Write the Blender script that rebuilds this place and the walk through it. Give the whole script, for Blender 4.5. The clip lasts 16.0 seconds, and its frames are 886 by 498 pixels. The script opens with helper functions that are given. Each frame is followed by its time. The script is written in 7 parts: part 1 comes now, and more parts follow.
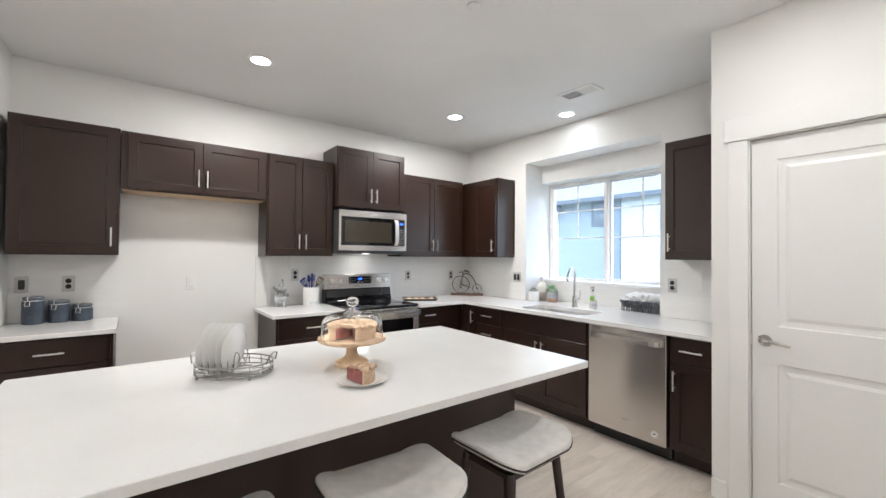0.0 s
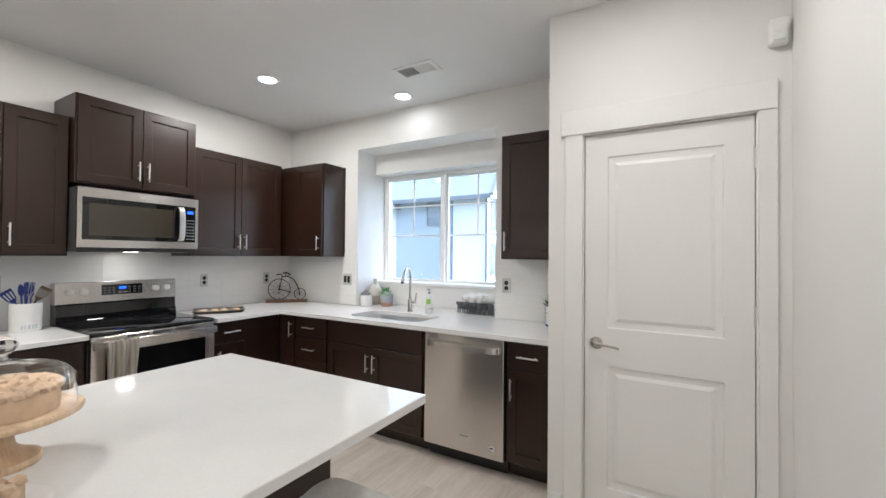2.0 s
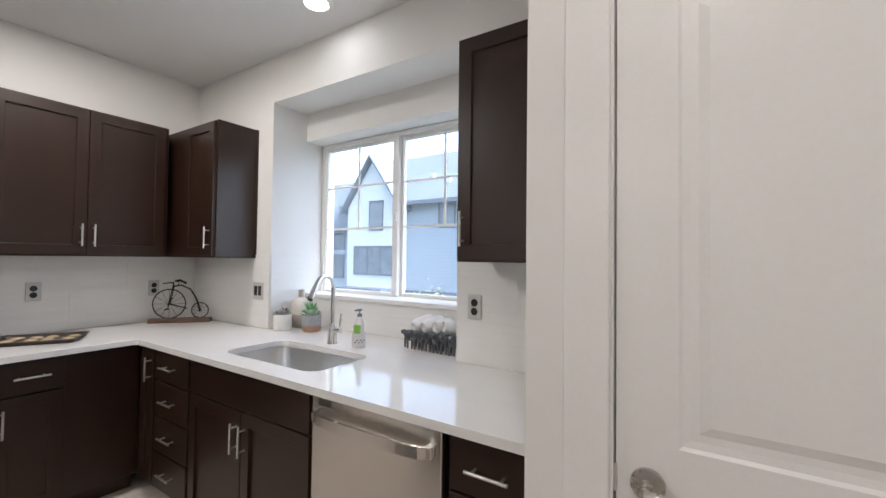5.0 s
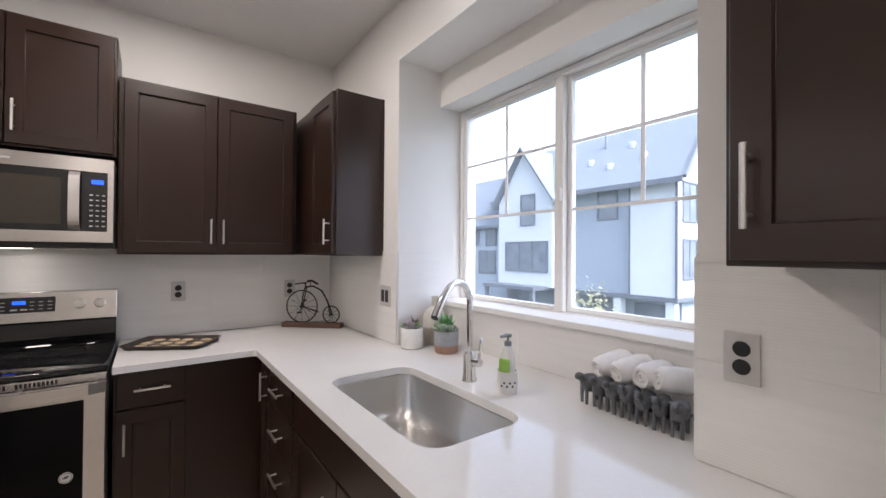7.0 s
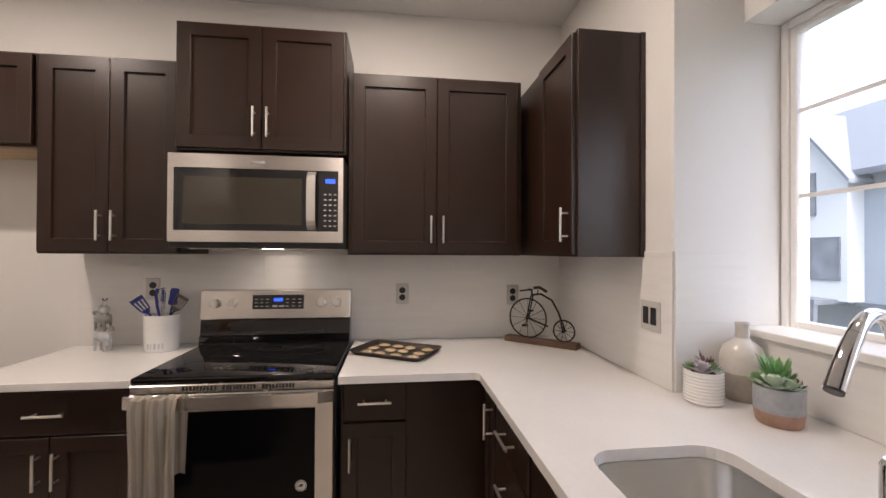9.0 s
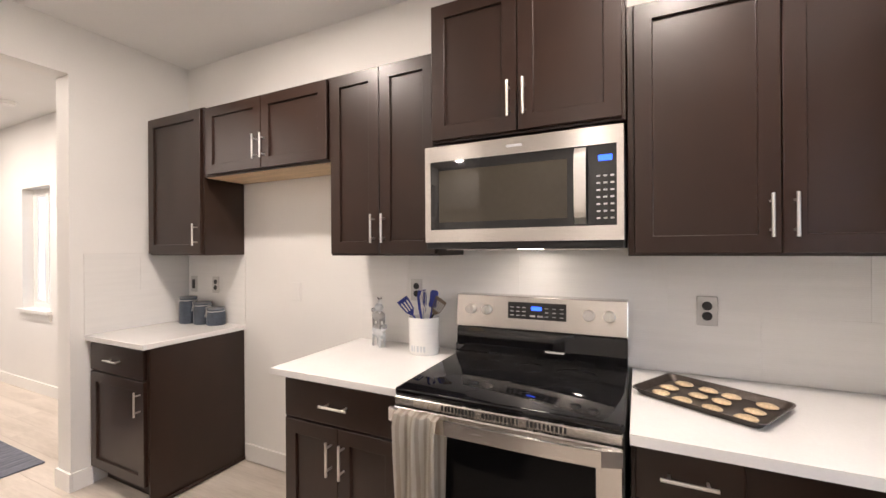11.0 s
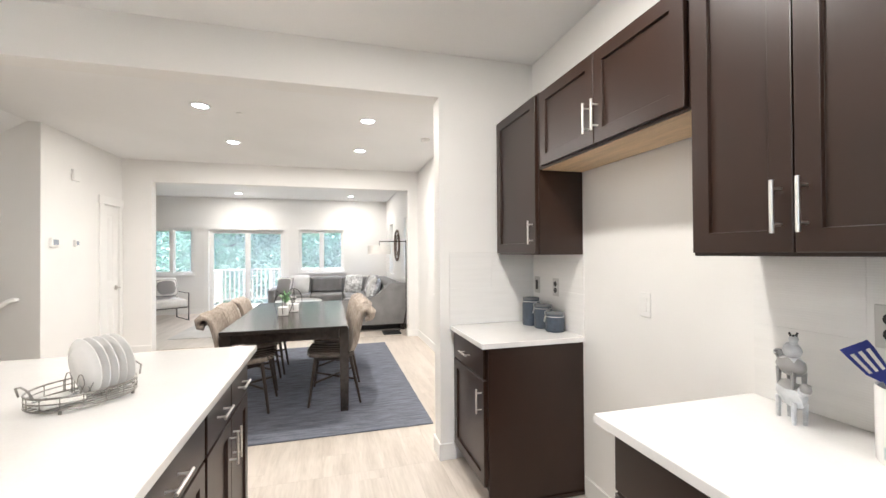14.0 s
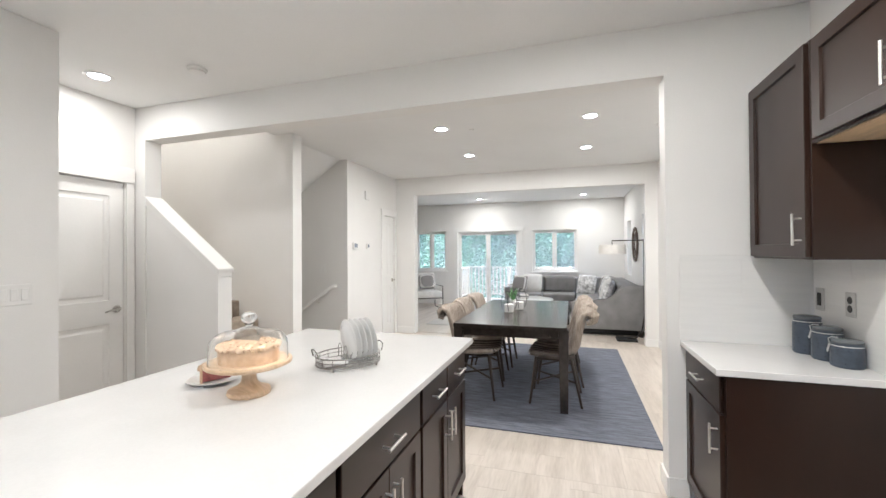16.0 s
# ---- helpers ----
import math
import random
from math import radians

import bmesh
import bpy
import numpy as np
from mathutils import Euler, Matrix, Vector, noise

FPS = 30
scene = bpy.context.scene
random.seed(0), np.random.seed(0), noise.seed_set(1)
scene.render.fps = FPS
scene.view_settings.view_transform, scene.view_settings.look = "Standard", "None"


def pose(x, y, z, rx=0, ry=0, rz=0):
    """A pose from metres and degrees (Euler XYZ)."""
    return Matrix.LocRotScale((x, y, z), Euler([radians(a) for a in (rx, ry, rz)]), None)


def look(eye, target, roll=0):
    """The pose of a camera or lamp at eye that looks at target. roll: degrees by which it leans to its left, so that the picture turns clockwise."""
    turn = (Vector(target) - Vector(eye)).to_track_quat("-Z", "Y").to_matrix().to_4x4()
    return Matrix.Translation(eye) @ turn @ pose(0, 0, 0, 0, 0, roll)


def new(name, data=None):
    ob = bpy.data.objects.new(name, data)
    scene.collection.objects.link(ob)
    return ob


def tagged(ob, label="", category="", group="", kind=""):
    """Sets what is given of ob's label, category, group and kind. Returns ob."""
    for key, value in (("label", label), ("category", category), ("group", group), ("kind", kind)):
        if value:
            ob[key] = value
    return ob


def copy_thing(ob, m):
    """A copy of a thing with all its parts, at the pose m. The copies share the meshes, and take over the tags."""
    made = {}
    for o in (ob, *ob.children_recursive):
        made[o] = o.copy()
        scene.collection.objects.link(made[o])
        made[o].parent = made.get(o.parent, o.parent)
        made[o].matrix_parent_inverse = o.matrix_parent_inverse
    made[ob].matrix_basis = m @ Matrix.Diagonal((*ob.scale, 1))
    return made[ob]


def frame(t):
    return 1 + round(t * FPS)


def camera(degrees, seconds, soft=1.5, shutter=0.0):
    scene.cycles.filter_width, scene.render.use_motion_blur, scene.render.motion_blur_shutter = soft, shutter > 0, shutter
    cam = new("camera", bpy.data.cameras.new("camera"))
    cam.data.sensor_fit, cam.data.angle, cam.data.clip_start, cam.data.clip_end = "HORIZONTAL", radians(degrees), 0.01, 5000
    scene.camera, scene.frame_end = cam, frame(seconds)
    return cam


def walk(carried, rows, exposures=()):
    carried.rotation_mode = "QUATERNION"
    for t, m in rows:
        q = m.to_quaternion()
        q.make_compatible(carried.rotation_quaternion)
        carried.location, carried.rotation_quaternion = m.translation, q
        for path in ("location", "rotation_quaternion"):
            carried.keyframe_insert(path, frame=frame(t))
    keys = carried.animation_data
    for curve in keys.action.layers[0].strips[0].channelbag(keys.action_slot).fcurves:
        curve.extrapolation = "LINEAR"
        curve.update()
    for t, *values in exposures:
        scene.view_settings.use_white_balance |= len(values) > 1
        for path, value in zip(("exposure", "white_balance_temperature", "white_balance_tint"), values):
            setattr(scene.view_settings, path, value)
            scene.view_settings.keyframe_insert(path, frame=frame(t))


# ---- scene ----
cam = camera(95.3, 16.0)
PATH = [
    (0, (0.16, 0.093, 1.398), (1.379, 1.678, 1.429), 0.5),
    (0.5, (0.235, 0.166, 1.385), (1.576, 1.65, 1.414), 0.6),
    (1, (0.356, 0.26, 1.39), (1.847, 1.592, 1.422), 0.8),
    (1.5, (0.459, 0.337, 1.403), (2.1, 1.48, 1.435), 0.4),
    (2, (0.632, 0.409, 1.407), (2.366, 1.405, 1.436), 0.5),
    (2.5, (0.814, 0.482, 1.422), (2.594, 1.393, 1.442), 0.2),
    (3, (1.043, 0.52, 1.412), (2.832, 1.414, 1.434), 0.2),
    (3.5, (1.287, 0.534, 1.396), (3.072, 1.436, 1.435), 0.4),
    (5.8, (2.287, 0.884, 1.393), (3.838, 2.145, 1.414), 0.4),
    (6, (2.346, 0.951, 1.401), (3.852, 2.267, 1.416), 0.3),
    (6.5, (2.473, 1.086, 1.394), (3.83, 2.556, 1.415), 0.4),
    (7, (2.575, 1.225, 1.399), (3.753, 2.841, 1.418), 0.4),
    (7.5, (2.614, 1.361, 1.394), (3.598, 3.102, 1.415), 0.4),
    (8, (2.618, 1.517, 1.396), (3.378, 3.367, 1.415), 0.3),
    (8.5, (2.649, 1.656, 1.39), (3.15, 3.592, 1.415), 0.3),
    (9, (2.666, 1.799, 1.395), (2.912, 3.784, 1.411), 0.3),
    (9.2, (2.66, 1.854, 1.395), (2.799, 3.849, 1.413), 0.2),
    (11.5, (2.444, 2.303, 1.414), (1.288, 3.935, 1.414), -0.5),
    (12, (2.427, 2.393, 1.417), (1.004, 3.798, 1.421), -0.5),
    (12.5, (2.372, 2.491, 1.415), (0.759, 3.674, 1.419), -0.3),
    (13, (2.275, 2.546, 1.389), (0.547, 3.553, 1.401), -0.4),
    (13.5, (2.174, 2.611, 1.393), (0.34, 3.409, 1.412), -0.4),
    (14, (2.117, 2.694, 1.396), (0.189, 3.227, 1.414), -0.4),
    (14.5, (2.099, 2.791, 1.414), (0.108, 2.984, 1.432), -0.5),
    (15, (2.107, 2.845, 1.417), (0.112, 2.716, 1.438), -0.3),
    (15.5, (2.12, 2.868, 1.417), (0.163, 2.46, 1.438), -0.4),
    (16, (2.124, 2.873, 1.419), (0.219, 2.267, 1.438), -0.4),
]
EXPOSURES = [(0.0, 3.0, 5230, 6), (1.0, 2.92, 5230, 6), (2.0, 2.73, 5250, 6), (3.5, 2.5, 5280, 5), (6.0, 2.43, 5500, 13), (7.0, 2.28, 5580, 14), (8.0, 2.21, 5780, 15), (9.0, 2.25, 6150, 17), (10.2, 2.68, 6050, 16), (11.5, 3.22, 5900, 14), (12.5, 3.36, 5800, 12), (14.0, 3.34, 5430, 7), (15.0, 3.13, 5300, 6), (16.0, 3.08, 5230, 6)]
walk(cam, [(t, look(eye, target, roll)) for t, eye, target, roll in PATH], EXPOSURES)

# ---- light ----
world = bpy.data.worlds.new("sky")
scene.world = world
world.use_nodes = True
_nt = world.node_tree
_sky = _nt.nodes.new("ShaderNodeTexSky")
_sky.sky_type = "NISHITA"
_sky.sun_disc = False
_sky.sun_elevation, _sky.sun_rotation = radians(48), radians(180)
_sky.dust_density, _sky.air_density, _sky.ozone_density = 4.0, 1.0, 1.0
_soft = _nt.nodes.new("ShaderNodeHueSaturation")
_soft.inputs["Saturation"].default_value = 0.45
_nt.links.new(_sky.outputs[0], _soft.inputs["Color"])
_nt.links.new(_soft.outputs[0], _nt.nodes["Background"].inputs[0])
_nt.nodes["Background"].inputs[1].default_value = 0.142
sun = new("sun", bpy.data.lights.new("sun", "SUN"))
sun.data.energy, sun.data.angle, sun.data.color = 1.4, radians(20), (1.0, 0.96, 0.9)
sun.matrix_world = look((0, 0, 0), (-math.sin(radians(180)) * math.cos(radians(48)), -math.cos(radians(180)) * math.cos(radians(48)), -math.sin(radians(48))))
LAMP_WATTS, LAMP_COLOR = 3.6, (1.0, 0.83, 0.65)


# ---- materials ----
def mat(name, color, rough=0.5, metal=0.0, var=0.08, scale=6.0, fine=60.0, bump=0.02, stretch=(1, 1, 1), rand=0.0, coat=0.0, tint=None, spec=0.5, rough_var=0.08):
    """A surface with colour and gloss that vary at two scales, and a fine relief."""
    m = bpy.data.materials.new(name)
    m.use_nodes = True
    n, l = m.node_tree.nodes, m.node_tree.links
    p = n["Principled BSDF"]
    tc, mp = n.new("ShaderNodeTexCoord"), n.new("ShaderNodeMapping")
    l.new(tc.outputs["Object"], mp.inputs[0])
    mp.inputs["Scale"].default_value = stretch
    big, small = n.new("ShaderNodeTexNoise"), n.new("ShaderNodeTexNoise")
    big.inputs["Scale"].default_value, big.inputs["Detail"].default_value = scale, 4
    small.inputs["Scale"].default_value, small.inputs["Detail"].default_value = fine, 5
    add = n.new("ShaderNodeMath")
    add.operation = "ADD"
    l.new(mp.outputs[0], big.inputs[0])
    l.new(mp.outputs[0], small.inputs[0])
    l.new(big.outputs[0], add.inputs[0])
    half = n.new("ShaderNodeMath")
    half.operation = "MULTIPLY"
    half.inputs[1].default_value = 0.6
    l.new(small.outputs[0], half.inputs[0])
    l.new(half.outputs[0], add.inputs[1])
    src = add
    if rand:
        oi, mr = n.new("ShaderNodeObjectInfo"), n.new("ShaderNodeMath")
        mr.operation = "MULTIPLY_ADD"
        mr.inputs[1].default_value = rand
        l.new(oi.outputs["Random"], mr.inputs[0])
        l.new(add.outputs[0], mr.inputs[2])
        src = mr
        off = n.new("ShaderNodeVectorMath")
        off.operation = "SCALE"
        off.inputs[0].default_value = (37.0, 23.0, 11.0)
        l.new(oi.outputs["Random"], off.inputs["Scale"])
        l.new(off.outputs[0], mp.inputs["Location"])
    rp = n.new("ShaderNodeValToRGB")
    c = Vector(color)
    d = Vector(tint) if tint else c * (1 - 2.2 * var)
    rp.color_ramp.elements[0].position, rp.color_ramp.elements[1].position = 0.45, 1.15 + rand * 0.6 if 1.15 + rand * 0.6 < 1 else 1.0
    rp.color_ramp.elements[0].color = (*d, 1)
    rp.color_ramp.elements[1].color = (*[min(1, x * (1 + var)) for x in c], 1)
    l.new(src.outputs[0], rp.inputs[0])
    l.new(rp.outputs[0], p.inputs["Base Color"])
    rr = n.new("ShaderNodeMapRange")
    rr.inputs["To Min"].default_value, rr.inputs["To Max"].default_value = max(0.02, rough - rough_var), min(1, rough + rough_var)
    l.new(small.outputs[0], rr.inputs[0])
    l.new(rr.outputs[0], p.inputs["Roughness"])
    p.inputs["Metallic"].default_value = metal
    p.inputs["Specular IOR Level"].default_value = spec
    p.inputs["Coat Weight"].default_value = coat
    if bump:
        b = n.new("ShaderNodeBump")
        b.inputs["Strength"].default_value, b.inputs["Distance"].default_value = bump, 0.004
        l.new(small.outputs[0], b.inputs["Height"])
        l.new(b.outputs[0], p.inputs["Normal"])
    return m


def glow(name, color, strength):
    m = bpy.data.materials.new(name)
    m.use_nodes = True
    p = m.node_tree.nodes["Principled BSDF"]
    p.inputs["Base Color"].default_value = (*color, 1)
    p.inputs["Emission Color"].default_value = (*color, 1)
    p.inputs["Emission Strength"].default_value = strength
    return m


def clear(name, color=(1, 1, 1), rough=0.0, ior=1.45):
    m = bpy.data.materials.new(name)
    m.use_nodes = True
    p = m.node_tree.nodes["Principled BSDF"]
    p.inputs["Base Color"].default_value = (*color, 1)
    p.inputs["Roughness"].default_value, p.inputs["IOR"].default_value = rough, ior
    p.inputs["Transmission Weight"].default_value = 1.0
    return m


def steel(name, rough, base=(0.68, 0.655, 0.625)):
    """Steel brushed along the level direction: reflections stretch upright."""
    m = mat(name, base, rough, 1.0, var=0.02, scale=2, fine=30, bump=0.0, stretch=(1, 1, 40), rough_var=0.012)
    n, l = m.node_tree.nodes, m.node_tree.links
    tg = n.new("ShaderNodeTangent")
    tg.direction_type, tg.axis = "RADIAL", "Z"
    p = n["Principled BSDF"]
    p.inputs["Anisotropic"].default_value = 0.8
    p.inputs["Anisotropic Rotation"].default_value = 0.25
    l.new(tg.outputs[0], p.inputs["Tangent"])
    return m


WALL = mat("wall_paint", (0.82, 0.807, 0.785), 0.6, var=0.02, scale=1.5, fine=220, bump=0.06)
CEIL = mat("ceiling_paint", (0.83, 0.825, 0.815), 0.8, var=0.02, scale=1.2, fine=150, bump=0.12)
TRIM = mat("trim_paint", (0.84, 0.83, 0.81), 0.35, var=0.015, scale=2, fine=90, bump=0.02)
CAB = mat("espresso_wood", (0.0245, 0.0105, 0.0058), 0.34, var=0.05, scale=1.8, fine=5, bump=0.0, stretch=(1.6, 1.6, 0.8), spec=0.52, tint=(0.013, 0.0056, 0.0033), rough_var=0.006)
CAB_H = mat("espresso_wood_across", (0.0245, 0.0105, 0.0058), 0.34, var=0.05, scale=1.8, fine=5, bump=0.0, stretch=(0.8, 1.6, 1.6), spec=0.52, tint=(0.013, 0.0056, 0.0033), rough_var=0.006)
MAPLE = mat("raw_maple", (0.62, 0.46, 0.28), 0.5, var=0.15, scale=3, fine=30, stretch=(0.8, 6, 6))
QUARTZ = mat("white_quartz", (0.80, 0.79, 0.775), 0.09, var=0.025, scale=4, fine=120, bump=0.0, rough_var=0.04)
TILE = mat("ribbed_tile", (0.80, 0.79, 0.77), 0.32, var=0.02, scale=5, fine=90, bump=0.25, stretch=(0.6, 0.6, 9), rand=0.05)
STEEL = steel("brushed_steel", 0.23)
STEEL_H = steel("brushed_steel_trim", 0.27)
NICKEL = mat("satin_nickel", (0.80, 0.78, 0.75), 0.36, 1.0, var=0.03, bump=0.0)
LEVER = mat("brushed_nickel_lever", (0.55, 0.53, 0.50), 0.28, 1.0, var=0.03, bump=0.0)
CHROME = mat("chrome", (0.86, 0.86, 0.87), 0.06, 1.0, var=0.01, bump=0.0, rough_var=0.03)
BLACKGLASS = mat("black_glass", (0.008, 0.008, 0.009), 0.03, var=0.02, bump=0.0, rough_var=0.015, spec=0.7)
BLACK = mat("black_plastic", (0.015, 0.015, 0.016), 0.4, var=0.1)
DARKMETAL = mat("dark_metal", (0.03, 0.026, 0.023), 0.45, 0.7, var=0.2)
WHITEP = mat("white_plastic", (0.82, 0.81, 0.79), 0.35, var=0.01, bump=0.0)
CERAMIC = mat("white_ceramic", (0.83, 0.82, 0.80), 0.18, var=0.02, bump=0.0)
FLOOR = mat("pale_oak_plank", (0.63, 0.57, 0.505), 0.38, var=0.07, scale=2.0, fine=14, bump=0.02, stretch=(0.6, 5, 5), rand=0.08, tint=(0.47, 0.41, 0.35))
SCREEN = glow("blue_display", (0.03, 0.10, 1.0), 0.35)
COOKGLASS = mat("glass_ceramic", (0.006, 0.006, 0.007), 0.03, var=0.02, bump=0.0, rough_var=0.01, spec=0.5)
OVENGLASS = mat("oven_glass", (0.004, 0.004, 0.0045), 0.06, var=0.02, bump=0.0, rough_var=0.02, spec=0.12)
LENS = glow("lamp_lens", (1.0, 0.95, 0.88), 3.0)
GLASS = clear("window_glass", (0.97, 0.985, 0.99), 0.0, 1.12)


def hazed(name, veil):
    """Window glass with a translucent veil that scatters daylight, imitating overexposed haze."""
    m = clear(name, (0.97, 0.985, 0.99), 0.0, 1.12)
    n, l = m.node_tree.nodes, m.node_tree.links
    tr, mx = n.new("ShaderNodeBsdfTranslucent"), n.new("ShaderNodeMixShader")
    tr.inputs[0].default_value = (0.94, 0.97, 0.98, 1)
    mx.inputs[0].default_value = veil
    l.new(n["Principled BSDF"].outputs[0], mx.inputs[1])
    l.new(tr.outputs[0], mx.inputs[2])
    l.new(mx.outputs[0], n["Material Output"].inputs[0])
    return m


HAZED, FAINT_HAZE = hazed("hazed_glass", 0.085), hazed("faint_haze_glass", 0.028)
DOME = clear("clear_glass", (0.99, 0.995, 0.99), 0.0, 1.45)


# ---- shapes ----
def box(bm, x0, y0, z0, x1, y1, z1, bev=0.0, seg=1):
    vs = [bm.verts.new((x, y, z)) for x in (x0, x1) for y in (y0, y1) for z in (z0, z1)]
    fs = [bm.faces.new([vs[i] for i in q]) for q in ((0, 1, 3, 2), (4, 6, 7, 5), (0, 4, 5, 1), (2, 3, 7, 6), (0, 2, 6, 4), (1, 5, 7, 3))]
    if bev:
        es = {e for f in fs for e in f.edges}
        bmesh.ops.bevel(bm, geom=list(es), offset=bev, segments=seg, affect="EDGES", profile=0.5)
    return bm


def lathe(bm, prof, cx=0, cy=0, cz=0, seg=24, sx=1.0, sy=1.0):
    """Turns the profile of (radius, height) round the z axis."""
    rings = []
    for r, z in prof:
        if r < 1e-5:
            rings.append([bm.verts.new((cx, cy, cz + z))])
        else:
            rings.append([bm.verts.new((cx + sx * r * math.cos(a), cy + sy * r * math.sin(a), cz + z)) for a in (2 * math.pi * i / seg for i in range(seg))])
    for a, b in zip(rings, rings[1:]):
        for i in range(seg):
            j = (i + 1) % seg
            if len(a) == 1 and len(b) > 1:
                bm.faces.new((a[0], b[j], b[i])[::-1])
            elif len(b) == 1 and len(a) > 1:
                bm.faces.new((a[i], a[j], b[0]))
            elif len(a) > 1:
                bm.faces.new((a[i], a[j], b[j], b[i]))
    return bm


def tube(bm, pts, r, seg=8, closed=False, taper=None):
    """A round bar along points."""
    pts = [Vector(p) for p in pts]
    n, rings = len(pts), []
    up = None
    for i, p in enumerate(pts):
        if closed:
            d = pts[(i + 1) % n] - pts[i - 1]
        else:
            d = pts[min(i + 1, n - 1)] - pts[max(i - 1, 0)]
        d.normalize()
        if up is None:
            up = d.orthogonal().normalized()
        up = (up - d * up.dot(d)).normalized()
        side = d.cross(up)
        k = r if taper is None else r + (taper - r) * i / max(1, n - 1)
        rings.append([bm.verts.new(p + up * (k * math.cos(a)) + side * (k * math.sin(a))) for a in (2 * math.pi * j / seg for j in range(seg))])
    for i in range(n if closed else n - 1):
        a, b = rings[i], rings[(i + 1) % n]
        for j in range(seg):
            bm.faces.new((a[j], a[(j + 1) % seg], b[(j + 1) % seg], b[j]))
    if not closed:
        bm.faces.new(rings[0][::-1])
        bm.faces.new(rings[-1])
    return bm


def arc(cx, cy, r, a0, a1, n=10):
    return [(cx + r * math.cos(radians(a0 + (a1 - a0) * i / n)), cy + r * math.sin(radians(a0 + (a1 - a0) * i / n))) for i in range(n + 1)]


def prism(bm, pts, z0, z1, bev=0.0):
    """A flat outline of (x, y), counter-clockwise, raised from z0 to z1."""
    lo, hi = [bm.verts.new((x, y, z0)) for x, y in pts], [bm.verts.new((x, y, z1)) for x, y in pts]
    fs = [bm.faces.new(lo[::-1]), bm.faces.new(hi)]
    for i in range(len(pts)):
        j = (i + 1) % len(pts)
        fs.append(bm.faces.new((lo[i], lo[j], hi[j], hi[i])))
    if bev:
        bmesh.ops.bevel(bm, geom=list({e for e in fs[1].edges} | {e for e in fs[0].edges}), offset=bev, segments=2, affect="EDGES", profile=0.5)
    return bm


def part(name, bm, material, parent=None, label="", smooth=False, m=None):
    me = bpy.data.meshes.new(name)
    if material is DOME:
        bmesh.ops.remove_doubles(bm, verts=bm.verts, dist=1e-5)
    bmesh.ops.recalc_face_normals(bm, faces=bm.faces)
    if m is not None:
        bmesh.ops.transform(bm, matrix=m, verts=bm.verts)
    bm.to_mesh(me)
    bm.free()
    me.materials.append(material)
    if smooth:
        me.shade_smooth()
        me.set_sharp_from_angle(angle=radians(40))
    ob = new(name, me)
    ob.parent = parent
    if label:
        ob["label"] = label
    return ob


def thing(name, m, label, category, group=""):
    ob = new(name)
    ob.matrix_world = m
    return tagged(ob, label, category, group)


def bx(*a, bev=0.0, seg=1):
    return box(bmesh.new(), *a, bev=bev, seg=seg)


def structure(name, boxes, material, label="", category="wall"):
    bm = bmesh.new()
    for b in boxes:
        box(bm, *b)
    return tagged(part(name, bm, material), label, category, kind="structure")


# ---- the plan: kitchen, hall, stair, dining and living rooms ----
NORTH, EAST, WEST, TOP = 4.10, 3.655, -0.52, 2.75
PANTRY, PEND = 2.887, 1.022
LIV, FAR, THY = -4.55, -8.6, -0.14
BAY0, BAY1, BAYTOP, BAYX = 1.655, 3.118, 2.437, 3.93

structure("wall_north", [(-2.68, NORTH, 0, 3.805, 4.28, TOP), (-3.28, NORTH, 0, -2.68, 4.28, 0.83), (-3.28, NORTH, 2.06, -2.68, 4.28, TOP), (-5.3, NORTH, 0, -3.28, 4.28, TOP),
                         (-5.95, NORTH, 0, -5.3, 4.28, 0.9), (-5.95, NORTH, 2.1, -5.3, 4.28, TOP), (-7.35, NORTH, 0, -5.95, 4.28, TOP),
                         (-8.0, NORTH, 0, -7.35, 4.28, 0.9), (-8.0, NORTH, 2.1, -7.35, 4.28, TOP), (FAR - 0.15, NORTH, 0, -8.0, 4.28, TOP)], WALL, "off-white painted plaster wall behind the range")
structure("wall_east", [(EAST, PEND - 0.116, 0, 3.805, BAY0, TOP), (EAST, BAY1, 0, 3.805, NORTH, TOP), (EAST, BAY0, BAYTOP, 3.805, BAY1, TOP)], WALL, "off-white painted wall with a bay over the sink")
WY0, WY1, WZ0, WZ1 = BAY0 + 0.002, BAY1 - 0.002, 1.106, 2.235
structure("wall_bay", [(3.805, BAY0 - 0.15, 0, 4.2, BAY0, BAYTOP), (3.805, BAY1, 0, 4.2, BAY1 + 0.15, BAYTOP), (BAYX, BAY0, 0, 4.2, BAY1, WZ0 - 0.002),
                       (BAYX, BAY0, WZ1 + 0.002, 4.2, BAY1, BAYTOP)], WALL, "off-white painted walls of the window bay")
structure("ceiling_bay", [(3.805, BAY0 - 0.15, BAYTOP, 4.2, BAY1 + 0.15, TOP)], WALL, "white soffit over the window bay", "ceiling")
DY0, DY1, DH = 0.095, 0.831, 2.053
structure("wall_pantry", [(PANTRY, -0.15, 0, 3.0, DY0 - 0.012, TOP), (PANTRY, DY1 + 0.012, 0, 3.0, PEND, TOP), (PANTRY, DY0 - 0.012, DH + 0.012, 3.0, DY1 + 0.012, TOP),
                          (3.0, PEND - 0.116, 0, EAST, PEND, TOP), (3.6, -0.15, 0, 3.655, PEND - 0.116, TOP)], WALL, "off-white painted wall round the pantry")
structure("wall_south", [(0.53, -0.15, 0, PANTRY, -0.03, TOP), (3.0, -0.15, 0, 3.6, -0.03, TOP)], WALL, "off-white painted wall with a light switch")
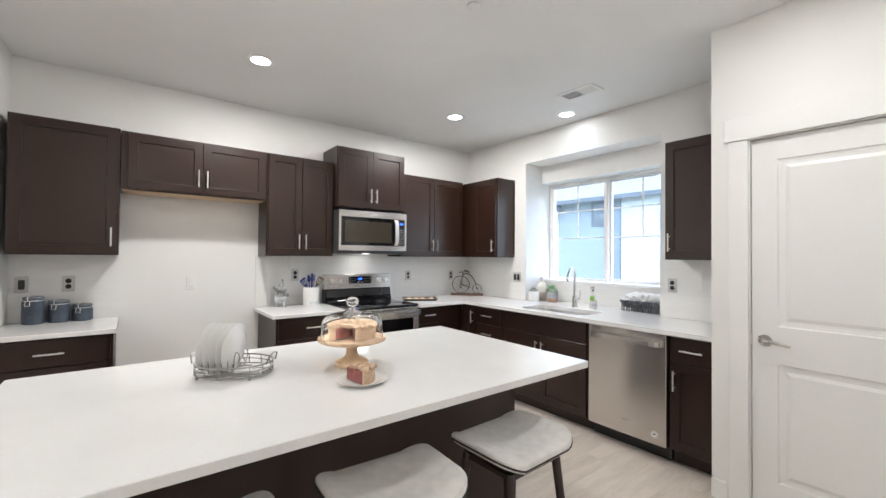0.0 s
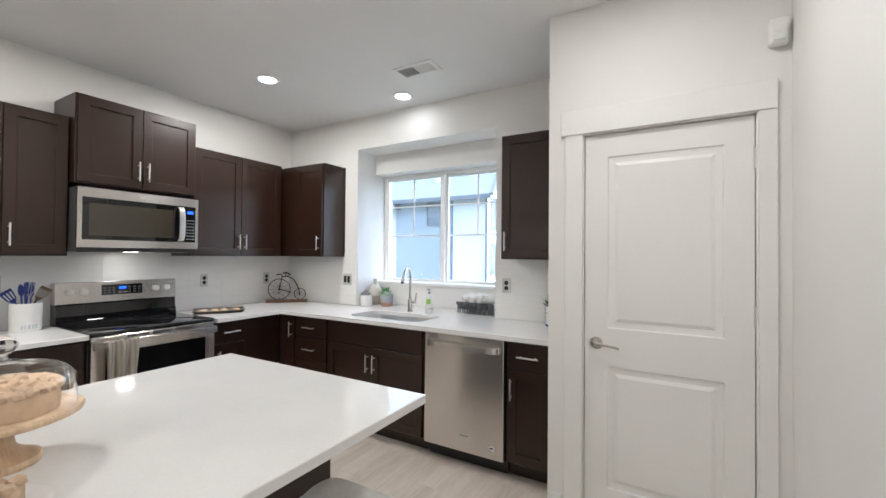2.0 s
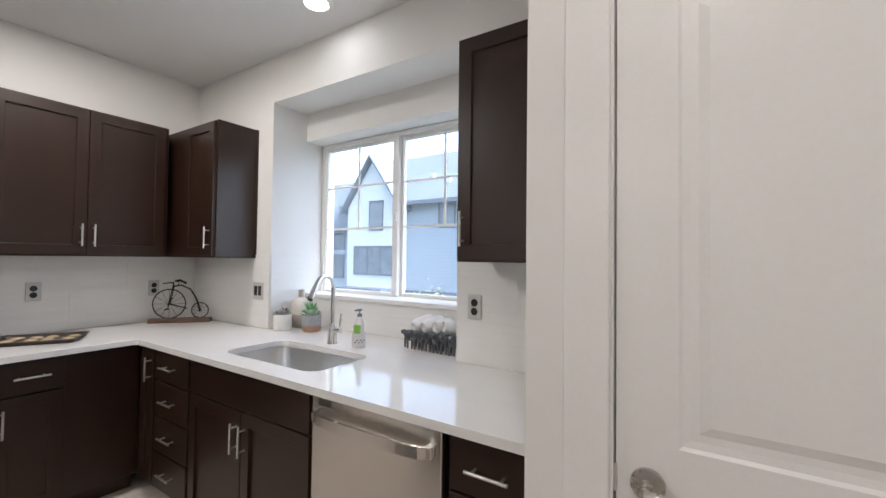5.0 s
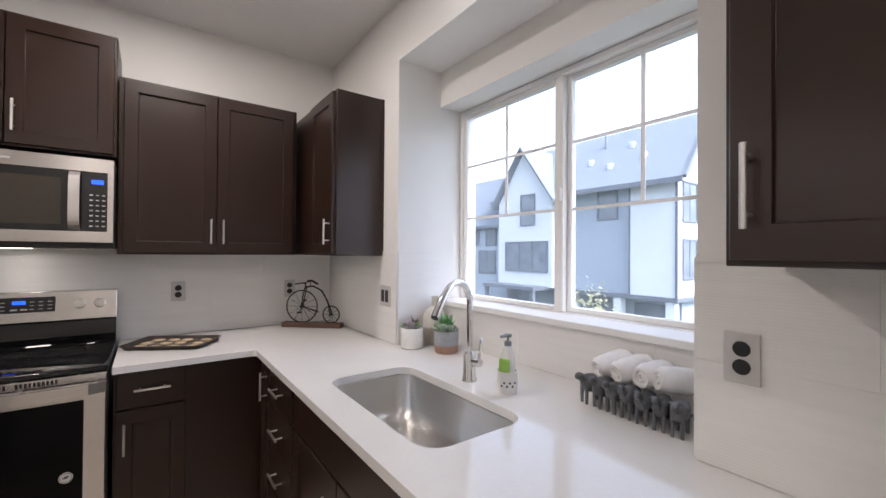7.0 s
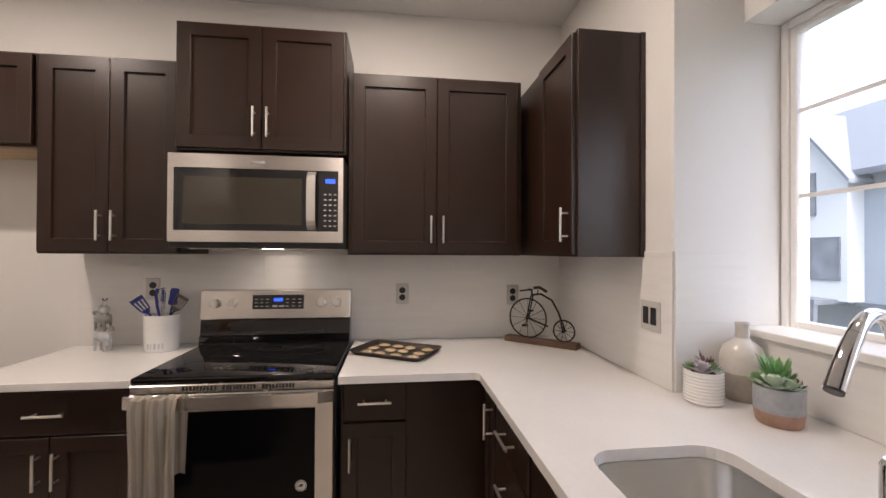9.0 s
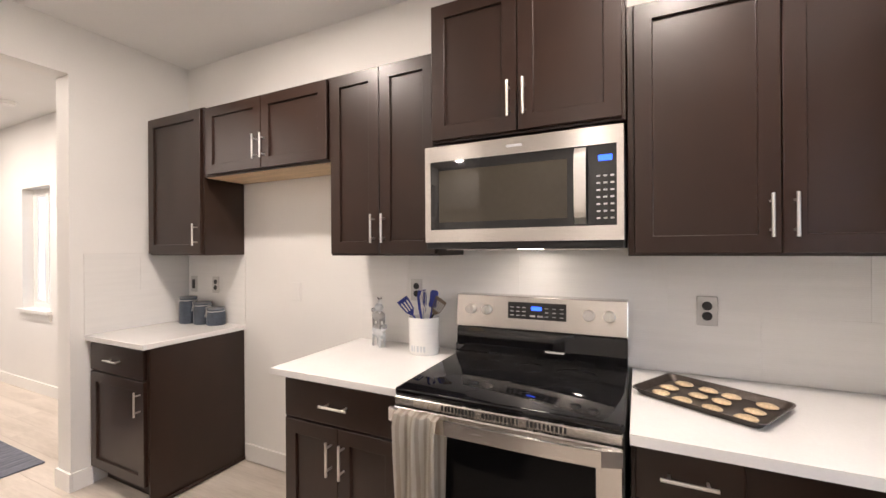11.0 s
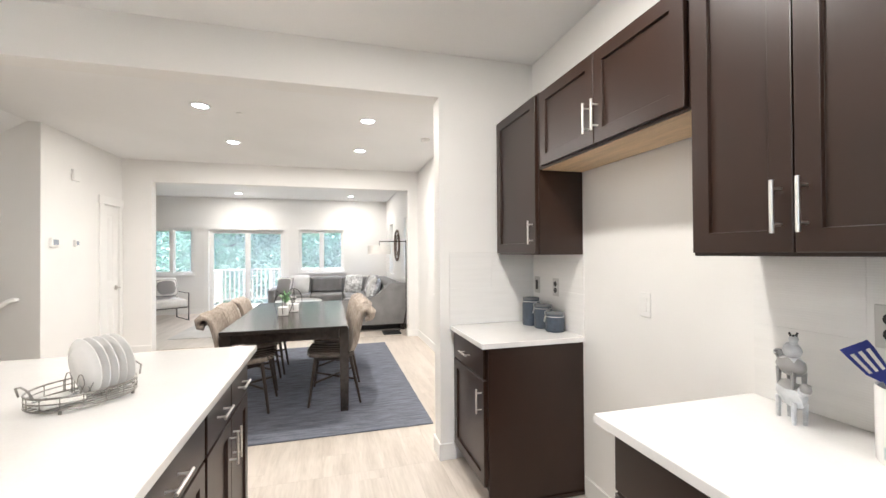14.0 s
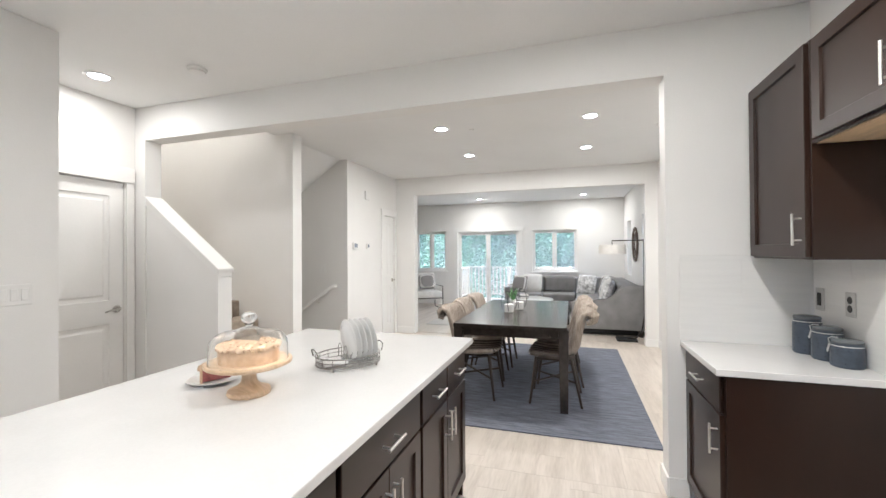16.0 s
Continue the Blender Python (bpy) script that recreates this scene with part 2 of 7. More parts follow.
structure("wall_hall", [(0.432, -1.05, 0, 2.4, -0.9, TOP), (WEST, -1.05, 0, -0.442, -0.9, TOP), (-0.442, -1.05, 2.065, 0.432, -0.9, TOP), (2.25, -0.9, 0, 2.4, -0.15, TOP)], WALL, "off-white painted wall of the side hall")
structure("wall_west", [(-0.67, 3.40, 0, WEST, NORTH, TOP), (-0.67, -0.775, 2.45, WEST, 3.40, TOP), (-0.67, -1.3, 0, WEST, -0.775, TOP)], WALL, "off-white painted wall with a wide opening to the dining room")
structure("wall_living", [(LIV - 0.15, 3.93, 0, LIV, NORTH, TOP), (LIV - 0.15, 0.22, 2.44, LIV, 3.93, TOP), (LIV - 0.15, -0.29, 0, LIV, 0.22, TOP)], WALL, "off-white painted wall with a wide opening to the living room")
structure("wall_thermostat", [(-4.045, THY - 0.15, 0, -2.90, THY, TOP), (-4.55, THY - 0.15, 2.065, -4.045, THY, TOP), (-4.55, THY - 0.15, 0, -4.475, THY, 2.065), (-3.05, -3.4, -2.0, -2.90, THY - 0.15, TOP + 2), (-4.7, -1.6, 0, -3.05, -1.5, TOP), (-4.7, -1.5, 0, -4.6, THY - 0.15, TOP)], WALL, "off-white painted wall beside the stair")
structure("wall_stair", [(-1.75, -3.4, -2.0, -1.6, -0.04, TOP), (-1.6, -3.4, 0, -0.67, -3.25, TOP + 2), (-0.67, -3.4, 0, WEST, -1.3, TOP), (-2.90, -3.4, -2.0, -1.75, -3.25, TOP + 2), (-1.75, -3.4, TOP, -1.6, -0.28, TOP + 2), (-0.67, -3.4, TOP, WEST, -0.28, TOP + 2), (-2.90, -0.4, TOP + 0.1, -0.67, -0.28, TOP + 2)], WALL, "off-white painted walls of the stairwell")
# living room: far wall with two windows and a sliding door, side wall
FW = [(-1.34, -0.44, 0.92, 2.02), (-0.11, 1.56, 0.0, 1.985), (1.90, 3.01, 0.92, 1.99)]
far = [(FAR - 0.15, -3.0, 0, FAR, FW[0][0], TOP)]
for i, (a, b, z0, z1) in enumerate(FW):
    far += [(FAR - 0.15, a, z1, FAR, b, TOP)] + ([(FAR - 0.15, a, 0, FAR, b, z0)] if z0 else [])
    far += [(FAR - 0.15, b, 0, FAR, FW[i + 1][0] if i < 2 else NORTH, TOP)]
structure("wall_far", far, WALL, "off-white painted wall with windows and a sliding door")
structure("wall_living_south", [(FAR, -3.15, 0, -4.6, -3.0, TOP), (-4.7, -3.0, 0, -4.6, -1.6, TOP)], WALL, "off-white painted wall of the living room")
structure("ceiling", [(-0.6, -1.05, TOP, 3.8, 4.28, TOP + 0.1)], CEIL, "white painted kitchen ceiling", "ceiling")
structure("ceiling_dining", [(LIV - 0.1, -0.28, TOP, -0.6, 4.28, TOP + 0.1), (-4.7, -1.6, TOP, -2.90, -0.28, TOP + 0.1)], CEIL, "white painted dining room ceiling", "ceiling")
structure("ceiling_living", [(FAR - 0.15, -3.15, TOP, LIV - 0.1, 4.28, TOP + 0.1)], CEIL, "white painted living room ceiling", "ceiling")
structure("ceiling_stair", [(-3.06, -3.4, TOP + 2, -0.5, -0.28, TOP + 2.1)], CEIL, "white painted stairwell ceiling", "ceiling")
bm = bmesh.new()
box(bm, -2.90, -3.25, 0, -1.75, -0.25, 0.1)
for v in bm.verts:
    v.co.z += TOP + (v.co.y + 0.25) * 0.66
tagged(part("ceiling_soffit", bm, CEIL), "sloping white soffit over the stair down", "ceiling", kind="structure")
structure("floor", [(WEST, -1.05, -0.1, 3.8, 4.28, -0.006), (-4.6, -0.3, -0.1, WEST, 4.28, -0.006), (FAR - 0.15, -3.15, -0.1, -4.6, 4.28, -0.006), (-1.7, -3.4, -0.1, WEST, -0.3, -0.006), (-4.6, -1.6, -0.1, -2.90, -0.3, -0.006)], FLOOR, "pale oak plank floor", "floor")


# ---- fitted cabinets ----
def pull(parent, x, y, z, length, upright, r=0.0055, off=0.032):
    """A bar pull on two posts, on a front whose face is at y."""
    bm = bmesh.new()
    d = Vector((0, 0, 1)) if upright else Vector((1, 0, 0))
    c = Vector((x, y - off, z))
    tube(bm, [c - d * length / 2, c - d * (length / 2 - 0.001), c + d * (length / 2 - 0.001), c + d * length / 2], r, 10)
    for s in (-1, 1):
        q = c + d * s * (length / 2 - 0.022)
        tube(bm, [q, q + Vector((0, off, 0))], r * 0.8, 8)
    return part("handle", bm, NICKEL, parent, "satin nickel bar handle", smooth=True)


def shaker(parent, x0, z0, x1, z1, yf, handle=None, name="door", rail=0.058):
    """A shaker front between x0, x1 and z0, z1, in front of yf, 20 mm thick."""
    bm = bmesh.new()
    steps = [(0.0, 0.02), (0.0, 0.0022), (0.002, 0.0), (rail - 0.001, 0.0), (rail, 0.001), (rail + 0.0015, 0.0105), (rail + 0.003, 0.011)]
    back = [bm.verts.new(c) for c in ((x0, yf, z0), (x1, yf, z0), (x1, yf, z1), (x0, yf, z1))]
    bm.faces.new(back)
    prev = back
    for i, dy in steps[1:]:
        loop = [bm.verts.new(c) for c in ((x0 + i, yf - 0.02 + dy, z0 + i), (x1 - i, yf - 0.02 + dy, z0 + i), (x1 - i, yf - 0.02 + dy, z1 - i), (x0 + i, yf - 0.02 + dy, z1 - i))]
        for k in range(4):
            bm.faces.new((prev[k], prev[(k + 1) % 4], loop[(k + 1) % 4], loop[k]))
        prev = loop
    bm.faces.new(prev)
    d = part(name, bm, CAB, parent)
    if handle:
        hx, hz, up = handle
        pull(d, hx, yf - 0.02, hz, 0.135, up)
    return d


def slab(parent, x0, z0, x1, z1, yf, handle=True, name="drawer"):
    d = part(name, bx(x0, yf - 0.02, z0, x1, yf, z1, bev=0.004, seg=2), CAB_H, parent)
    if handle:
        pull(d, (x0 + x1) / 2, yf - 0.02, (z0 + z1) / 2, 0.135, False)
    return d


def upper(m, w, z0, z1, depth, doors, label, handle="mid", door_x=None, group="wall cabinets", bottom=None, scribe=False):
    """A wall cabinet: back on y = 0, front towards -y, in its own x from 0 to w."""
    c = thing("wall_cabinet", m, label, "cabinet", group)
    h = z1 - z0
    d = depth - 0.02
    part("body", bx(0.001, -d, 0, w - 0.001, -0.001, h, bev=0.0015), CAB, c)
    if bottom:
        part("underside", bx(0.012, -d + 0.012, -0.004, w - 0.012, -0.012, 0.0), bottom, c, "raw pale maple underside")
    a, b = door_x or (0.012, w - 0.012)
    hz = 0.012 + 0.115
    if scribe:
        part("scribe_strip", bx(w - 0.001, -0.022, 0.0, w + 0.005, -0.001, h, bev=0.001), CAB, c)
    if doors == 1:
        hx = b - 0.03 if handle == "right" else a + 0.03
        shaker(c, a, 0.01, b, h - 0.012, -d, (hx, hz, True))
    else:
        mid = (a + b) / 2
        shaker(c, a, 0.01, mid - 0.002, h - 0.012, -d, (mid - 0.03, hz, True))
        shaker(c, mid + 0.002, 0.01, b, h - 0.012, -d, (mid + 0.03, hz, True))
    return c


CH = 0.874


def base(m, w, fronts, label, depth=0.59, group="base cabinets", side=None, top=CH - 0.002):
    """A base cabinet with a toe kick. fronts: rows of (kind, x0, z0, x1, z1, handle)."""
    c = thing("base_cabinet", m, label, "cabinet", group)
    part("body", bx(0.001, -depth, 0.1, w - 0.001, -0.001, top, bev=0.0015), CAB, c)
    if top < 0.8:
        part("front_rail", bx(0.001, -depth, top, w - 0.001, -depth + 0.018, CH - 0.002), CAB_H, c)
    part("toe_kick", bx(0.002, -depth + 0.07, 0, w - 0.002, -0.002, 0.099), CAB_H, c)
    if side is not None:
        part("side_panel", bx(side, -depth, 0.0, side + 0.012, -0.001, CH - 0.002), CAB, c)
        part("shoe_moulding", bx(side + 0.012, -depth, 0.0, side + 0.026, -0.001, 0.02, bev=0.004), CAB, c)
    for kind, x0, z0, x1, z1, hnd in fronts:
        if kind == "door":
            hx = x1 - 0.03 if hnd == "right" else x0 + 0.03
            shaker(c, x0, z0, x1, z1, -depth, (hx, z1 - 0.115, True) if hnd else None)
        else:
            slab(c, x0, z0, x1, z1, -depth, hnd)
    return c


UZ, UT, UD = 1.38, 2.282, 0.30
north = lambda x, z: pose(x, NORTH, z)
east = lambda y, z: pose(EAST, y, z, 0, 0, -90)
upper(north(WEST + 0.033, UZ), 0.567, UZ, UT + 0.01, UD, 1, "dark espresso single-door wall cabinet above the canister counter", "right", (0.012, 0.555))
upper(north(0.082, 1.857), 0.996, 1.857, UT, UD, 2, "dark espresso two-door cabinet over the empty fridge space", door_x=(0.042, 0.984), bottom=MAPLE)
upper(north(1.08, UZ), 0.608, UZ, UT, UD, 2, "dark espresso two-door wall cabinet beside the microwave")
upper(north(1.688, 1.852), 0.756, 1.852, 2.437, 0.37, 2, "taller dark espresso two-door cabinet over the microwave")
upper(north(2.446, UZ), 0.875, UZ, UT - 0.006, UD, 2, "dark espresso two-door wall cabinet near the corner", door_x=(0.022, 0.85))
upper(east(NORTH - 0.001, UZ), NORTH - 3.285, UZ, UT - 0.012, UD, 1, "dark espresso corner wall cabinet beside the window bay", "right", (0.44, 0.80), scribe=True)
upper(east(1.50, UZ), 1.50 - PEND - 0.002, UZ, UT - 0.012, UD, 1, "dark espresso single-door wall cabinet beside the pantry", "left")

DT = CH - 0.012
base(north(WEST + 0.002, 0), 0.576, [("drawer", 0.015, 0.70, 0.565, DT, True), ("door", 0.015, 0.115, 0.565, 0.69, "right")], "dark espresso base cabinet with one drawer and one door", side=0.577)
base(north(1.09, 0), 0.597, [("drawer", 0.015, 0.70, 0.585, DT, True), ("door", 0.015, 0.115, 0.298, 0.69, "right"), ("door", 0.302, 0.115, 0.585, 0.69, "left")], "dark espresso base cabinet with a drawer and two doors")
base(north(2.455, 0), 0.61, [("drawer", 0.012, 0.70, 0.27, DT, True), ("door", 0.012, 0.115, 0.27, 0.69, "left")], "dark espresso base cabinet with a drawer and door beside the range")
ED = 0.587
base(east(3.515, 0), 0.235, [("door", 0.07, 0.115, 0.228, DT, "right")], "narrow dark espresso corner base cabinet", ED)
base(east(3.278, 0), 0.384, [("drawer", 0.01, z0, 0.374, z1, True) for z0, z1 in ((0.70, DT), (0.505, 0.69), (0.31, 0.495), (0.115, 0.30))], "dark espresso cabinet with four drawers", ED)
base(east(2.892, 0), 0.942, [("panel", 0.012, 0.70, 0.93, DT, False), ("door", 0.012, 0.115, 0.469, 0.69, "right"), ("door", 0.473, 0.115, 0.93, 0.69, "left")], "dark espresso sink base cabinet with two doors", ED, top=0.66)
base(east(1.336, 0), 1.336 - PEND - 0.002, [("drawer", 0.012, 0.70, 0.285, DT, True), ("door", 0.012, 0.115, 0.285, 0.69, "left")], "narrow dark espresso base cabinet beside the pantry", ED)

# worktops
SX0, SX1, SY0, SY1 = 3.135, 3.50, 2.052, 2.752


def worktop(name, pts, label, hole=None, top=0.904):
    t = thing(name, pose(0, 0, 0), label, "countertop")
    bm = bmesh.new()
    if not hole:
        prism(bm, pts, top - 0.03, top, 0.003)
        part("slab", bm, QUARTZ, t)
        return t
    for z in (CH, 0.904):
        e = []
        for ring in (pts, hole):
            vs = [bm.verts.new((x, y, z)) for x, y in ring]
            e += [bm.edges.new((vs[i], vs[(i + 1) % len(vs)])) for i in range(len(vs))]
        bmesh.ops.triangle_fill(bm, edges=e, use_beauty=True)
    bm.verts.ensure_lookup_table()
    n, k = len(pts), len(hole)
    for s, c in ((0, n), (n, k)):
        for i in range(c):
            j = (i + 1) % c
            bm.faces.new([bm.verts[q] for q in (s + i, s + j, n + k + s + j, n + k + s + i)])
    part("slab", bm, QUARTZ, t)
    return t


def rounded(x0, y0, x1, y1, r, n=6):
    return arc(x1 - r, y1 - r, r, 0, 90, n) + arc(x0 + r, y1 - r, r, 90, 180, n) + arc(x0 + r, y0 + r, r, 180, 270, n) + arc(x1 - r, y0 + r, r, 270, 360, n)


CR = 3.425
worktop("worktop", [(WEST + 0.001, 3.468), (0.085, 3.468), (0.085, NORTH - 0.001), (WEST + 0.001, NORTH - 0.001)], "white quartz worktop beside the empty fridge space")
worktop("worktop", [(1.05, 3.462), (1.687, 3.462), (1.687, NORTH - 0.001), (1.05, NORTH - 0.001)], "white quartz worktop beside the range")
worktop("worktop", [(2.455, CR), (3.003, CR), (3.018, CR - 0.015), (3.018, PEND + 0.001), (EAST - 0.001, PEND + 0.001), (EAST - 0.001, BAY0 + 0.001), (BAYX - 0.001, BAY0 + 0.001), (BAYX - 0.001, BAY1 - 0.001), (EAST - 0.001, BAY1 - 0.001), (EAST - 0.001, NORTH - 0.001), (2.455, NORTH - 0.001)],
        "white quartz corner worktop round the sink", rounded(SX0, SY0, SX1, SY1, 0.075))

# kitchen island
IT = 0.913
IX0, IX1, IY0, IY1 = -0.215, 1.85, 1.17, 2.312
worktop("island_worktop", rounded(IX0, IY0, IX1, IY1, 0.008, 2), "large white quartz worktop on the island", top=IT)
isl = lambda x: pose(x, 1.62, 0, 0, 0, 180)
IB = IY1 - 0.035 - 1.62 - 0.02
for k, (x1, w, fr) in enumerate([(1.80, 0.62, 1), (1.178, 0.62, 1), (0.556, 0.72, 2)]):
    f = [("drawer", 0.012, 0.70, w - 0.012, DT, True)] if fr == 1 else [("drawer", 0.012, 0.70, w / 2 - 0.003, DT, True), ("drawer", w / 2 + 0.003, 0.70, w - 0.012, DT, True)]
    f += [("door", 0.012, 0.115, w / 2 - 0.002, 0.69, "right"), ("door", w / 2 + 0.002, 0.115, w - 0.012, 0.69, "left")]
    base(isl(x1), w, f, "dark espresso island cabinet with drawers over doors", IB, "island cabinets")
ip = thing("kitchen_island", pose(0, 0, 0), "dark espresso panelling round the island's seating side", "island")
part("back_panel", bx(-0.17, 1.598, 0.0, 1.805, 1.618, CH - 0.002, bev=0.002), CAB, ip)
part("end_panel", bx(1.802, 1.599, 0.0, 1.82, IY1 - 0.06, CH - 0.002, bev=0.002), CAB, ip)
part("end_panel", bx(-0.185, 1.599, 0.0, -0.167, IY1 - 0.06, CH - 0.002, bev=0.002), CAB, ip)
part("sub_top", bx(-0.17, 1.60, CH - 0.0015, 1.805, IY1 - 0.04, IT - 0.0305), CAB_H, ip)
part("baseboard", bx(-0.17, 1.586, 0.0, 1.805, 1.598, 0.09, bev=0.002), CAB_H, ip)


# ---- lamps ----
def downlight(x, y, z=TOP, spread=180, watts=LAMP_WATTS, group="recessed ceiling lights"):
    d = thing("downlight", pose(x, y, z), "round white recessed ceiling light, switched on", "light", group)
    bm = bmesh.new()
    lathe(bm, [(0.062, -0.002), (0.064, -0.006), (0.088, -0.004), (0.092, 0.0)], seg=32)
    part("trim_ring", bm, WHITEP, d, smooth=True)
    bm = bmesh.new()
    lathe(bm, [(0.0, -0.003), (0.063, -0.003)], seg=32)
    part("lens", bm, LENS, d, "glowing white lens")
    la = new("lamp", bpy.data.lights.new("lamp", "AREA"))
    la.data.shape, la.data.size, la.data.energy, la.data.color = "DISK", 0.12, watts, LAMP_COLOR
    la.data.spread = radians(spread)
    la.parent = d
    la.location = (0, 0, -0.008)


for p in [(0.85, 3.10), (2.64, 3.14), (-2.0, 1.55), (-2.065, 3.06), (-3.245, 1.557), (-3.306, 3.06)]:
    downlight(*p)
downlight(2.05, 0.62, watts=LAMP_WATTS * 0.45)
downlight(3.412, 2.411, watts=LAMP_WATTS * 0.04)
downlight(0.05, -0.46, watts=LAMP_WATTS * 0.42)
for y in (0.7, 3.15):
    downlight(-7.75, y, watts=LAMP_WATTS * 0.9)
# Added unseen lamp high over the stairs, only to brighten the stairwell walls.
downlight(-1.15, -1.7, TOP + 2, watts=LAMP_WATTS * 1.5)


# ---- doors, windows, trim ----
def rings(bm, x0, z0, x1, z1, steps, y=0.0):
    """A moulded panel: nested rectangles of (inset, depth behind the face)."""
    loops = []
    for i, d in steps:
        loops.append([bm.verts.new(c) for c in ((x0 + i, y + d, z0 + i), (x1 - i, y + d, z0 + i), (x1 - i, y + d, z1 - i), (x0 + i, y + d, z1 - i))])
    for a, b in zip(loops, loops[1:]):
        for k in range(4):
            bm.faces.new((a[k], a[(k + 1) % 4], b[(k + 1) % 4], b[k]))
    bm.faces.new(loops[-1])


def panel_door(name, m, w, h, knob_x, label, lever=1, kind_cat="door", casing=True, header=0.13, left_only=False):
    """An interior door with two moulded panels, in its casing. Its face looks towards -y."""
    d = thing(name, m, label, kind_cat)
    d["kind"] = "structure"
    bm = bmesh.new()
    a, z1, z2, z3 = 0.115, 0.20, 0.83, 1.03
    y = 0.012
    for b in ((0.003, 0.005, a, h - 0.003), (w - a, 0.005, w - 0.003, h - 0.003), (a, 0.005, w - a, z1), (a, z2, w - a, z3), (a, h - 0.122, w - a, h - 0.003)):
        box(bm, b[0], y, b[1], b[2], y + 0.035, b[3])
    st = [(0, 0), (0.006, 0.007), (0.02, 0.009), (0.034, 0.009), (0.052, 0.002), (0.06, 0.002)]
    rings(bm, a, z1, w - a, z2, st, y)
    rings(bm, a, z3, w - a, h - 0.122, st, y)
    leaf = part("door_leaf", bm, TRIM, d)
    bm = bmesh.new()
    tube(bm, [(knob_x, y - 0.001, 0.95), (knob_x, y - 0.009, 0.95)], 0.032, 20)
    tube(bm, [(knob_x, y, 0.95), (knob_x, y - 0.05, 0.95)], 0.011, 12)
    tube(bm, [(knob_x, y - 0.05, 0.95), (knob_x + lever * 0.03, y - 0.054, 0.953), (knob_x + lever * 0.07, y - 0.052, 0.948), (knob_x + lever * 0.115, y - 0.046, 0.938)], 0.011, 10, taper=0.006)
    part("handle", bm, LEVER, leaf, "satin nickel lever handle", smooth=True)
    hx = w if lever > 0 else 0.0
    for hz in (0.25, 1.14, h - 0.2):
        bm = bmesh.new()
        tube(bm, [(hx, y - 0.004, hz - 0.045), (hx, y - 0.004, hz + 0.045)], 0.007, 8)
        box(bm, hx - 0.006, y - 0.002, hz - 0.043, hx + 0.012, y + 0.004, hz + 0.043)
        part("hinge", bm, NICKEL, leaf)
    kx = 0.0 if lever > 0 else w
    part("strike_plate", bx(kx - 0.006, y - 0.004, 0.92, kx + 0.006, y + 0.006, 0.975), NICKEL, d)
    c = 0.085
    part("casing", bx(-0.014 - c, -0.019, 0.0, -0.006, -0.0005, h + 0.006, bev=0.002), TRIM, d)
    part("casing", bx(w + 0.006, -0.019, 0.0, w + 0.014 + (c if not left_only else 0.06), -0.0005, h + 0.006, bev=0.002), TRIM, d)
    part("header", bx(-0.014 - c - 0.02, -0.027, h + 0.006, w + 0.014 + (c + 0.02 if not left_only else 0.06), -0.0005, h + 0.006 + header, bev=0.002), TRIM, d)
    bm = bmesh.new()
    box(bm, -0.011, 0.0, 0, -0.001, 0.11, h + 0.006)
    box(bm, w + 0.001, 0.0, 0, w + 0.011, 0.11, h + 0.006)
    box(bm, -0.011, 0.0, h + 0.0015, w + 0.011, 0.11, h + 0.0115)
    box(bm, -0.001, 0.05, 0.0, w + 0.001, 0.06, h + 0.0015)
    part("jamb", bm, TRIM, d)
    return d


panel_door("door_1", pose(PANTRY, DY1, 0, 0, 0, -90), DY1 - DY0, DH, 0.062, "white two-panel pantry door, closed, with nickel lever", 1, left_only=True)
panel_door("door_2", pose(0.42, -0.9, 0, 0, 0, 180), 0.85, DH, 0.79, "white two-panel closet door, closed, in the side hall", -1, left_only=True)
panel_door("door_3", pose(-4.06, THY, 0, 0, 0, 180), 0.40, DH, 0.34, "white two-panel door, closed, beside the thermostat", -1, header=0.1, left_only=True)


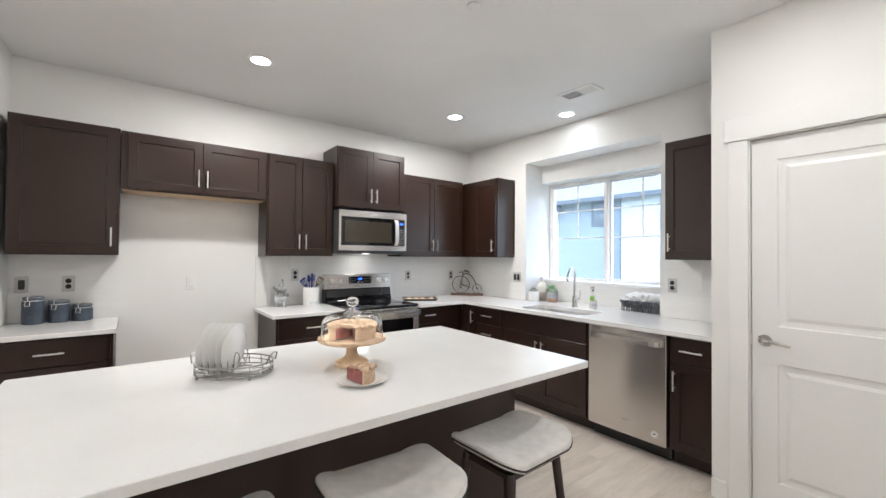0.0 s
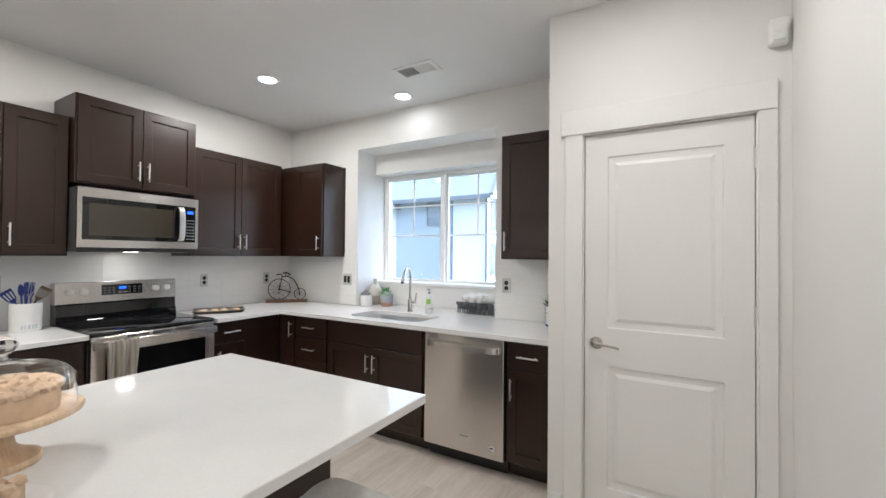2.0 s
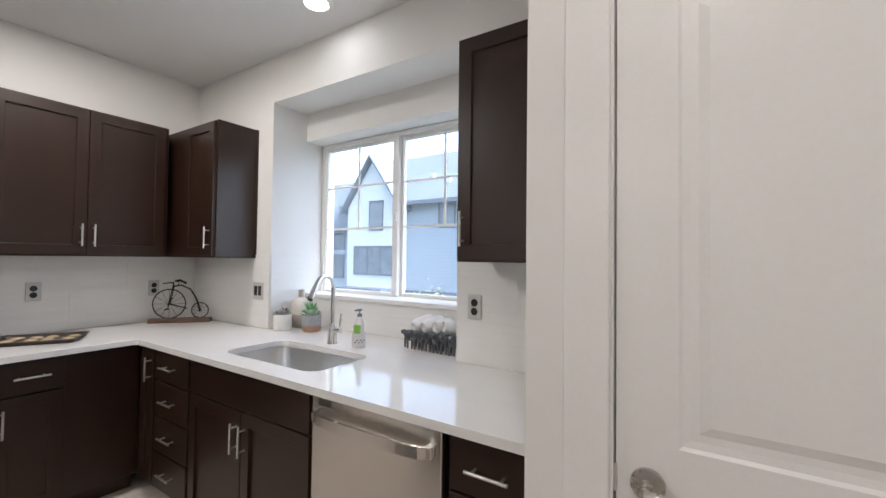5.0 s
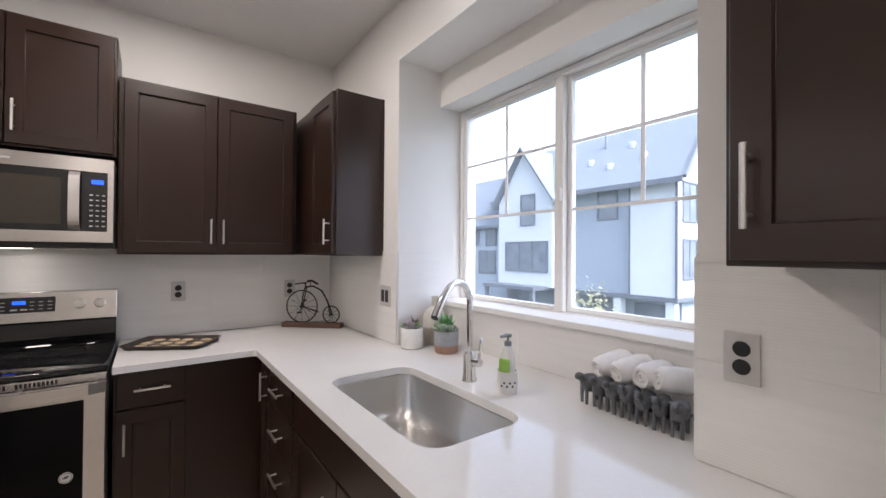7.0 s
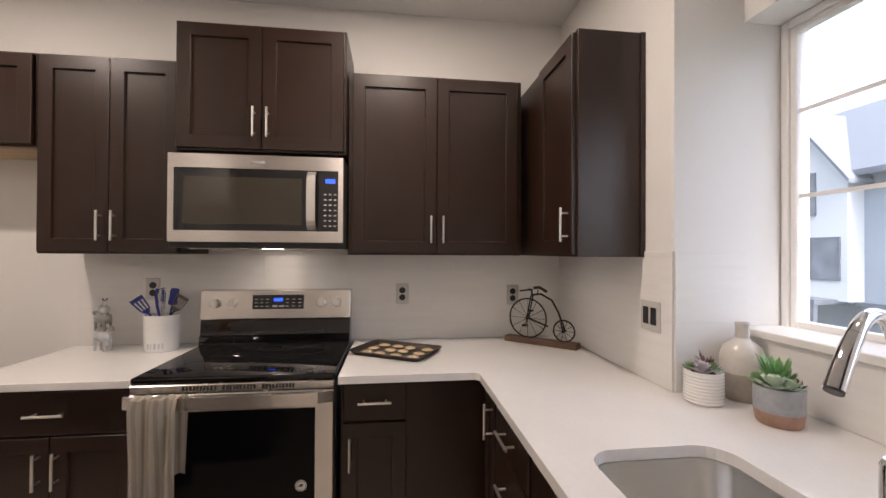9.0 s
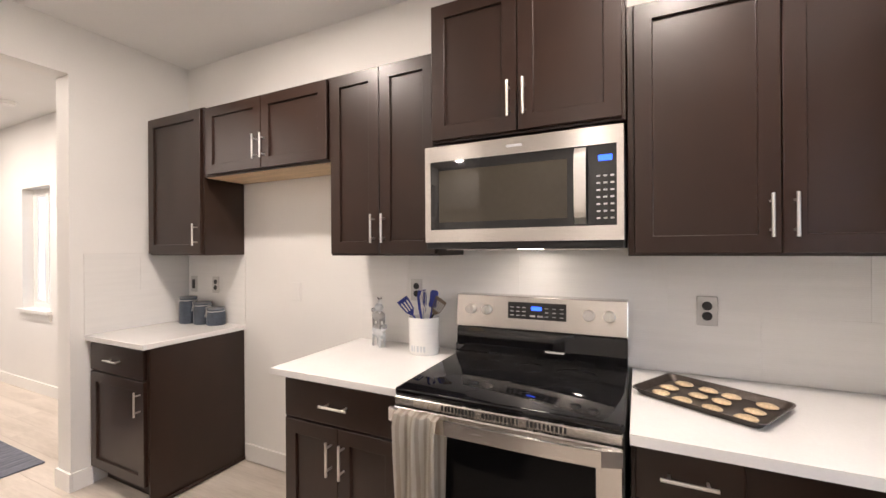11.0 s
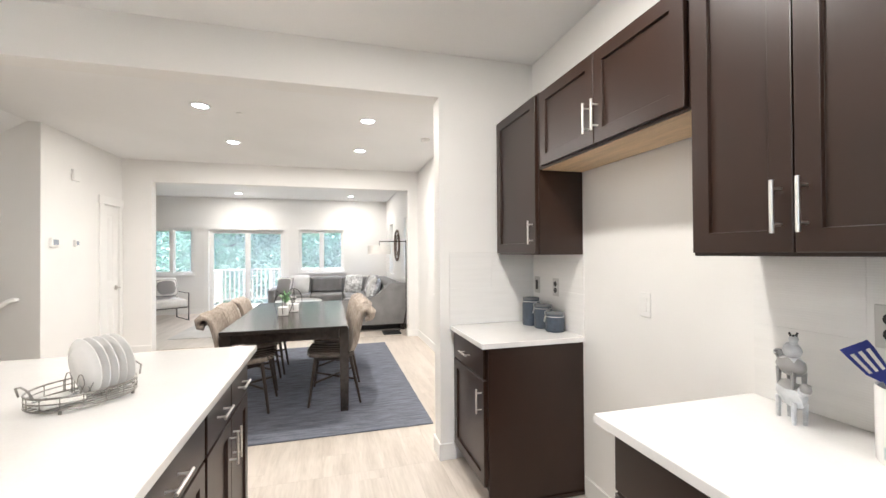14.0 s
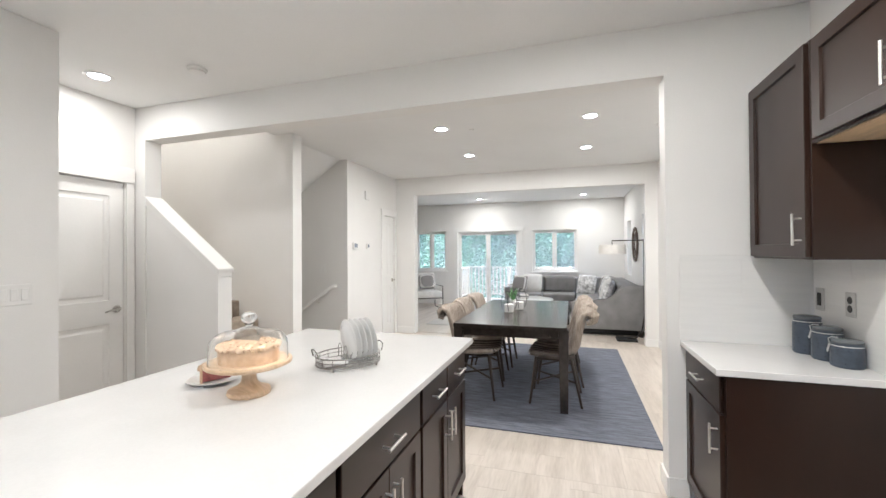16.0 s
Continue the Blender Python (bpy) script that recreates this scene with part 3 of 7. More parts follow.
def window_unit(name, m, w, h, label, grid=False, sliding=True, depth=0.07, door=False):
    """A vinyl window between x 0..w and z 0..h, glass near y = 0, room towards -y."""
    o = thing(name, m, label, "door" if door else "window")
    o["kind"] = "structure"
    f = 0.06 if door else 0.03 if grid else 0.045
    mid, s = (0.014, 0.024) if grid else (0.028, 0.03)
    bm = bmesh.new()
    for b in ((0, 0, f, h), (w - f, 0, w, h), (f, 0, w - f, f), (f, h - f, w - f, h), (w / 2 - mid, f, w / 2 + mid, h - f)):
        box(bm, b[0], -depth / 2, b[1], b[2], depth / 2, b[3], 0.004)
    fr = part("window_frame", bm, TRIM, o)
    for k in (0, 1):
        x0, x1 = (f, w / 2 - mid) if k == 0 else (w / 2 + mid, w - f)
        y = -0.012 if k == 0 else 0.012
        bm = bmesh.new()
        for b in ((x0, f, x0 + s, h - f), (x1 - s, f, x1, h - f), (x0 + s, f, x1 - s, f + s), (x0 + s, h - f - s, x1 - s, h - f)):
            box(bm, b[0], y - 0.016, b[1], b[2], y + 0.016, b[3], 0.003)
        sash = part("sash", bm, TRIM, o)
        p = part("pane", bx(x0 + s - 0.003, y - 0.002, f + s - 0.003, x1 - s + 0.003, y + 0.002, h - f - s + 0.003), GLASS, sash)
        p.visible_shadow = False
        p.data.materials[0] = FAINT_HAZE if grid else HAZED
        if grid:
            xm = (x0 + x1) / 2
            za, zb = h * 0.438, h * 0.706
            for b in ((xm - 0.008, za + 0.007, xm + 0.008, h - f - s), (x0 + s, za - 0.008, x1 - s, za + 0.006), (x0 + s, zb - 0.008, xm - 0.008, zb + 0.006), (xm + 0.008, zb - 0.008, x1 - s, zb + 0.006)):
                part("muntin", bx(b[0], y - 0.007, b[1], b[2], y - 0.0025, b[3]), TRIM, sash)
    if grid:
        part("latch", bx(w / 2 - 0.012, -depth / 2 - 0.014, h * 0.47, w / 2 + 0.012, -depth / 2, h * 0.47 + 0.06, bev=0.004), WHITEP, o)
    if door:
        part("handle", bx(w / 2 - 0.05, -depth / 2 - 0.03, 0.95, w / 2 - 0.03, -depth / 2, 1.15, bev=0.006), WHITEP, o)
    return o


window_unit("window_1", pose(4.11, WY1 + 0.0, WZ0, 0, 0, -90), WY1 - WY0, WZ1 - WZ0, "white vinyl sliding window with grilles over the sink", grid=True)
ws = thing("window_sill", pose(0, 0, 0), "white painted sill under the kitchen window", "sill")
ws["kind"] = "structure"
part("board", bx(BAYX - 0.022, BAY0 + 0.002, WZ0 + 0.0, BAYX + 0.144, BAY1 - 0.002, WZ0 + 0.028, bev=0.003), TRIM, ws)
for k, (a, b, z0, z1) in enumerate(FW):
    window_unit("window_%d" % (k + 2) if k != 1 else "door_4", pose(FAR - 0.09, a, z0, 0, 0, 90), b - a, z1 - z0, "white framed sliding glass door to the deck" if k == 1 else "white vinyl window of the living room", door=k == 1)
    if k == 1:
        tr = thing("trim", pose(FAR, a, 0, 0, 0, 90), "white casing round the sliding door", "trim")
        tr["kind"] = "structure"
        part("casing", bx(-0.1, -0.018, 0, -0.002, -0.001, z1 + 0.002), TRIM, tr)
        part("casing", bx(b - a + 0.002, -0.018, 0, b - a + 0.1, -0.001, z1 + 0.002), TRIM, tr)
        part("header", bx(-0.12, -0.024, z1 + 0.002, b - a + 0.12, -0.001, z1 + 0.12), TRIM, tr)
    else:
        tr = thing("trim", pose(FAR, a, z0, 0, 0, 90), "white painted window sill", "trim")
        tr["kind"] = "structure"
        part("sill", bx(-0.03, -0.05, -0.03, b - a + 0.03, -0.001, -0.002), TRIM, tr)
window_unit("window_5", pose(-3.28, 4.22, 0.83), 0.6, 1.23, "white vinyl window in the dining room")
window_unit("window_6", pose(-5.95, 4.22, 0.9), 0.65, 1.2, "white vinyl window above the sofa")
window_unit("window_7", pose(-8.0, 4.22, 0.9), 0.65, 1.2, "white vinyl window above the sofa corner")
tr = thing("trim", pose(-3.28, NORTH, 0.83), "white painted dining window sill", "trim")
tr["kind"] = "structure"
part("sill", bx(-0.05, -0.045, -0.03, 0.65, -0.001, -0.002), TRIM, tr)
part("apron", bx(-0.03, -0.018, -0.10, 0.63, -0.001, -0.03), TRIM, tr)


def skirting(a, b, side, h=0.11):
    """A baseboard between two points of the plan, its face to the given side."""
    a, b, s = Vector(a), Vector(b), Vector(side)
    n = s * 0.013
    bm = bmesh.new()
    box(bm, min(a.x, b.x, a.x + n.x), min(a.y, b.y, a.y + n.y), 0.0, max(a.x, b.x, a.x + n.x), max(a.y, b.y, a.y + n.y), h, 0.002)
    tagged(part("baseboard", bm, TRIM), "white painted baseboard", "baseboard", kind="structure")


skirting((WEST, 3.401), (WEST, 3.505), (1, 0))
skirting((-0.67, 3.40), (WEST + 0.013, 3.40), (0, -1))
skirting((-0.67, 3.387), (-0.67, NORTH), (-1, 0))
skirting((0.09, NORTH), (1.085, NORTH), (0, -1))
skirting((PANTRY, 0.945), (PANTRY, PEND), (-1, 0))
skirting((0.53, -0.03), (PANTRY, -0.03), (0, 1))
skirting((-4.55, NORTH), (-0.69, NORTH), (0, -1))
skirting((LIV, 3.93), (LIV, NORTH - 0.013), (1, 0))
skirting((LIV - 0.15, 3.93), (LIV, 3.93), (0, -1))
skirting((LIV, THY + 0.013), (LIV, 0.22), (1, 0))
skirting((-3.96, THY), (-2.90, THY), (0, 1))
skirting((FAR, 1.67), (FAR, NORTH), (1, 0))
skirting((FAR, -3.0), (FAR, -0.22), (1, 0))
skirting((FAR, NORTH), (-4.71, NORTH), (0, -1))

# sloping half wall with its cap, stairs up, stairs down, handrail
hw = thing("half_wall", pose(0, 0, 0), "white half wall with a sloping cap beside the stair", "half wall")
bm = bmesh.new()
pts = [(-0.775, 0.0), (0.04, 0.0), (0.04, 1.288), (-0.775, 1.914)]
lo, hi = [bm.verts.new((-0.655, y, z)) for y, z in pts], [bm.verts.new((-0.535, y, z)) for y, z in pts]
bm.faces.new(lo), bm.faces.new(hi[::-1])
for i in range(4):
    bm.faces.new((lo[i], hi[i], hi[(i + 1) % 4], lo[(i + 1) % 4]))
part("wall", bm, WALL, hw)
bm = bmesh.new()
box(bm, -0.68, -0.774, 0, -0.51, 0.068, 0.032, 0.004)
for v in bm.verts:
    v.co.z += 1.290 - 0.768 * (v.co.y - 0.04)
part("cap", bm, TRIM, hw)
bm = bmesh.new()
box(bm, -0.668, -0.774, -0.05, -0.522, 0.056, 0.0, 0.004)
for v in bm.verts:
    v.co.z += 1.288 - 0.768 * (v.co.y - 0.04)
part("moulding", bm, TRIM, hw)
part("end_trim", bx(-0.665, 0.0405, 0.0, -0.525, 0.056, 1.22), TRIM, hw)
TREAD = mat("beige_carpet", (0.42, 0.36, 0.29), 0.95, var=0.12, scale=20, fine=300, bump=0.5)
st = thing("staircase", pose(0, 0, 0), "carpeted beige stairs going up behind the half wall", "stairs")
for k in range(12):
    part("step", bx(-1.598, -3.2, 0.178 * k + 0.001, -0.672, 0.3 - 0.268 * k, 0.178 * (k + 1), bev=0.008), TREAD, st)
st = thing("staircase", pose(0, 0, 0), "carpeted beige stairs going down", "stairs")
for k in range(9):
    part("step", bx(-2.898, -0.3 - 0.27 * (k + 1), -0.178 * (k + 1) - 0.4, -1.752, -0.3 - 0.27 * k, -0.178 * (k + 1), bev=0.008), TREAD, st)
hr = thing("handrail", pose(0, 0, 0), "white painted handrail on the stair wall", "handrail")
bm = bmesh.new()
tube(bm, [(-2.90, -0.33, 0.955), (-2.845, -0.33, 0.96), (-2.83, -0.36, 0.945), (-2.83, -2.2, -0.29)], 0.021, 10)
part("rail", bm, TRIM, hr, smooth=True)
for y in (-0.6, -1.6):
    bm = bmesh.new()
    z = 0.945 + (y + 0.36) * 0.671
    tube(bm, [(-2.90, y, z - 0.07), (-2.85, y, z - 0.06), (-2.83, y, z - 0.015)], 0.007, 8)
    part("bracket", bm, NICKEL, hr)


# ---- wall plates, ceiling fittings ----
PLATEM = mat("satin_wall_plate", (0.58, 0.57, 0.55), 0.4, 0.15, var=0.03, bump=0.0)


def plate(m, kind, label):
    """A wall plate in the xz plane, looking towards -y."""
    o = thing("outlet" if kind == "outlet" else "light_switch", m, label, "outlet" if kind == "outlet" else "switch")
    w = 0.116 if kind in ("double", "dark_double") else (0.162 if kind == "triple" else 0.07)
    part("plate", bx(-w / 2, -0.006, -0.0575, w / 2, -0.0005, 0.0575, bev=0.003, seg=2), {"outlet": PLATEM, "dark_double": PLATEM, "dark_single": PLATEM}.get(kind, WHITEP), o)
    if kind == "outlet":
        for z in (-0.02, 0.02):
            bm = bmesh.new()
            lathe(bm, [(0.0, 0.0), (0.0165, 0.0), (0.0175, -0.002)], seg=16)
            part("receptacle", bm, BLACK, o, "black receptacle", m=pose(0, -0.0085, z, 90))
    else:
        n = {"blank": 1, "switch": 1, "double": 2, "dark_double": 2, "dark_single": 1, "triple": 3}[kind]
        for k in range(n):
            x = (k - (n - 1) / 2) * 0.046
            part("rocker", bx(x - 0.0165, -0.009, -0.033, x + 0.0165, -0.005, 0.033, bev=0.002), BLACK if kind[:4] == "dark" else WHITEP, o)
    return o


OUT = "satin grey outlet plate with two black receptacles"
TT = 0.008
plate(pose(2.72, NORTH - TT, 1.16), "outlet", OUT + " beside the range")
plate(pose(-0.205, NORTH - TT, 1.168), "outlet", OUT + " above the canisters")
plate(pose(-0.445, NORTH - TT, 1.168), "dark_single", "satin grey plate with one black switch above the canisters")
plate(pose(0.557, NORTH, 1.148), "blank", "white wall plate in the empty fridge space")
plate(pose(1.419, NORTH - TT, 1.194), "outlet", OUT + " behind the utensil crock")
plate(pose(3.36, NORTH - TT, 1.15), "outlet", OUT + " behind the bicycle ornament")
plate(pose(EAST - TT, 3.235, 1.157, 0, 0, -90), "dark_double", "satin grey plate with two black switches beside the window")
plate(pose(EAST - TT, 1.560, 1.170, 0, 0, -90), "outlet", OUT + " beside the sink window")
plate(pose(0.735, -0.03, 1.205, 0, 0, 180), "triple", "white plate with three light switches")
plate(pose(-2.90, -0.55, 1.2, 0, 0, 90), "double", "white light switch on the stair wall")
for x, w, h, z, nm, lb in ((-3.09, 0.13, 0.10, 1.53, "thermostat", "white thermostat with a pale screen"), (-3.47, 0.07, 0.08, 1.53, "light_switch", "small white wall control"), (-3.46, 0.13, 0.13, 2.31, "door_chime", "white square door chime box")):
    o = thing(nm, pose(x, THY, z, 0, 0, 180), lb, nm.replace("_", " "))
    part("cover", bx(-w / 2, -0.028, -h / 2, w / 2, -0.001, h / 2, bev=0.005, seg=2), WHITEP, o)
    if nm != "door_chime":
        part("screen", bx(-w / 3, -0.030, -h / 4, w / 3, -0.028, h / 3), mat("grey_screen", (0.3, 0.33, 0.38), 0.2), o)

vent = thing("ceiling_vent", pose(3.055, 2.03, TOP, 0, 0, 0), "white slatted ceiling vent", "vent")
bm = bmesh.new()
for b in ((-0.09, -0.165, 0.09, -0.135), (-0.09, 0.135, 0.09, 0.165), (-0.09, -0.135, -0.06, 0.135), (0.06, -0.135, 0.09, 0.135), (-0.06, -0.006, 0.06, 0.006)):
    box(bm, b[0], b[1], -0.008, b[2], b[3], -0.0005, 0.002)
part("frame", bm, WHITEP, vent)
part("backing", bx(-0.06, -0.135, -0.002, 0.06, 0.135, -0.0006), mat("vent_dark", (0.5, 0.5, 0.5), 0.7), vent)
for s in (-1, 1):
    for k in range(9):
        y = s * (0.018 + 0.0135 * k)
        part("slat", bx(-0.06, -0.006, -0.0006, 0.06, 0.006, 0.0006), WHITEP, vent, m=pose(0, y, -0.0055, s * 38))
for x, y, r, lb in ((-0.09, 0.33, 0.065, "round white smoke detector on the ceiling"), (1.6, 1.715, 0.035, "small round white sprinkler cap on the ceiling"), (-2.13, 1.85, 0.03, "small round white sprinkler cap on the ceiling"), (-2.57, 3.78, 0.055, "round white smoke detector on the ceiling")):
    o = thing("smoke_detector" if r > 0.05 else "sprinkler_cap", pose(x, y, TOP), lb, "detector" if r > 0.05 else "sprinkler")
    bm = bmesh.new()
    lathe(bm, [(r, -0.0005), (r, -0.014), (r * 0.86, -0.017), (r * 0.84, -0.03), (r * 0.6, -0.036), (0, -0.036)] if r > 0.05 else [(r, -0.0005), (r, -0.006), (r * 0.8, -0.009), (0, -0.009)], seg=24)
    part("cover", bm, WHITEP, o, smooth=True)
ms = thing("motion_sensor", pose(PANTRY - 0.022, 0.02, 2.385, 0, 0, -90), "white motion sensor in the corner above the pantry door", "sensor")
bm = bmesh.new()
box(bm, -0.033, -0.03, -0.055, 0.033, 0.02, 0.055, 0.008, 2)
part("housing", bm, WHITEP, ms)
part("lens", bx(-0.024, -0.034, -0.045, 0.024, -0.029, 0.0, bev=0.004), mat("milky_lens", (0.75, 0.75, 0.74), 0.3), ms)


# ---- appliances ----
def bowed(bm, x0, x1, y, z, bow, h, t, n=14):
    """A flat bar that bows out towards -y between x0 and x1."""
    loops = []
    for i in range(n + 1):
        s = i / n
        x, yy = x0 + (x1 - x0) * s, y - bow * (1 - (2 * s - 1) ** 4) ** 0.6
        loops.append([bm.verts.new(c) for c in ((x, yy - t, z - h / 2), (x, yy, z - h / 2), (x, yy, z + h / 2), (x, yy - t, z + h / 2))])
    for a, b in zip(loops, loops[1:]):
        for k in range(4):
            bm.faces.new((a[k], a[(k + 1) % 4], b[(k + 1) % 4], b[k]))
    bm.faces.new(loops[0][::-1]), bm.faces.new(loops[-1])
    return bm


def disc(x, y, z, r, depth=0.002):
    """A thin round plate that looks towards -y."""
    return tube(bmesh.new(), [(x, y, z), (x, y - depth, z)], r, 24)


def badge(parent, x, y, z, r=0.019):
    b = part("sticker", disc(x, y, z, r, 0.001), WHITEP, parent, "round white sticker with a dark mark")
    bm = bmesh.new()
    tube(bm, [(x + (r - 0.0035) * math.cos(a), y - 0.0013, z + (r - 0.0035) * math.sin(a)) for a in (math.pi * 2 * i / 24 for i in range(24))], 0.0009, 4, closed=True)
    box(bm, x - r * 0.45, y - 0.0018, z - 0.003, x + r * 0.3, y - 0.001, z + 0.001)
    box(bm, x - r * 0.2, y - 0.0018, z + 0.002, x + r * 0.5, y - 0.001, z + 0.006)
    part("mark", bm, BLACK, b)


W, D = 0.756, 0.645
rg = thing("range", pose(1.686, NORTH, 0), "stainless steel electric range with black glass top", "range")
part("body", bx(0.002, -D + 0.03, 0.03, W - 0.002, -0.004, 0.895), mat("range_side", (0.05, 0.05, 0.05), 0.4), rg)
part("toe_panel", bx(0.02, -D + 0.08, 0.0, W - 0.02, -0.02, 0.03), BLACK, rg)
bm = bmesh.new()
prism(bm, rounded(-0.001, -D - 0.004, W + 0.001, -0.10, 0.012, 3), 0.886, 0.912, 0.006)
ct = part("cooktop", bm, COOKGLASS, rg, "black glass cooktop", smooth=True)
RING = mat("burner_ring", (0.03, 0.03, 0.032), 0.25)
for x, y, r in ((0.19, -0.50, 0.10), (0.57, -0.50, 0.115), (0.19, -0.24, 0.085), (0.57, -0.24, 0.085), (0.38, -0.2, 0.06)):
    bm = bmesh.new()
    lathe(bm, [(r, 0), (r + 0.0016, 0), (r + 0.0016, 0.0004), (r, 0.0004), (r, 0)], x, y, 0.912, 40)
    part("burner_ring", bm, RING, ct)
bm = bmesh.new()
prof = [(-0.004, 0.895), (-0.112, 0.895), (-0.112, 0.925), (-0.106, 0.931), (-0.108, 0.955), (-0.094, 0.962), (-0.088, 1.036), (-0.084, 1.042), (-0.004, 1.042)]
lo, hi = [bm.verts.new((0.003, y, z)) for y, z in prof], [bm.verts.new((W - 0.003, y, z)) for y, z in prof]
bm.faces.new(lo), bm.faces.new(hi[::-1])
for i in range(len(prof)):
    j = (i + 1) % len(prof)
    bm.faces.new((lo[i], hi[i], hi[j], lo[j]))
part("riser", bm, BLACKGLASS, rg, "glossy black riser behind the cooktop")
bm = bmesh.new()
box(bm, 0.0, -0.098, 1.043, W, -0.006, 1.192, 0.004, 2)
for v in bm.verts:
    if v.co.y < -0.05:
        v.co.y += (v.co.z - 1.043) * 0.10
bg = part("backguard", bm, STEEL_H, rg)
tilt = pose(0, -0.0955, 1.030, -5.7)


def on_guard(bm):
    return tilt


cp = part("control_panel", bx(0.255, -0.004, 0.062, 0.515, 0.002, 0.138, bev=0.001), BLACKGLASS, bg, "black touch control panel", m=tilt)
part("display", bx(0.362, -0.0046, 0.103, 0.408, -0.0041, 0.12), SCREEN, cp, "glowing blue display", m=tilt)
GREYP = mat("grey_print", (0.45, 0.45, 0.45), 0.4)
for x in (0.275, 0.302, 0.329, 0.43, 0.462, 0.494):
    for z in (0.078, 0.096, 0.114):
        part("button", bx(x - 0.008, -0.0046, z - 0.0016, x + 0.008, -0.0041, z + 0.0016), GREYP, cp, m=tilt)
for x in (0.368, 0.402):
    part("button", bx(x - 0.012, -0.0046, 0.074, x + 0.012, -0.0041, 0.082), GREYP, cp, m=tilt)
for x in (0.075, 0.155, 0.605, 0.685):
    bm = bmesh.new()
    lathe(bm, [(0.0, 0.026), (0.02, 0.026), (0.022, 0.022), (0.023, 0.004), (0.026, 0.0)], seg=24)
    box(bm, -0.0035, -0.019, 0.024, 0.0035, 0.019, 0.031, 0.001)
    part("knob", bm, NICKEL, rg, smooth=True, m=tilt @ pose(x, -0.001, 0.095, 90))
od = part("oven_door", bx(0.004, -D - 0.018, 0.215, W - 0.004, -D + 0.029, 0.852, bev=0.004), STEEL_H, rg, "stainless steel oven door")
part("window", bx(0.075, -D - 0.0215, 0.27, W - 0.075, -D - 0.0175, 0.785, bev=0.001), OVENGLASS, od, "black glass oven window")
part("handle", bowed(bmesh.new(), 0.004, W - 0.004, -D - 0.035, 0.836, 0.03, 0.044, 0.014), STEEL_H, od)
for x in (0.045, W - 0.045):
    part("handle_mount", bx(x - 0.012, -D - 0.05, 0.82, x + 0.012, -D - 0.017, 0.85), STEEL_H, od)
vp = part("vent_panel", bx(0.004, -D - 0.010, 0.855, W - 0.004, -D + 0.029, 0.886, bev=0.003), STEEL_H, rg)
for k in range(30):
    x = 0.19 + k * 0.0125 + (0.02 if k > 9 else 0) + (0.02 if k > 19 else 0)
    part("slot", bx(x, -D - 0.0115, 0.863, x + 0.0075, -D - 0.0095, 0.880), BLACK, vp)
part("drawer", bx(0.004, -D - 0.012, 0.06, W - 0.004, -D + 0.029, 0.21, bev=0.004), STEEL_H, rg)
badge(od, 0.63, -D - 0.0222, 0.484, 0.022)

# striped towel over the oven handle
tw = thing("dish_towel", pose(1.686 + 0.135, NORTH - D - 0.060, 0.845), "beige and white striped dish towel hanging on the oven handle", "towel")


def stripe(name, a, b, axis, scale, ratio=0.5):
    m = bpy.data.materials.new(name)
    m.use_nodes = True
    n, l = m.node_tree.nodes, m.node_tree.links
    p = n["Principled BSDF"]
    tc, wv, rp = n.new("ShaderNodeTexCoord"), n.new("ShaderNodeTexWave"), n.new("ShaderNodeValToRGB")
    wv.bands_direction = axis
    wv.inputs["Scale"].default_value, wv.inputs["Distortion"].default_value = scale, 0.6
    wv.inputs["Detail Scale"].default_value = 3.0
    l.new(tc.outputs["Object"], wv.inputs[0])
    rp.color_ramp.elements[0].position, rp.color_ramp.elements[1].position = ratio - 0.06, ratio + 0.06
    rp.color_ramp.elements[0].color, rp.color_ramp.elements[1].color = (*a, 1), (*b, 1)
    l.new(wv.outputs[0], rp.inputs[0])
    l.new(rp.outputs[0], p.inputs["Base Color"])
    ns, bp = n.new("ShaderNodeTexNoise"), n.new("ShaderNodeBump")
    ns.inputs["Scale"].default_value = 400
    bp.inputs["Strength"].default_value = 0.5
    bp.inputs["Distance"].default_value = 0.002
    l.new(ns.outputs[0], bp.inputs["Height"])
    l.new(bp.outputs[0], p.inputs["Normal"])
    p.inputs["Roughness"].default_value = 0.95
    return m


def cloth(wid, rows, wave, amp, cols=18, thick=0.004):
    """A hanging cloth: rows of (y, z) down its length."""
    bm = bmesh.new()
    g = []
    for k, (y, z) in enumerate(rows):
        f = amp * min(1, k / 3)
        g.append([bm.verts.new((wid * (i / cols - 0.5) * (1 - 0.02 * k), y - f * math.sin(wave * i / cols * 6.283 + 0.25 * k) - f, z + 0.004 * math.sin(i * 0.9))) for i in range(cols + 1)])
    for a, b in zip(g, g[1:]):
        for i in range(cols):
            bm.faces.new((a[i], a[i + 1], b[i + 1], b[i]))
    r = bmesh.ops.solidify(bm, geom=bm.faces[:], thickness=thick)
    return bm


TOWEL = stripe("striped_linen", (0.66, 0.62, 0.55), (0.52, 0.46, 0.38), "X", 13.0, 0.6)
part("front_fall", cloth(0.17, [(0.018, 0.012), (0.0, 0.022), (-0.024, 0.016), (-0.03, -0.02)] + [(-0.03 + 0.001 * k, -0.02 - 0.045 * k) for k in range(1, 9)], 2.2, 0.011, 30), TOWEL, tw, smooth=True)
part("back_fall", cloth(0.16, [(0.02, 0.014), (0.026, -0.01)] + [(0.024, -0.01 - 0.045 * k) for k in range(1, 7)], 1.3, 0.002), TOWEL, tw, smooth=True, m=pose(0.012, 0, 0))

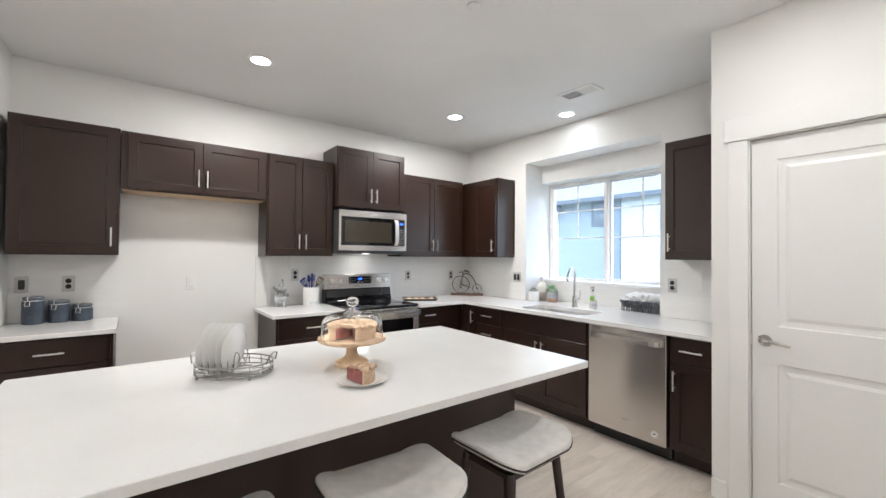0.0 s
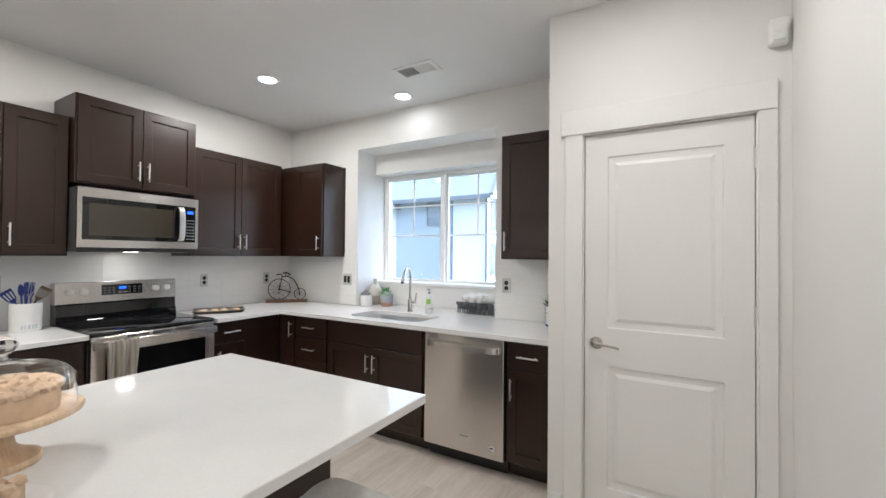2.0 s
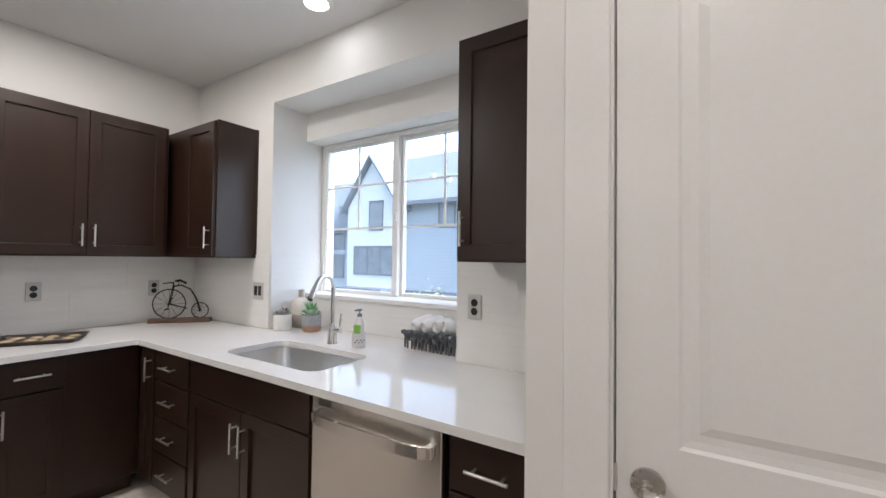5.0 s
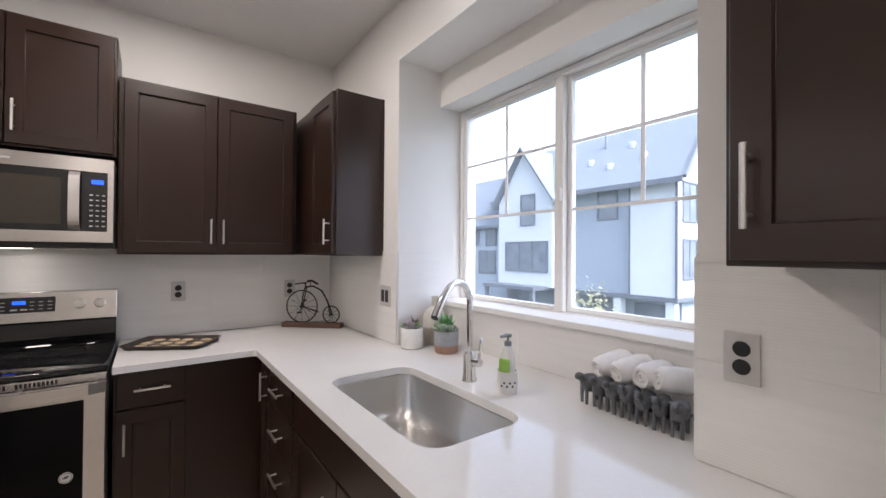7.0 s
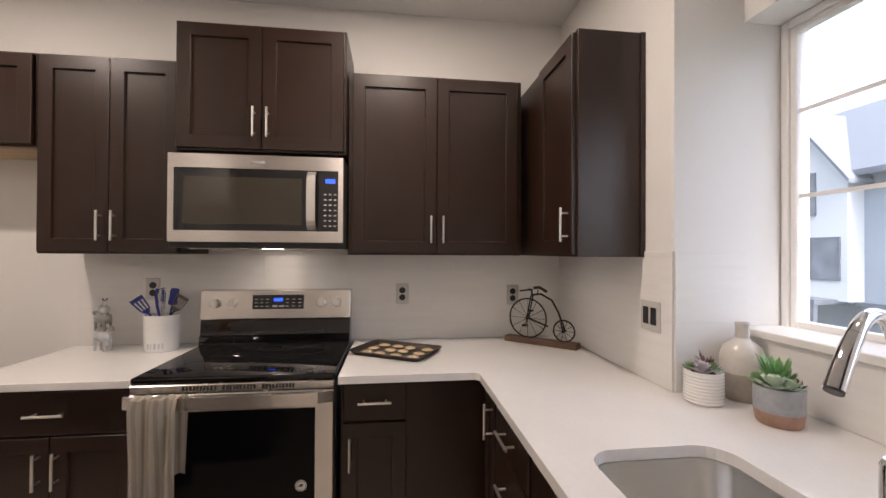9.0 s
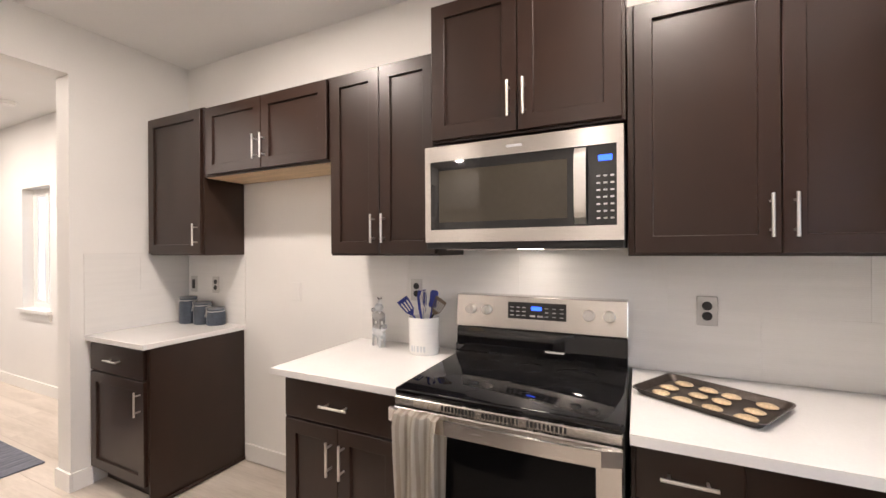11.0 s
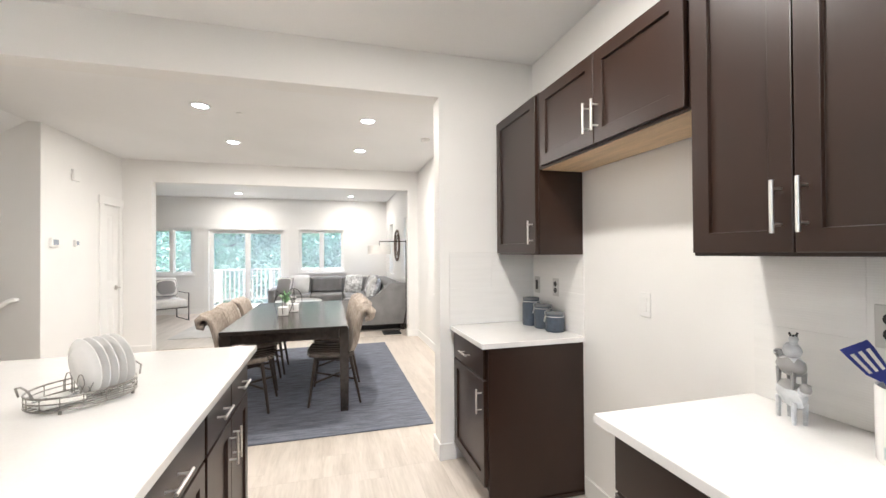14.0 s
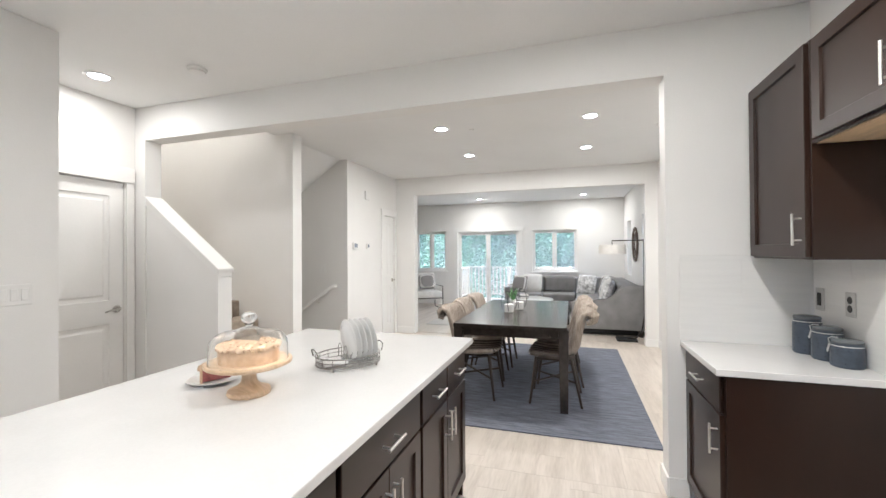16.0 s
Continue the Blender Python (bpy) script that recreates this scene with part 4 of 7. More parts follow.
mw = thing("microwave", pose(1.690, NORTH, 1.408), "stainless steel over-range microwave with black glass door", "microwave")
W, H, D = 0.748, 0.416, 0.39
part("body", bx(0.0, -D, 0.0, W, -0.004, H - 0.002), mat("microwave_case", (0.06, 0.06, 0.06), 0.35), mw)
bm = bmesh.new()
for b in ((0.0, 0.028, 0.025, H), (W - 0.022, 0.028, W, H), (0.025, 0.028, W - 0.022, 0.078), (0.025, H - 0.062, W - 0.022, H)):
    box(bm, b[0], -D - 0.022, b[1], b[2], -D, b[3])
fr = part("door_frame", bm, STEEL_H, mw)
part("bottom_trim", bx(0.0, -D - 0.012, 0.002, W, -D, 0.026, bev=0.003), BLACK, mw)
dg = part("door_glass", bx(0.0255, -D - 0.019, 0.079, 0.60, -D - 0.001, H - 0.063), BLACKGLASS, mw, "black glass door")
part("screen", bx(0.062, -D - 0.0196, 0.108, 0.565, -D - 0.0189, H - 0.10), mat("mesh_window", (0.05, 0.043, 0.032), 0.06, var=0.05, rough_var=0.02, bump=0.0), dg, "dark meshed window")
pn = part("control_panel", bx(0.6015, -D - 0.019, 0.079, W - 0.0225, -D - 0.001, H - 0.063), BLACKGLASS, mw, "black control panel")
part("display", bx(0.668, -D - 0.0197, H - 0.118, 0.712, -D - 0.0189, H - 0.098), SCREEN, pn, "glowing blue display")
for i in range(3):
    for k in range(7):
        part("button", bx(0.662 + i * 0.022, -D - 0.0196, 0.10 + k * 0.024, 0.674 + i * 0.022, -D - 0.0189, 0.106 + k * 0.024), GREYP, pn)
bm = bmesh.new()
bowed(bm, 0.085, H - 0.07, 0, 0, 0.03, 0.038, 0.012)
part("handle", bm, NICKEL, mw, "bowed steel handle", m=pose(0.612, -D - 0.024, 0) @ Matrix(((0, 0, 1, 0), (0, 1, 0, 0), (1, 0, 0, 0), (0, 0, 0, 1))))
part("nameplate", bx(0.345, -D - 0.0232, H - 0.036, 0.405, -D - 0.0219, H - 0.026), GREYP, mw, "small grey maker's mark")
part("lamp_lens", bx(0.33, -0.2, -0.003, 0.43, -0.13, 0.0005), glow("cooktop_lamp", (1.0, 0.85, 0.65), 1.2), mw, "glowing cooktop lamp")
part("grease_filter", bx(0.06, -0.34, -0.004, 0.28, -0.22, 0.0005), STEEL_H, mw)
part("grease_filter", bx(0.47, -0.34, -0.004, 0.69, -0.22, 0.0005), STEEL_H, mw)
la = new("lamp", bpy.data.lights.new("lamp", "AREA"))
la.data.shape, la.data.size, la.data.size_y, la.data.energy, la.data.color = "RECTANGLE", 0.1, 0.06, 0.055, (1.0, 0.84, 0.66)
la.parent = mw
la.location = (0.38, -0.165, -0.006)

dw = thing("dishwasher", pose(EAST, 1.935, 0, 0, 0, -90), "stainless steel dishwasher with a bowed handle", "dishwasher")
W, D = 0.597, 0.585
part("tub", bx(0.004, -D, 0.1, W - 0.004, -0.01, 0.868), BLACK, dw)
part("toe_panel", bx(0.004, -D + 0.05, 0.0, W - 0.004, -0.02, 0.099), BLACK, dw)
df = part("door", bx(0.004, -D - 0.035, 0.105, W - 0.004, -D, 0.872, bev=0.005, seg=2), STEEL, dw)
part("handle", bowed(bmesh.new(), 0.03, W - 0.03, -D - 0.042, 0.80, 0.032, 0.036, 0.012), STEEL_H, df)
for x in (0.045, W - 0.045):
    part("handle_mount", bx(x - 0.012, -D - 0.062, 0.785, x + 0.012, -D - 0.034, 0.815), STEEL_H, df)
for k in range(4):
    part("vent_slot", bx(0.04, -D - 0.0362, 0.838 + k * 0.006, 0.11, -D - 0.0345, 0.8405 + k * 0.006), BLACK, df)
part("nameplate", bx(0.285, -D - 0.0362, 0.21, 0.345, -D - 0.0345, 0.219), GREYP, df, "small grey maker's mark")
badge(df, W - 0.085, -D - 0.0352, 0.175, 0.026)

# sink, faucet, soap
sk = thing("sink", pose(0, 0, 0), "undermount stainless steel sink bowl", "sink")
bm = bmesh.new()
loops = []
for z, g in ((CH - 0.001, -0.012), (CH - 0.002, 0.002), (0.74, 0.006), (0.715, 0.014), (0.70, 0.032), (0.697, 0.06)):
    loops.append([bm.verts.new((x, y, z)) for x, y in rounded(SX0 + g, SY0 + g, SX1 - g, SY1 - g, 0.075, 8)])
for a, b in zip(loops, loops[1:]):
    for i in range(len(a)):
        bm.faces.new((a[i], a[(i + 1) % len(a)], b[(i + 1) % len(a)], b[i]))
bm.faces.new(loops[-1])
part("bowl", bm, steel("sink_steel", 0.30, (0.72, 0.71, 0.69)), sk, smooth=True)
bm = bmesh.new()
lathe(bm, [(0.0, 0.001), (0.03, 0.001), (0.033, 0.003), (0.043, 0.003), (0.045, 0.0)], (SX0 + SX1) / 2, 2.36, 0.698, 24)
part("drain", bm, CHROME, sk, smooth=True)
fc = thing("faucet", pose(3.588, 2.435, 0.904), "chrome gooseneck pull-down kitchen faucet", "faucet")
bm = bmesh.new()
lathe(bm, [(0.0, 0), (0.03, 0), (0.03, 0.006), (0.025, 0.012), (0.024, 0.1), (0.019, 0.112), (0.0, 0.112)], seg=24)
part("body", bm, CHROME, fc, smooth=True)
bm = bmesh.new()
SPOUT = lambda s, z: (-0.96 * s, -0.28 * s, z)
nk = [(0, 0, 0.11), (0, 0, 0.2), (0, 0, 0.295)] + [SPOUT(0.085 - 0.085 * math.cos(radians(a)), 0.30 + 0.085 * math.sin(radians(a))) for a in range(0, 141, 10)]
tube(bm, nk, 0.0125, 16)
part("neck", bm, CHROME, fc, smooth=True)
bm = bmesh.new()
tube(bm, [SPOUT(0.1505, 0.3540), SPOUT(0.172, 0.331), SPOUT(0.194, 0.303), SPOUT(0.217, 0.270)], 0.0132, 16, taper=0.0155)
part("spray_head", bm, CHROME, fc, smooth=True)
part("nozzle", tube(bmesh.new(), [SPOUT(0.2172, 0.2697), SPOUT(0.2195, 0.2665)], 0.0135, 16), BLACK, fc, "black spray nozzle")
bm = bmesh.new()
tube(bm, [(0, 0, 0.075), (0.008, -0.055, 0.078)], 0.016, 14)
tube(bm, [(0.007, -0.047, 0.075), (0.012, -0.056, 0.17)], 0.0065, 10)
part("lever", bm, CHROME, fc, smooth=True)
sp = thing("soap_caddy", pose(3.615, 2.258, 0.904), "white sponge holder with a green sponge and pump bottle", "soap")
bm = bmesh.new()
lathe(bm, [(0.0, 0.0), (0.036, 0.0), (0.038, 0.01), (0.037, 0.078), (0.0345, 0.078), (0.0345, 0.012), (0, 0.01)], seg=20)
part("holder", bm, CERAMIC, sp, smooth=True)
bm = bmesh.new()
lathe(bm, [(0.0, 0.012), (0.026, 0.012), (0.025, 0.13), (0.014, 0.155), (0.012, 0.165), (0.0, 0.165)], 0.004, 0.0, 0, 16)
part("bottle", bm, CERAMIC, sp, smooth=True)
bm = bmesh.new()
lathe(bm, [(0.0, 0.165), (0.013, 0.165), (0.013, 0.18), (0.004, 0.183), (0.004, 0.195), (0.013, 0.196), (0.013, 0.206), (0.0, 0.207)], 0.004, 0, 0, 14)
box(bm, -0.032, -0.006, 0.196, 0.004, 0.006, 0.205, 0.002)
part("pump", bm, mat("grey_pump", (0.22, 0.24, 0.27), 0.4), sp, smooth=True)
part("sponge", bx(-0.029, -0.019, 0.03, -0.015, 0.019, 0.122, bev=0.004, seg=2), mat("green_sponge", (0.35, 0.62, 0.12), 0.9, fine=200, bump=0.6), sp, m=pose(0, 0, 0, 0, 0, 18))
for k in range(6):
    part("dot", disc(0.0, -0.0372, 0.03, 0.0035, 0.002), BLACK, sp, m=pose(0, 0, 0.012 * (k % 2), 0, 0, -75 + k * 15))

wb = thing("water_valve_box", pose(0.99, NORTH, 0.30), "small white water valve plate low on the wall", "valve")
part("plate", bx(-0.07, -0.012, -0.06, 0.07, -0.001, 0.06, bev=0.006, seg=2), WHITEP, wb)
part("recess", bx(-0.05, -0.0135, -0.04, 0.05, -0.0115, 0.04), mat("valve_recess", (0.55, 0.54, 0.52), 0.6), wb)


# ---- things on the worktops ----
WOOD = mat("turned_wood", (0.62, 0.47, 0.31), 0.45, var=0.2, scale=8, fine=40, stretch=(6, 1, 1), tint=(0.46, 0.32, 0.19))
CRUST = mat("pie_crust", (0.52, 0.385, 0.26), 0.7, var=0.2, scale=18, fine=90, bump=0.4, tint=(0.38, 0.25, 0.15))
FILL = mat("berry_filling", (0.27, 0.09, 0.075), 0.5, var=0.3, scale=40, fine=150, bump=0.8, tint=(0.10, 0.02, 0.02))


def wedge(bm, a0, a1, r, z0, z1, n):
    pts = [(0, 0)] + arc(0, 0, r, a0, a1, n)
    return prism(bm, pts, z0, z1)


def blob(bm, x, y, z, sx, sy, sz, seed, rough=0.18, div=2):
    """A lumpy rounded mass."""
    vs = bmesh.ops.create_icosphere(bm, subdivisions=div, radius=1.0)["verts"]
    for v in vs:
        k = 1 + rough * noise.noise(v.co * 1.7 + Vector((seed * 3.1, seed * 1.7, seed)))
        v.co = Vector((x + v.co.x * sx * k, y + v.co.y * sy * k, z + v.co.z * sz * k))


cs = thing("cake_stand", pose(0.935, 1.752, IT), "turned wooden cake stand with a clear glass dome", "cake stand")
bm = bmesh.new()
lathe(bm, [(0, 0), (0.082, 0), (0.086, 0.008), (0.082, 0.018), (0.05, 0.03), (0.032, 0.045), (0.028, 0.065), (0.034, 0.085), (0.05, 0.098), (0.05, 0.104), (0, 0.104)], seg=40, sx=0.87, sy=0.87)
part("pedestal", bm, WOOD, cs, smooth=True)
bm = bmesh.new()
lathe(bm, [(0, 0.104), (0.15, 0.104), (0.166, 0.11), (0.168, 0.118), (0.164, 0.123), (0.15, 0.12), (0, 0.12)], seg=48, sx=0.88, sy=0.88)
part("plate", bm, WOOD, cs, "round wooden plate", smooth=True)
bm = bmesh.new()
outer = [(0.143, 0.1205), (0.141, 0.175)] + [(0.085 + 0.056 * math.cos(radians(a)), 0.175 + 0.05 * math.sin(radians(a))) for a in range(12, 85, 12)] + [(0.06, 0.229), (0.045, 0.234), (0.03, 0.24), (0.0, 0.241)]
inner = [(0.0, 0.2385)] + [(r - 0.0028, z - 0.0015) for r, z in outer[-2:1:-1]] + [(0.1382, 0.175), (0.1402, 0.1205), (0.143, 0.1205)]
lathe(bm, outer + inner, seg=48, sx=0.94, sy=0.94)
part("dome", bm, DOME, cs, "clear glass dome", smooth=True).visible_shadow = False
bm = bmesh.new()
lathe(bm, [(0, 0.239), (0.013, 0.24), (0.011, 0.25), (0.018, 0.258), (0.026, 0.268), (0.028, 0.278), (0.022, 0.291), (0.012, 0.297), (0, 0.298)], seg=24)
part("knob", bm, DOME, cs, "clear glass knob", smooth=True)


def pie(name, m, a0, a1, r, label):
    o = thing(name, m, label, "pie")
    n = max(6, int((a1 - a0) / 12))
    bm = bmesh.new()
    wedge(bm, a0, a1, r * 0.93, 0.004, 0.048, n)
    part("filling", bm, FILL, o, "dark red berry filling")
    bm = bmesh.new()
    pts = arc(0, 0, r * 0.93, a0, a1, n) + arc(0, 0, r, a1, a0, n)
    prism(bm, pts, 0.0, 0.052)
    k = int((a1 - a0) / 14)
    for i in range(k):
        a = radians(a0 + (i + 0.5) * (a1 - a0) / k)
        blob(bm, math.cos(a) * r * 0.95, math.sin(a) * r * 0.95, 0.054, r * 0.15, r * 0.15, 0.012, i, 0.3, 1)
    part("crust", bm, CRUST, o, "golden baked crust", smooth=True)
    for i in range(-2, 3):
        for h in (0, 1):
            bm = bmesh.new()
            c = i * r * 0.36
            ln = math.sqrt(max(0.0, (r * 0.93) ** 2 - c * c))
            pts = []
            for s in range(15):
                q = -ln + 2 * ln * s / 14
                p = (q, c) if h == 0 else (c, q)
                ang = math.degrees(math.atan2(p[1], p[0])) % 360
                inside = a0 + 4 <= ang <= a1 - 4 or a0 + 4 <= ang + 360 <= a1 - 4 or a0 + 4 <= ang - 360 <= a1 - 4
                if inside and Vector(p).length > r * 0.08:
                    pts.append((p[0], p[1], 0.054 + 0.004 * math.sin(s * 1.6 + i + h * 1.5)))
            if len(pts) > 2:
                tube(bm, pts, 0.0105, 6)
                part("lattice_strip", bm, CRUST, o)
            else:
                bm.free()
    return o


pie("pie", pose(0.935, 1.752, IT + 0.1215, 0, 0, 200), 52, 360, 0.102, "lattice-topped berry pie with a slice cut out")
PLATE = [(0, 0.0), (0.055, 0.0), (0.06, 0.004), (0.083, 0.012), (0.084, 0.014), (0.06, 0.008), (0.054, 0.004), (0, 0.004)]
dp = thing("dessert_plate", pose(0.86, 1.505, IT), "small round white plate under a slice of pie", "plate")
bm = bmesh.new()
lathe(bm, PLATE, seg=36, sx=1.14, sy=1.14)
part("dish", bm, CERAMIC, dp, smooth=True)
pie("pie_slice", pose(0.82, 1.55, IT + 0.0045, 0, 0, -55), -26, 26, 0.108, "slice of berry pie with a golden crust")

# wire rack with plates and napkins
RX, RY, RA = 0.494, 1.897, 142
WIRE = mat("pewter_wire", (0.32, 0.31, 0.29), 0.4, 0.9, var=0.2)
rk = thing("plate_rack", pose(RX, RY, IT, 0, 0, RA), "oval pewter wire rack holding plates and napkins", "rack")
for z, r in ((0.014, 0.0028), (0.034, 0.002), (0.052, 0.0032)):
    bm = bmesh.new()
    tube(bm, [(0.146 * math.cos(a), 0.122 * math.sin(a), z) for a in (2 * math.pi * i / 40 for i in range(40))], r, 6, closed=True)
    part("hoop", bm, WIRE, rk)
for k in range(16):
    a = 2 * math.pi * k / 16
    bm = bmesh.new()
    tube(bm, [(0.146 * math.cos(a), 0.122 * math.sin(a), 0.014), (0.146 * math.cos(a), 0.122 * math.sin(a), 0.052)], 0.0016, 5)
    part("upright", bm, WIRE, rk)
for k in range(9):
    y = -0.1 + 0.025 * k
    x = 0.146 * math.sqrt(max(0, 1 - (y / 0.122) ** 2))
    bm = bmesh.new()
    tube(bm, [(-x, y, 0.014), (x, y, 0.014)], 0.0018, 5)
    part("floor_wire", bm, WIRE, rk)
for k in range(4):
    a = radians(45 + 90 * k)
    bm = bmesh.new()
    tube(bm, [(0.143 * math.cos(a), 0.116 * math.sin(a), 0.014), (0.143 * math.cos(a), 0.116 * math.sin(a), 0.0)], 0.005, 8)
    part("foot", bm, WIRE, rk)
for k in range(6):
    x = -0.026 + 0.025 * k
    for s in (-1, 1):
        bm = bmesh.new()
        tube(bm, [(x, s * 0.055, 0.014)] + [(x, s * 0.035 + 0.02 * math.cos(radians(a)), 0.065 + 0.03 * math.sin(radians(a))) for a in (range(0, 181, 20) if s > 0 else range(0, 181, 20))] + [(x, s * 0.015, 0.014)], 0.0018, 5)
        part("divider", bm, WIRE, rk)
for s in (-1, 1):
    bm = bmesh.new()
    tube(bm, [(s * 0.146, -0.045, 0.052), (s * 0.156, -0.035, 0.082), (s * 0.158, 0.0, 0.09), (s * 0.156, 0.035, 0.082), (s * 0.146, 0.045, 0.052)], 0.003, 6)
    part("handle", bm, WIRE, rk)
for k in range(5):
    pl = thing("plate", pose(RX, RY, IT, 0, 0, RA) @ pose(-0.012 + 0.025 * k, 0, 0.108) @ pose(0, 0, 0, 0, 83, 0), "plain white plate standing in the wire rack", "plate", "plates in the rack")
    bm = bmesh.new()
    lathe(bm, [(r * 1.14, z) for r, z in PLATE], seg=36)
    part("dish", bm, CERAMIC, pl, smooth=True)
nk = thing("napkin", pose(RX, RY, IT, 0, 0, RA) @ pose(-0.074, 0.0, 0.0165), "folded white napkin with a grey printed motif", "napkin")
part("fold", bx(-0.055, -0.055, 0.0, 0.055, 0.055, 0.014, bev=0.005, seg=2), mat("white_linen", (0.74, 0.73, 0.71), 0.95, fine=250, bump=0.5), nk)
for k, (x, y) in enumerate(((-0.035, 0.015), (0.03, -0.015))):
    bm = bmesh.new()
    box(bm, x - 0.018, y - 0.008, 0.0142, x + 0.018, y + 0.008, 0.0148)
    box(bm, x + 0.012, y + 0.004, 0.0142, x + 0.024, y + 0.018, 0.0148)
    part("motif", bm, mat("grey_ink", (0.25, 0.25, 0.25), 0.9), nk)

# canisters
SLATE = mat("slate_glaze", (0.06, 0.075, 0.10), 0.3, var=0.2, scale=9, fine=60, bump=0.05)
for x, y, h in ((-0.372, 4.0, 0.172), (-0.245, 4.02, 0.14), (-0.12, 4.03, 0.106)):
    c = thing("canister", pose(x, y, 0.904, 0, 0, -20), "slate blue ribbed canister with a clamped glass lid", "canister", "canisters")
    bm = bmesh.new()
    pr = [(0, 0), (0.054, 0), (0.058, 0.006)]
    n = int((h - 0.03) / 0.012)
    for k in range(n):
        z = 0.01 + k * (h - 0.03) / n
        pr += [(0.0595, z), (0.0575, z + 0.006)]
    pr += [(0.058, h - 0.018), (0.053, h - 0.004), (0.053, h), (0, h)]
    lathe(bm, pr, seg=32)
    part("jar", bm, SLATE, c, smooth=True)
    bm = bmesh.new()
    lathe(bm, [(0.0, h), (0.054, h), (0.056, h + 0.006), (0.052, h + 0.014), (0.03, h + 0.018), (0, h + 0.018)], seg=32)
    part("lid", bm, mat("smoked_lid", (0.16, 0.17, 0.18), 0.12), c, "glossy grey lid", smooth=True)
    bm = bmesh.new()
    tube(bm, [(0.057 * math.cos(a), 0.057 * math.sin(a), h - 0.012) for a in (2 * math.pi * i / 28 for i in range(28))], 0.002, 6, closed=True)
    tube(bm, [(0.0, -0.057, h - 0.012), (0.0, -0.062, h + 0.012), (0.0, -0.05, h + 0.02), (0.0, -0.03, h + 0.0195)], 0.0022, 6)
    tube(bm, [(-0.012, -0.058, h - 0.012), (-0.013, -0.065, h - 0.045), (0.013, -0.065, h - 0.045), (0.012, -0.058, h - 0.012)], 0.0022, 6)
    part("clamp", bm, NICKEL, c, "steel wire clamp", smooth=True)

# crock with utensils
cr = thing("utensil_crock", pose(1.535, 3.955, 0.904), "white ceramic crock for kitchen utensils", "crock")
bm = bmesh.new()
lathe(bm, [(0, 0), (0.072, 0), (0.076, 0.006), (0.077, 0.172), (0.075, 0.177), (0.071, 0.175), (0.07, 0.012), (0, 0.01)], seg=36, sy=0.86)
part("pot", bm, CERAMIC, cr, smooth=True)
bm = bmesh.new()
for k in range(5):
    box(bm, -0.036 + k * 0.016, -0.0672 + 0.003 * abs(k - 2), 0.018, -0.026 + k * 0.016, -0.065 + 0.003 * abs(k - 2), 0.045)
part("lettering", bm, mat("pale_ink", (0.55, 0.57, 0.6), 0.4), cr, "pale worn lettering")
TAUPE = mat("brown_nylon", (0.22, 0.16, 0.11), 0.4, var=0.1)
BLUE = mat("blue_silicone", (0.035, 0.05, 0.30), 0.45, var=0.15)
for k, (x, y, dx, dy, head, lb) in enumerate([(0.16, -0.02, -0.68, -0.08, "turner", "blue slotted turner standing in the crock"), (-0.03, 0.03, -0.03, 0.10, "spoon", "blue silicone spoon standing in the crock"), (0.012, -0.015, 0.04, -0.05, "whisk", "steel whisk standing in the crock"),
                                              (0.03, 0.02, 0.12, 0.12, "spatula", "blue silicone spatula standing in the crock"), (-0.15, 0.0, 0.62, 0.03, "strainer", "brown slotted turner standing in the crock"), (0.0, -0.03, -0.01, -0.02, "tongs", "steel and blue tongs standing in the crock")]):
    u = thing("utensil", pose(1.535, 3.955, 0.94), lb, "utensil", "utensils in the crock")
    d = Vector((dx, dy, 1)).normalized()
    a = Vector((x * 0.3, y * 0.3, 0.0))
    b = a + d * (0.182 if head in ("turner", "strainer") else 0.185)
    bm = bmesh.new()
    tube(bm, [a, a + d * 0.1, b], 0.0055, 8, taper=0.0045)
    part("handle", bm, {"strainer": BLACK, "tongs": NICKEL, "whisk": NICKEL}.get(head, BLUE), u)
    q = d.to_track_quat("Z", "X").to_matrix().to_4x4() @ pose(0, 0, 0, 0, 0, 180 if head == "turner" else 0)
    bm = bmesh.new()
    if head in ("turner", "strainer"):
        # a flat blade with open slots, widening to a square end
        n = 3 if head == "turner" else 5
        xs = [-1 + 2 * i / (2 * n + 1) for i in range(2 * n + 2)]
        zs = [(0.0, 0.009), (0.022, 0.024), (0.072, 0.031), (0.09, 0.031)]
        g = [[bm.verts.new((w * c, 0.012 * (z / 0.09) ** 2, z)) for c in xs] for z, w in zs]
        for j in range(3):
            for i in range(2 * n + 1):
                if not (j == 1 and i % 2 == 1):
                    bm.faces.new((g[j][i], g[j][i + 1], g[j + 1][i + 1], g[j + 1][i]))
        bmesh.ops.solidify(bm, geom=bm.faces[:], thickness=0.0025)
    elif head == "whisk":
        for s in range(5):
            t = math.pi * s / 5
            tube(bm, [(math.cos(t) * r, math.sin(t) * r, z) for r, z in ((0.006, 0), (0.022, 0.03), (0.026, 0.055), (0.015, 0.078), (0, 0.084), (-0.015, 0.078), (-0.026, 0.055), (-0.022, 0.03), (-0.006, 0))], 0.0012, 5)
    elif head == "tongs":
        for s in (-1, 1):
            tube(bm, [(s * 0.004, 0, -0.06), (s * 0.016, 0, 0.0), (s * 0.02, 0, 0.05), (s * 0.012, 0, 0.085)], 0.006, 6, taper=0.009)
    elif head == "spatula":
        prism(bm, rounded(-0.02, 0.0, 0.02, 0.085, 0.012, 3), -0.003, 0.003, 0.001)
        bm.transform(Matrix.Rotation(math.pi / 2, 4, "X"))
    else:
        blob(bm, 0, 0, 0.035, 0.026, 0.008, 0.04, k, 0.05)
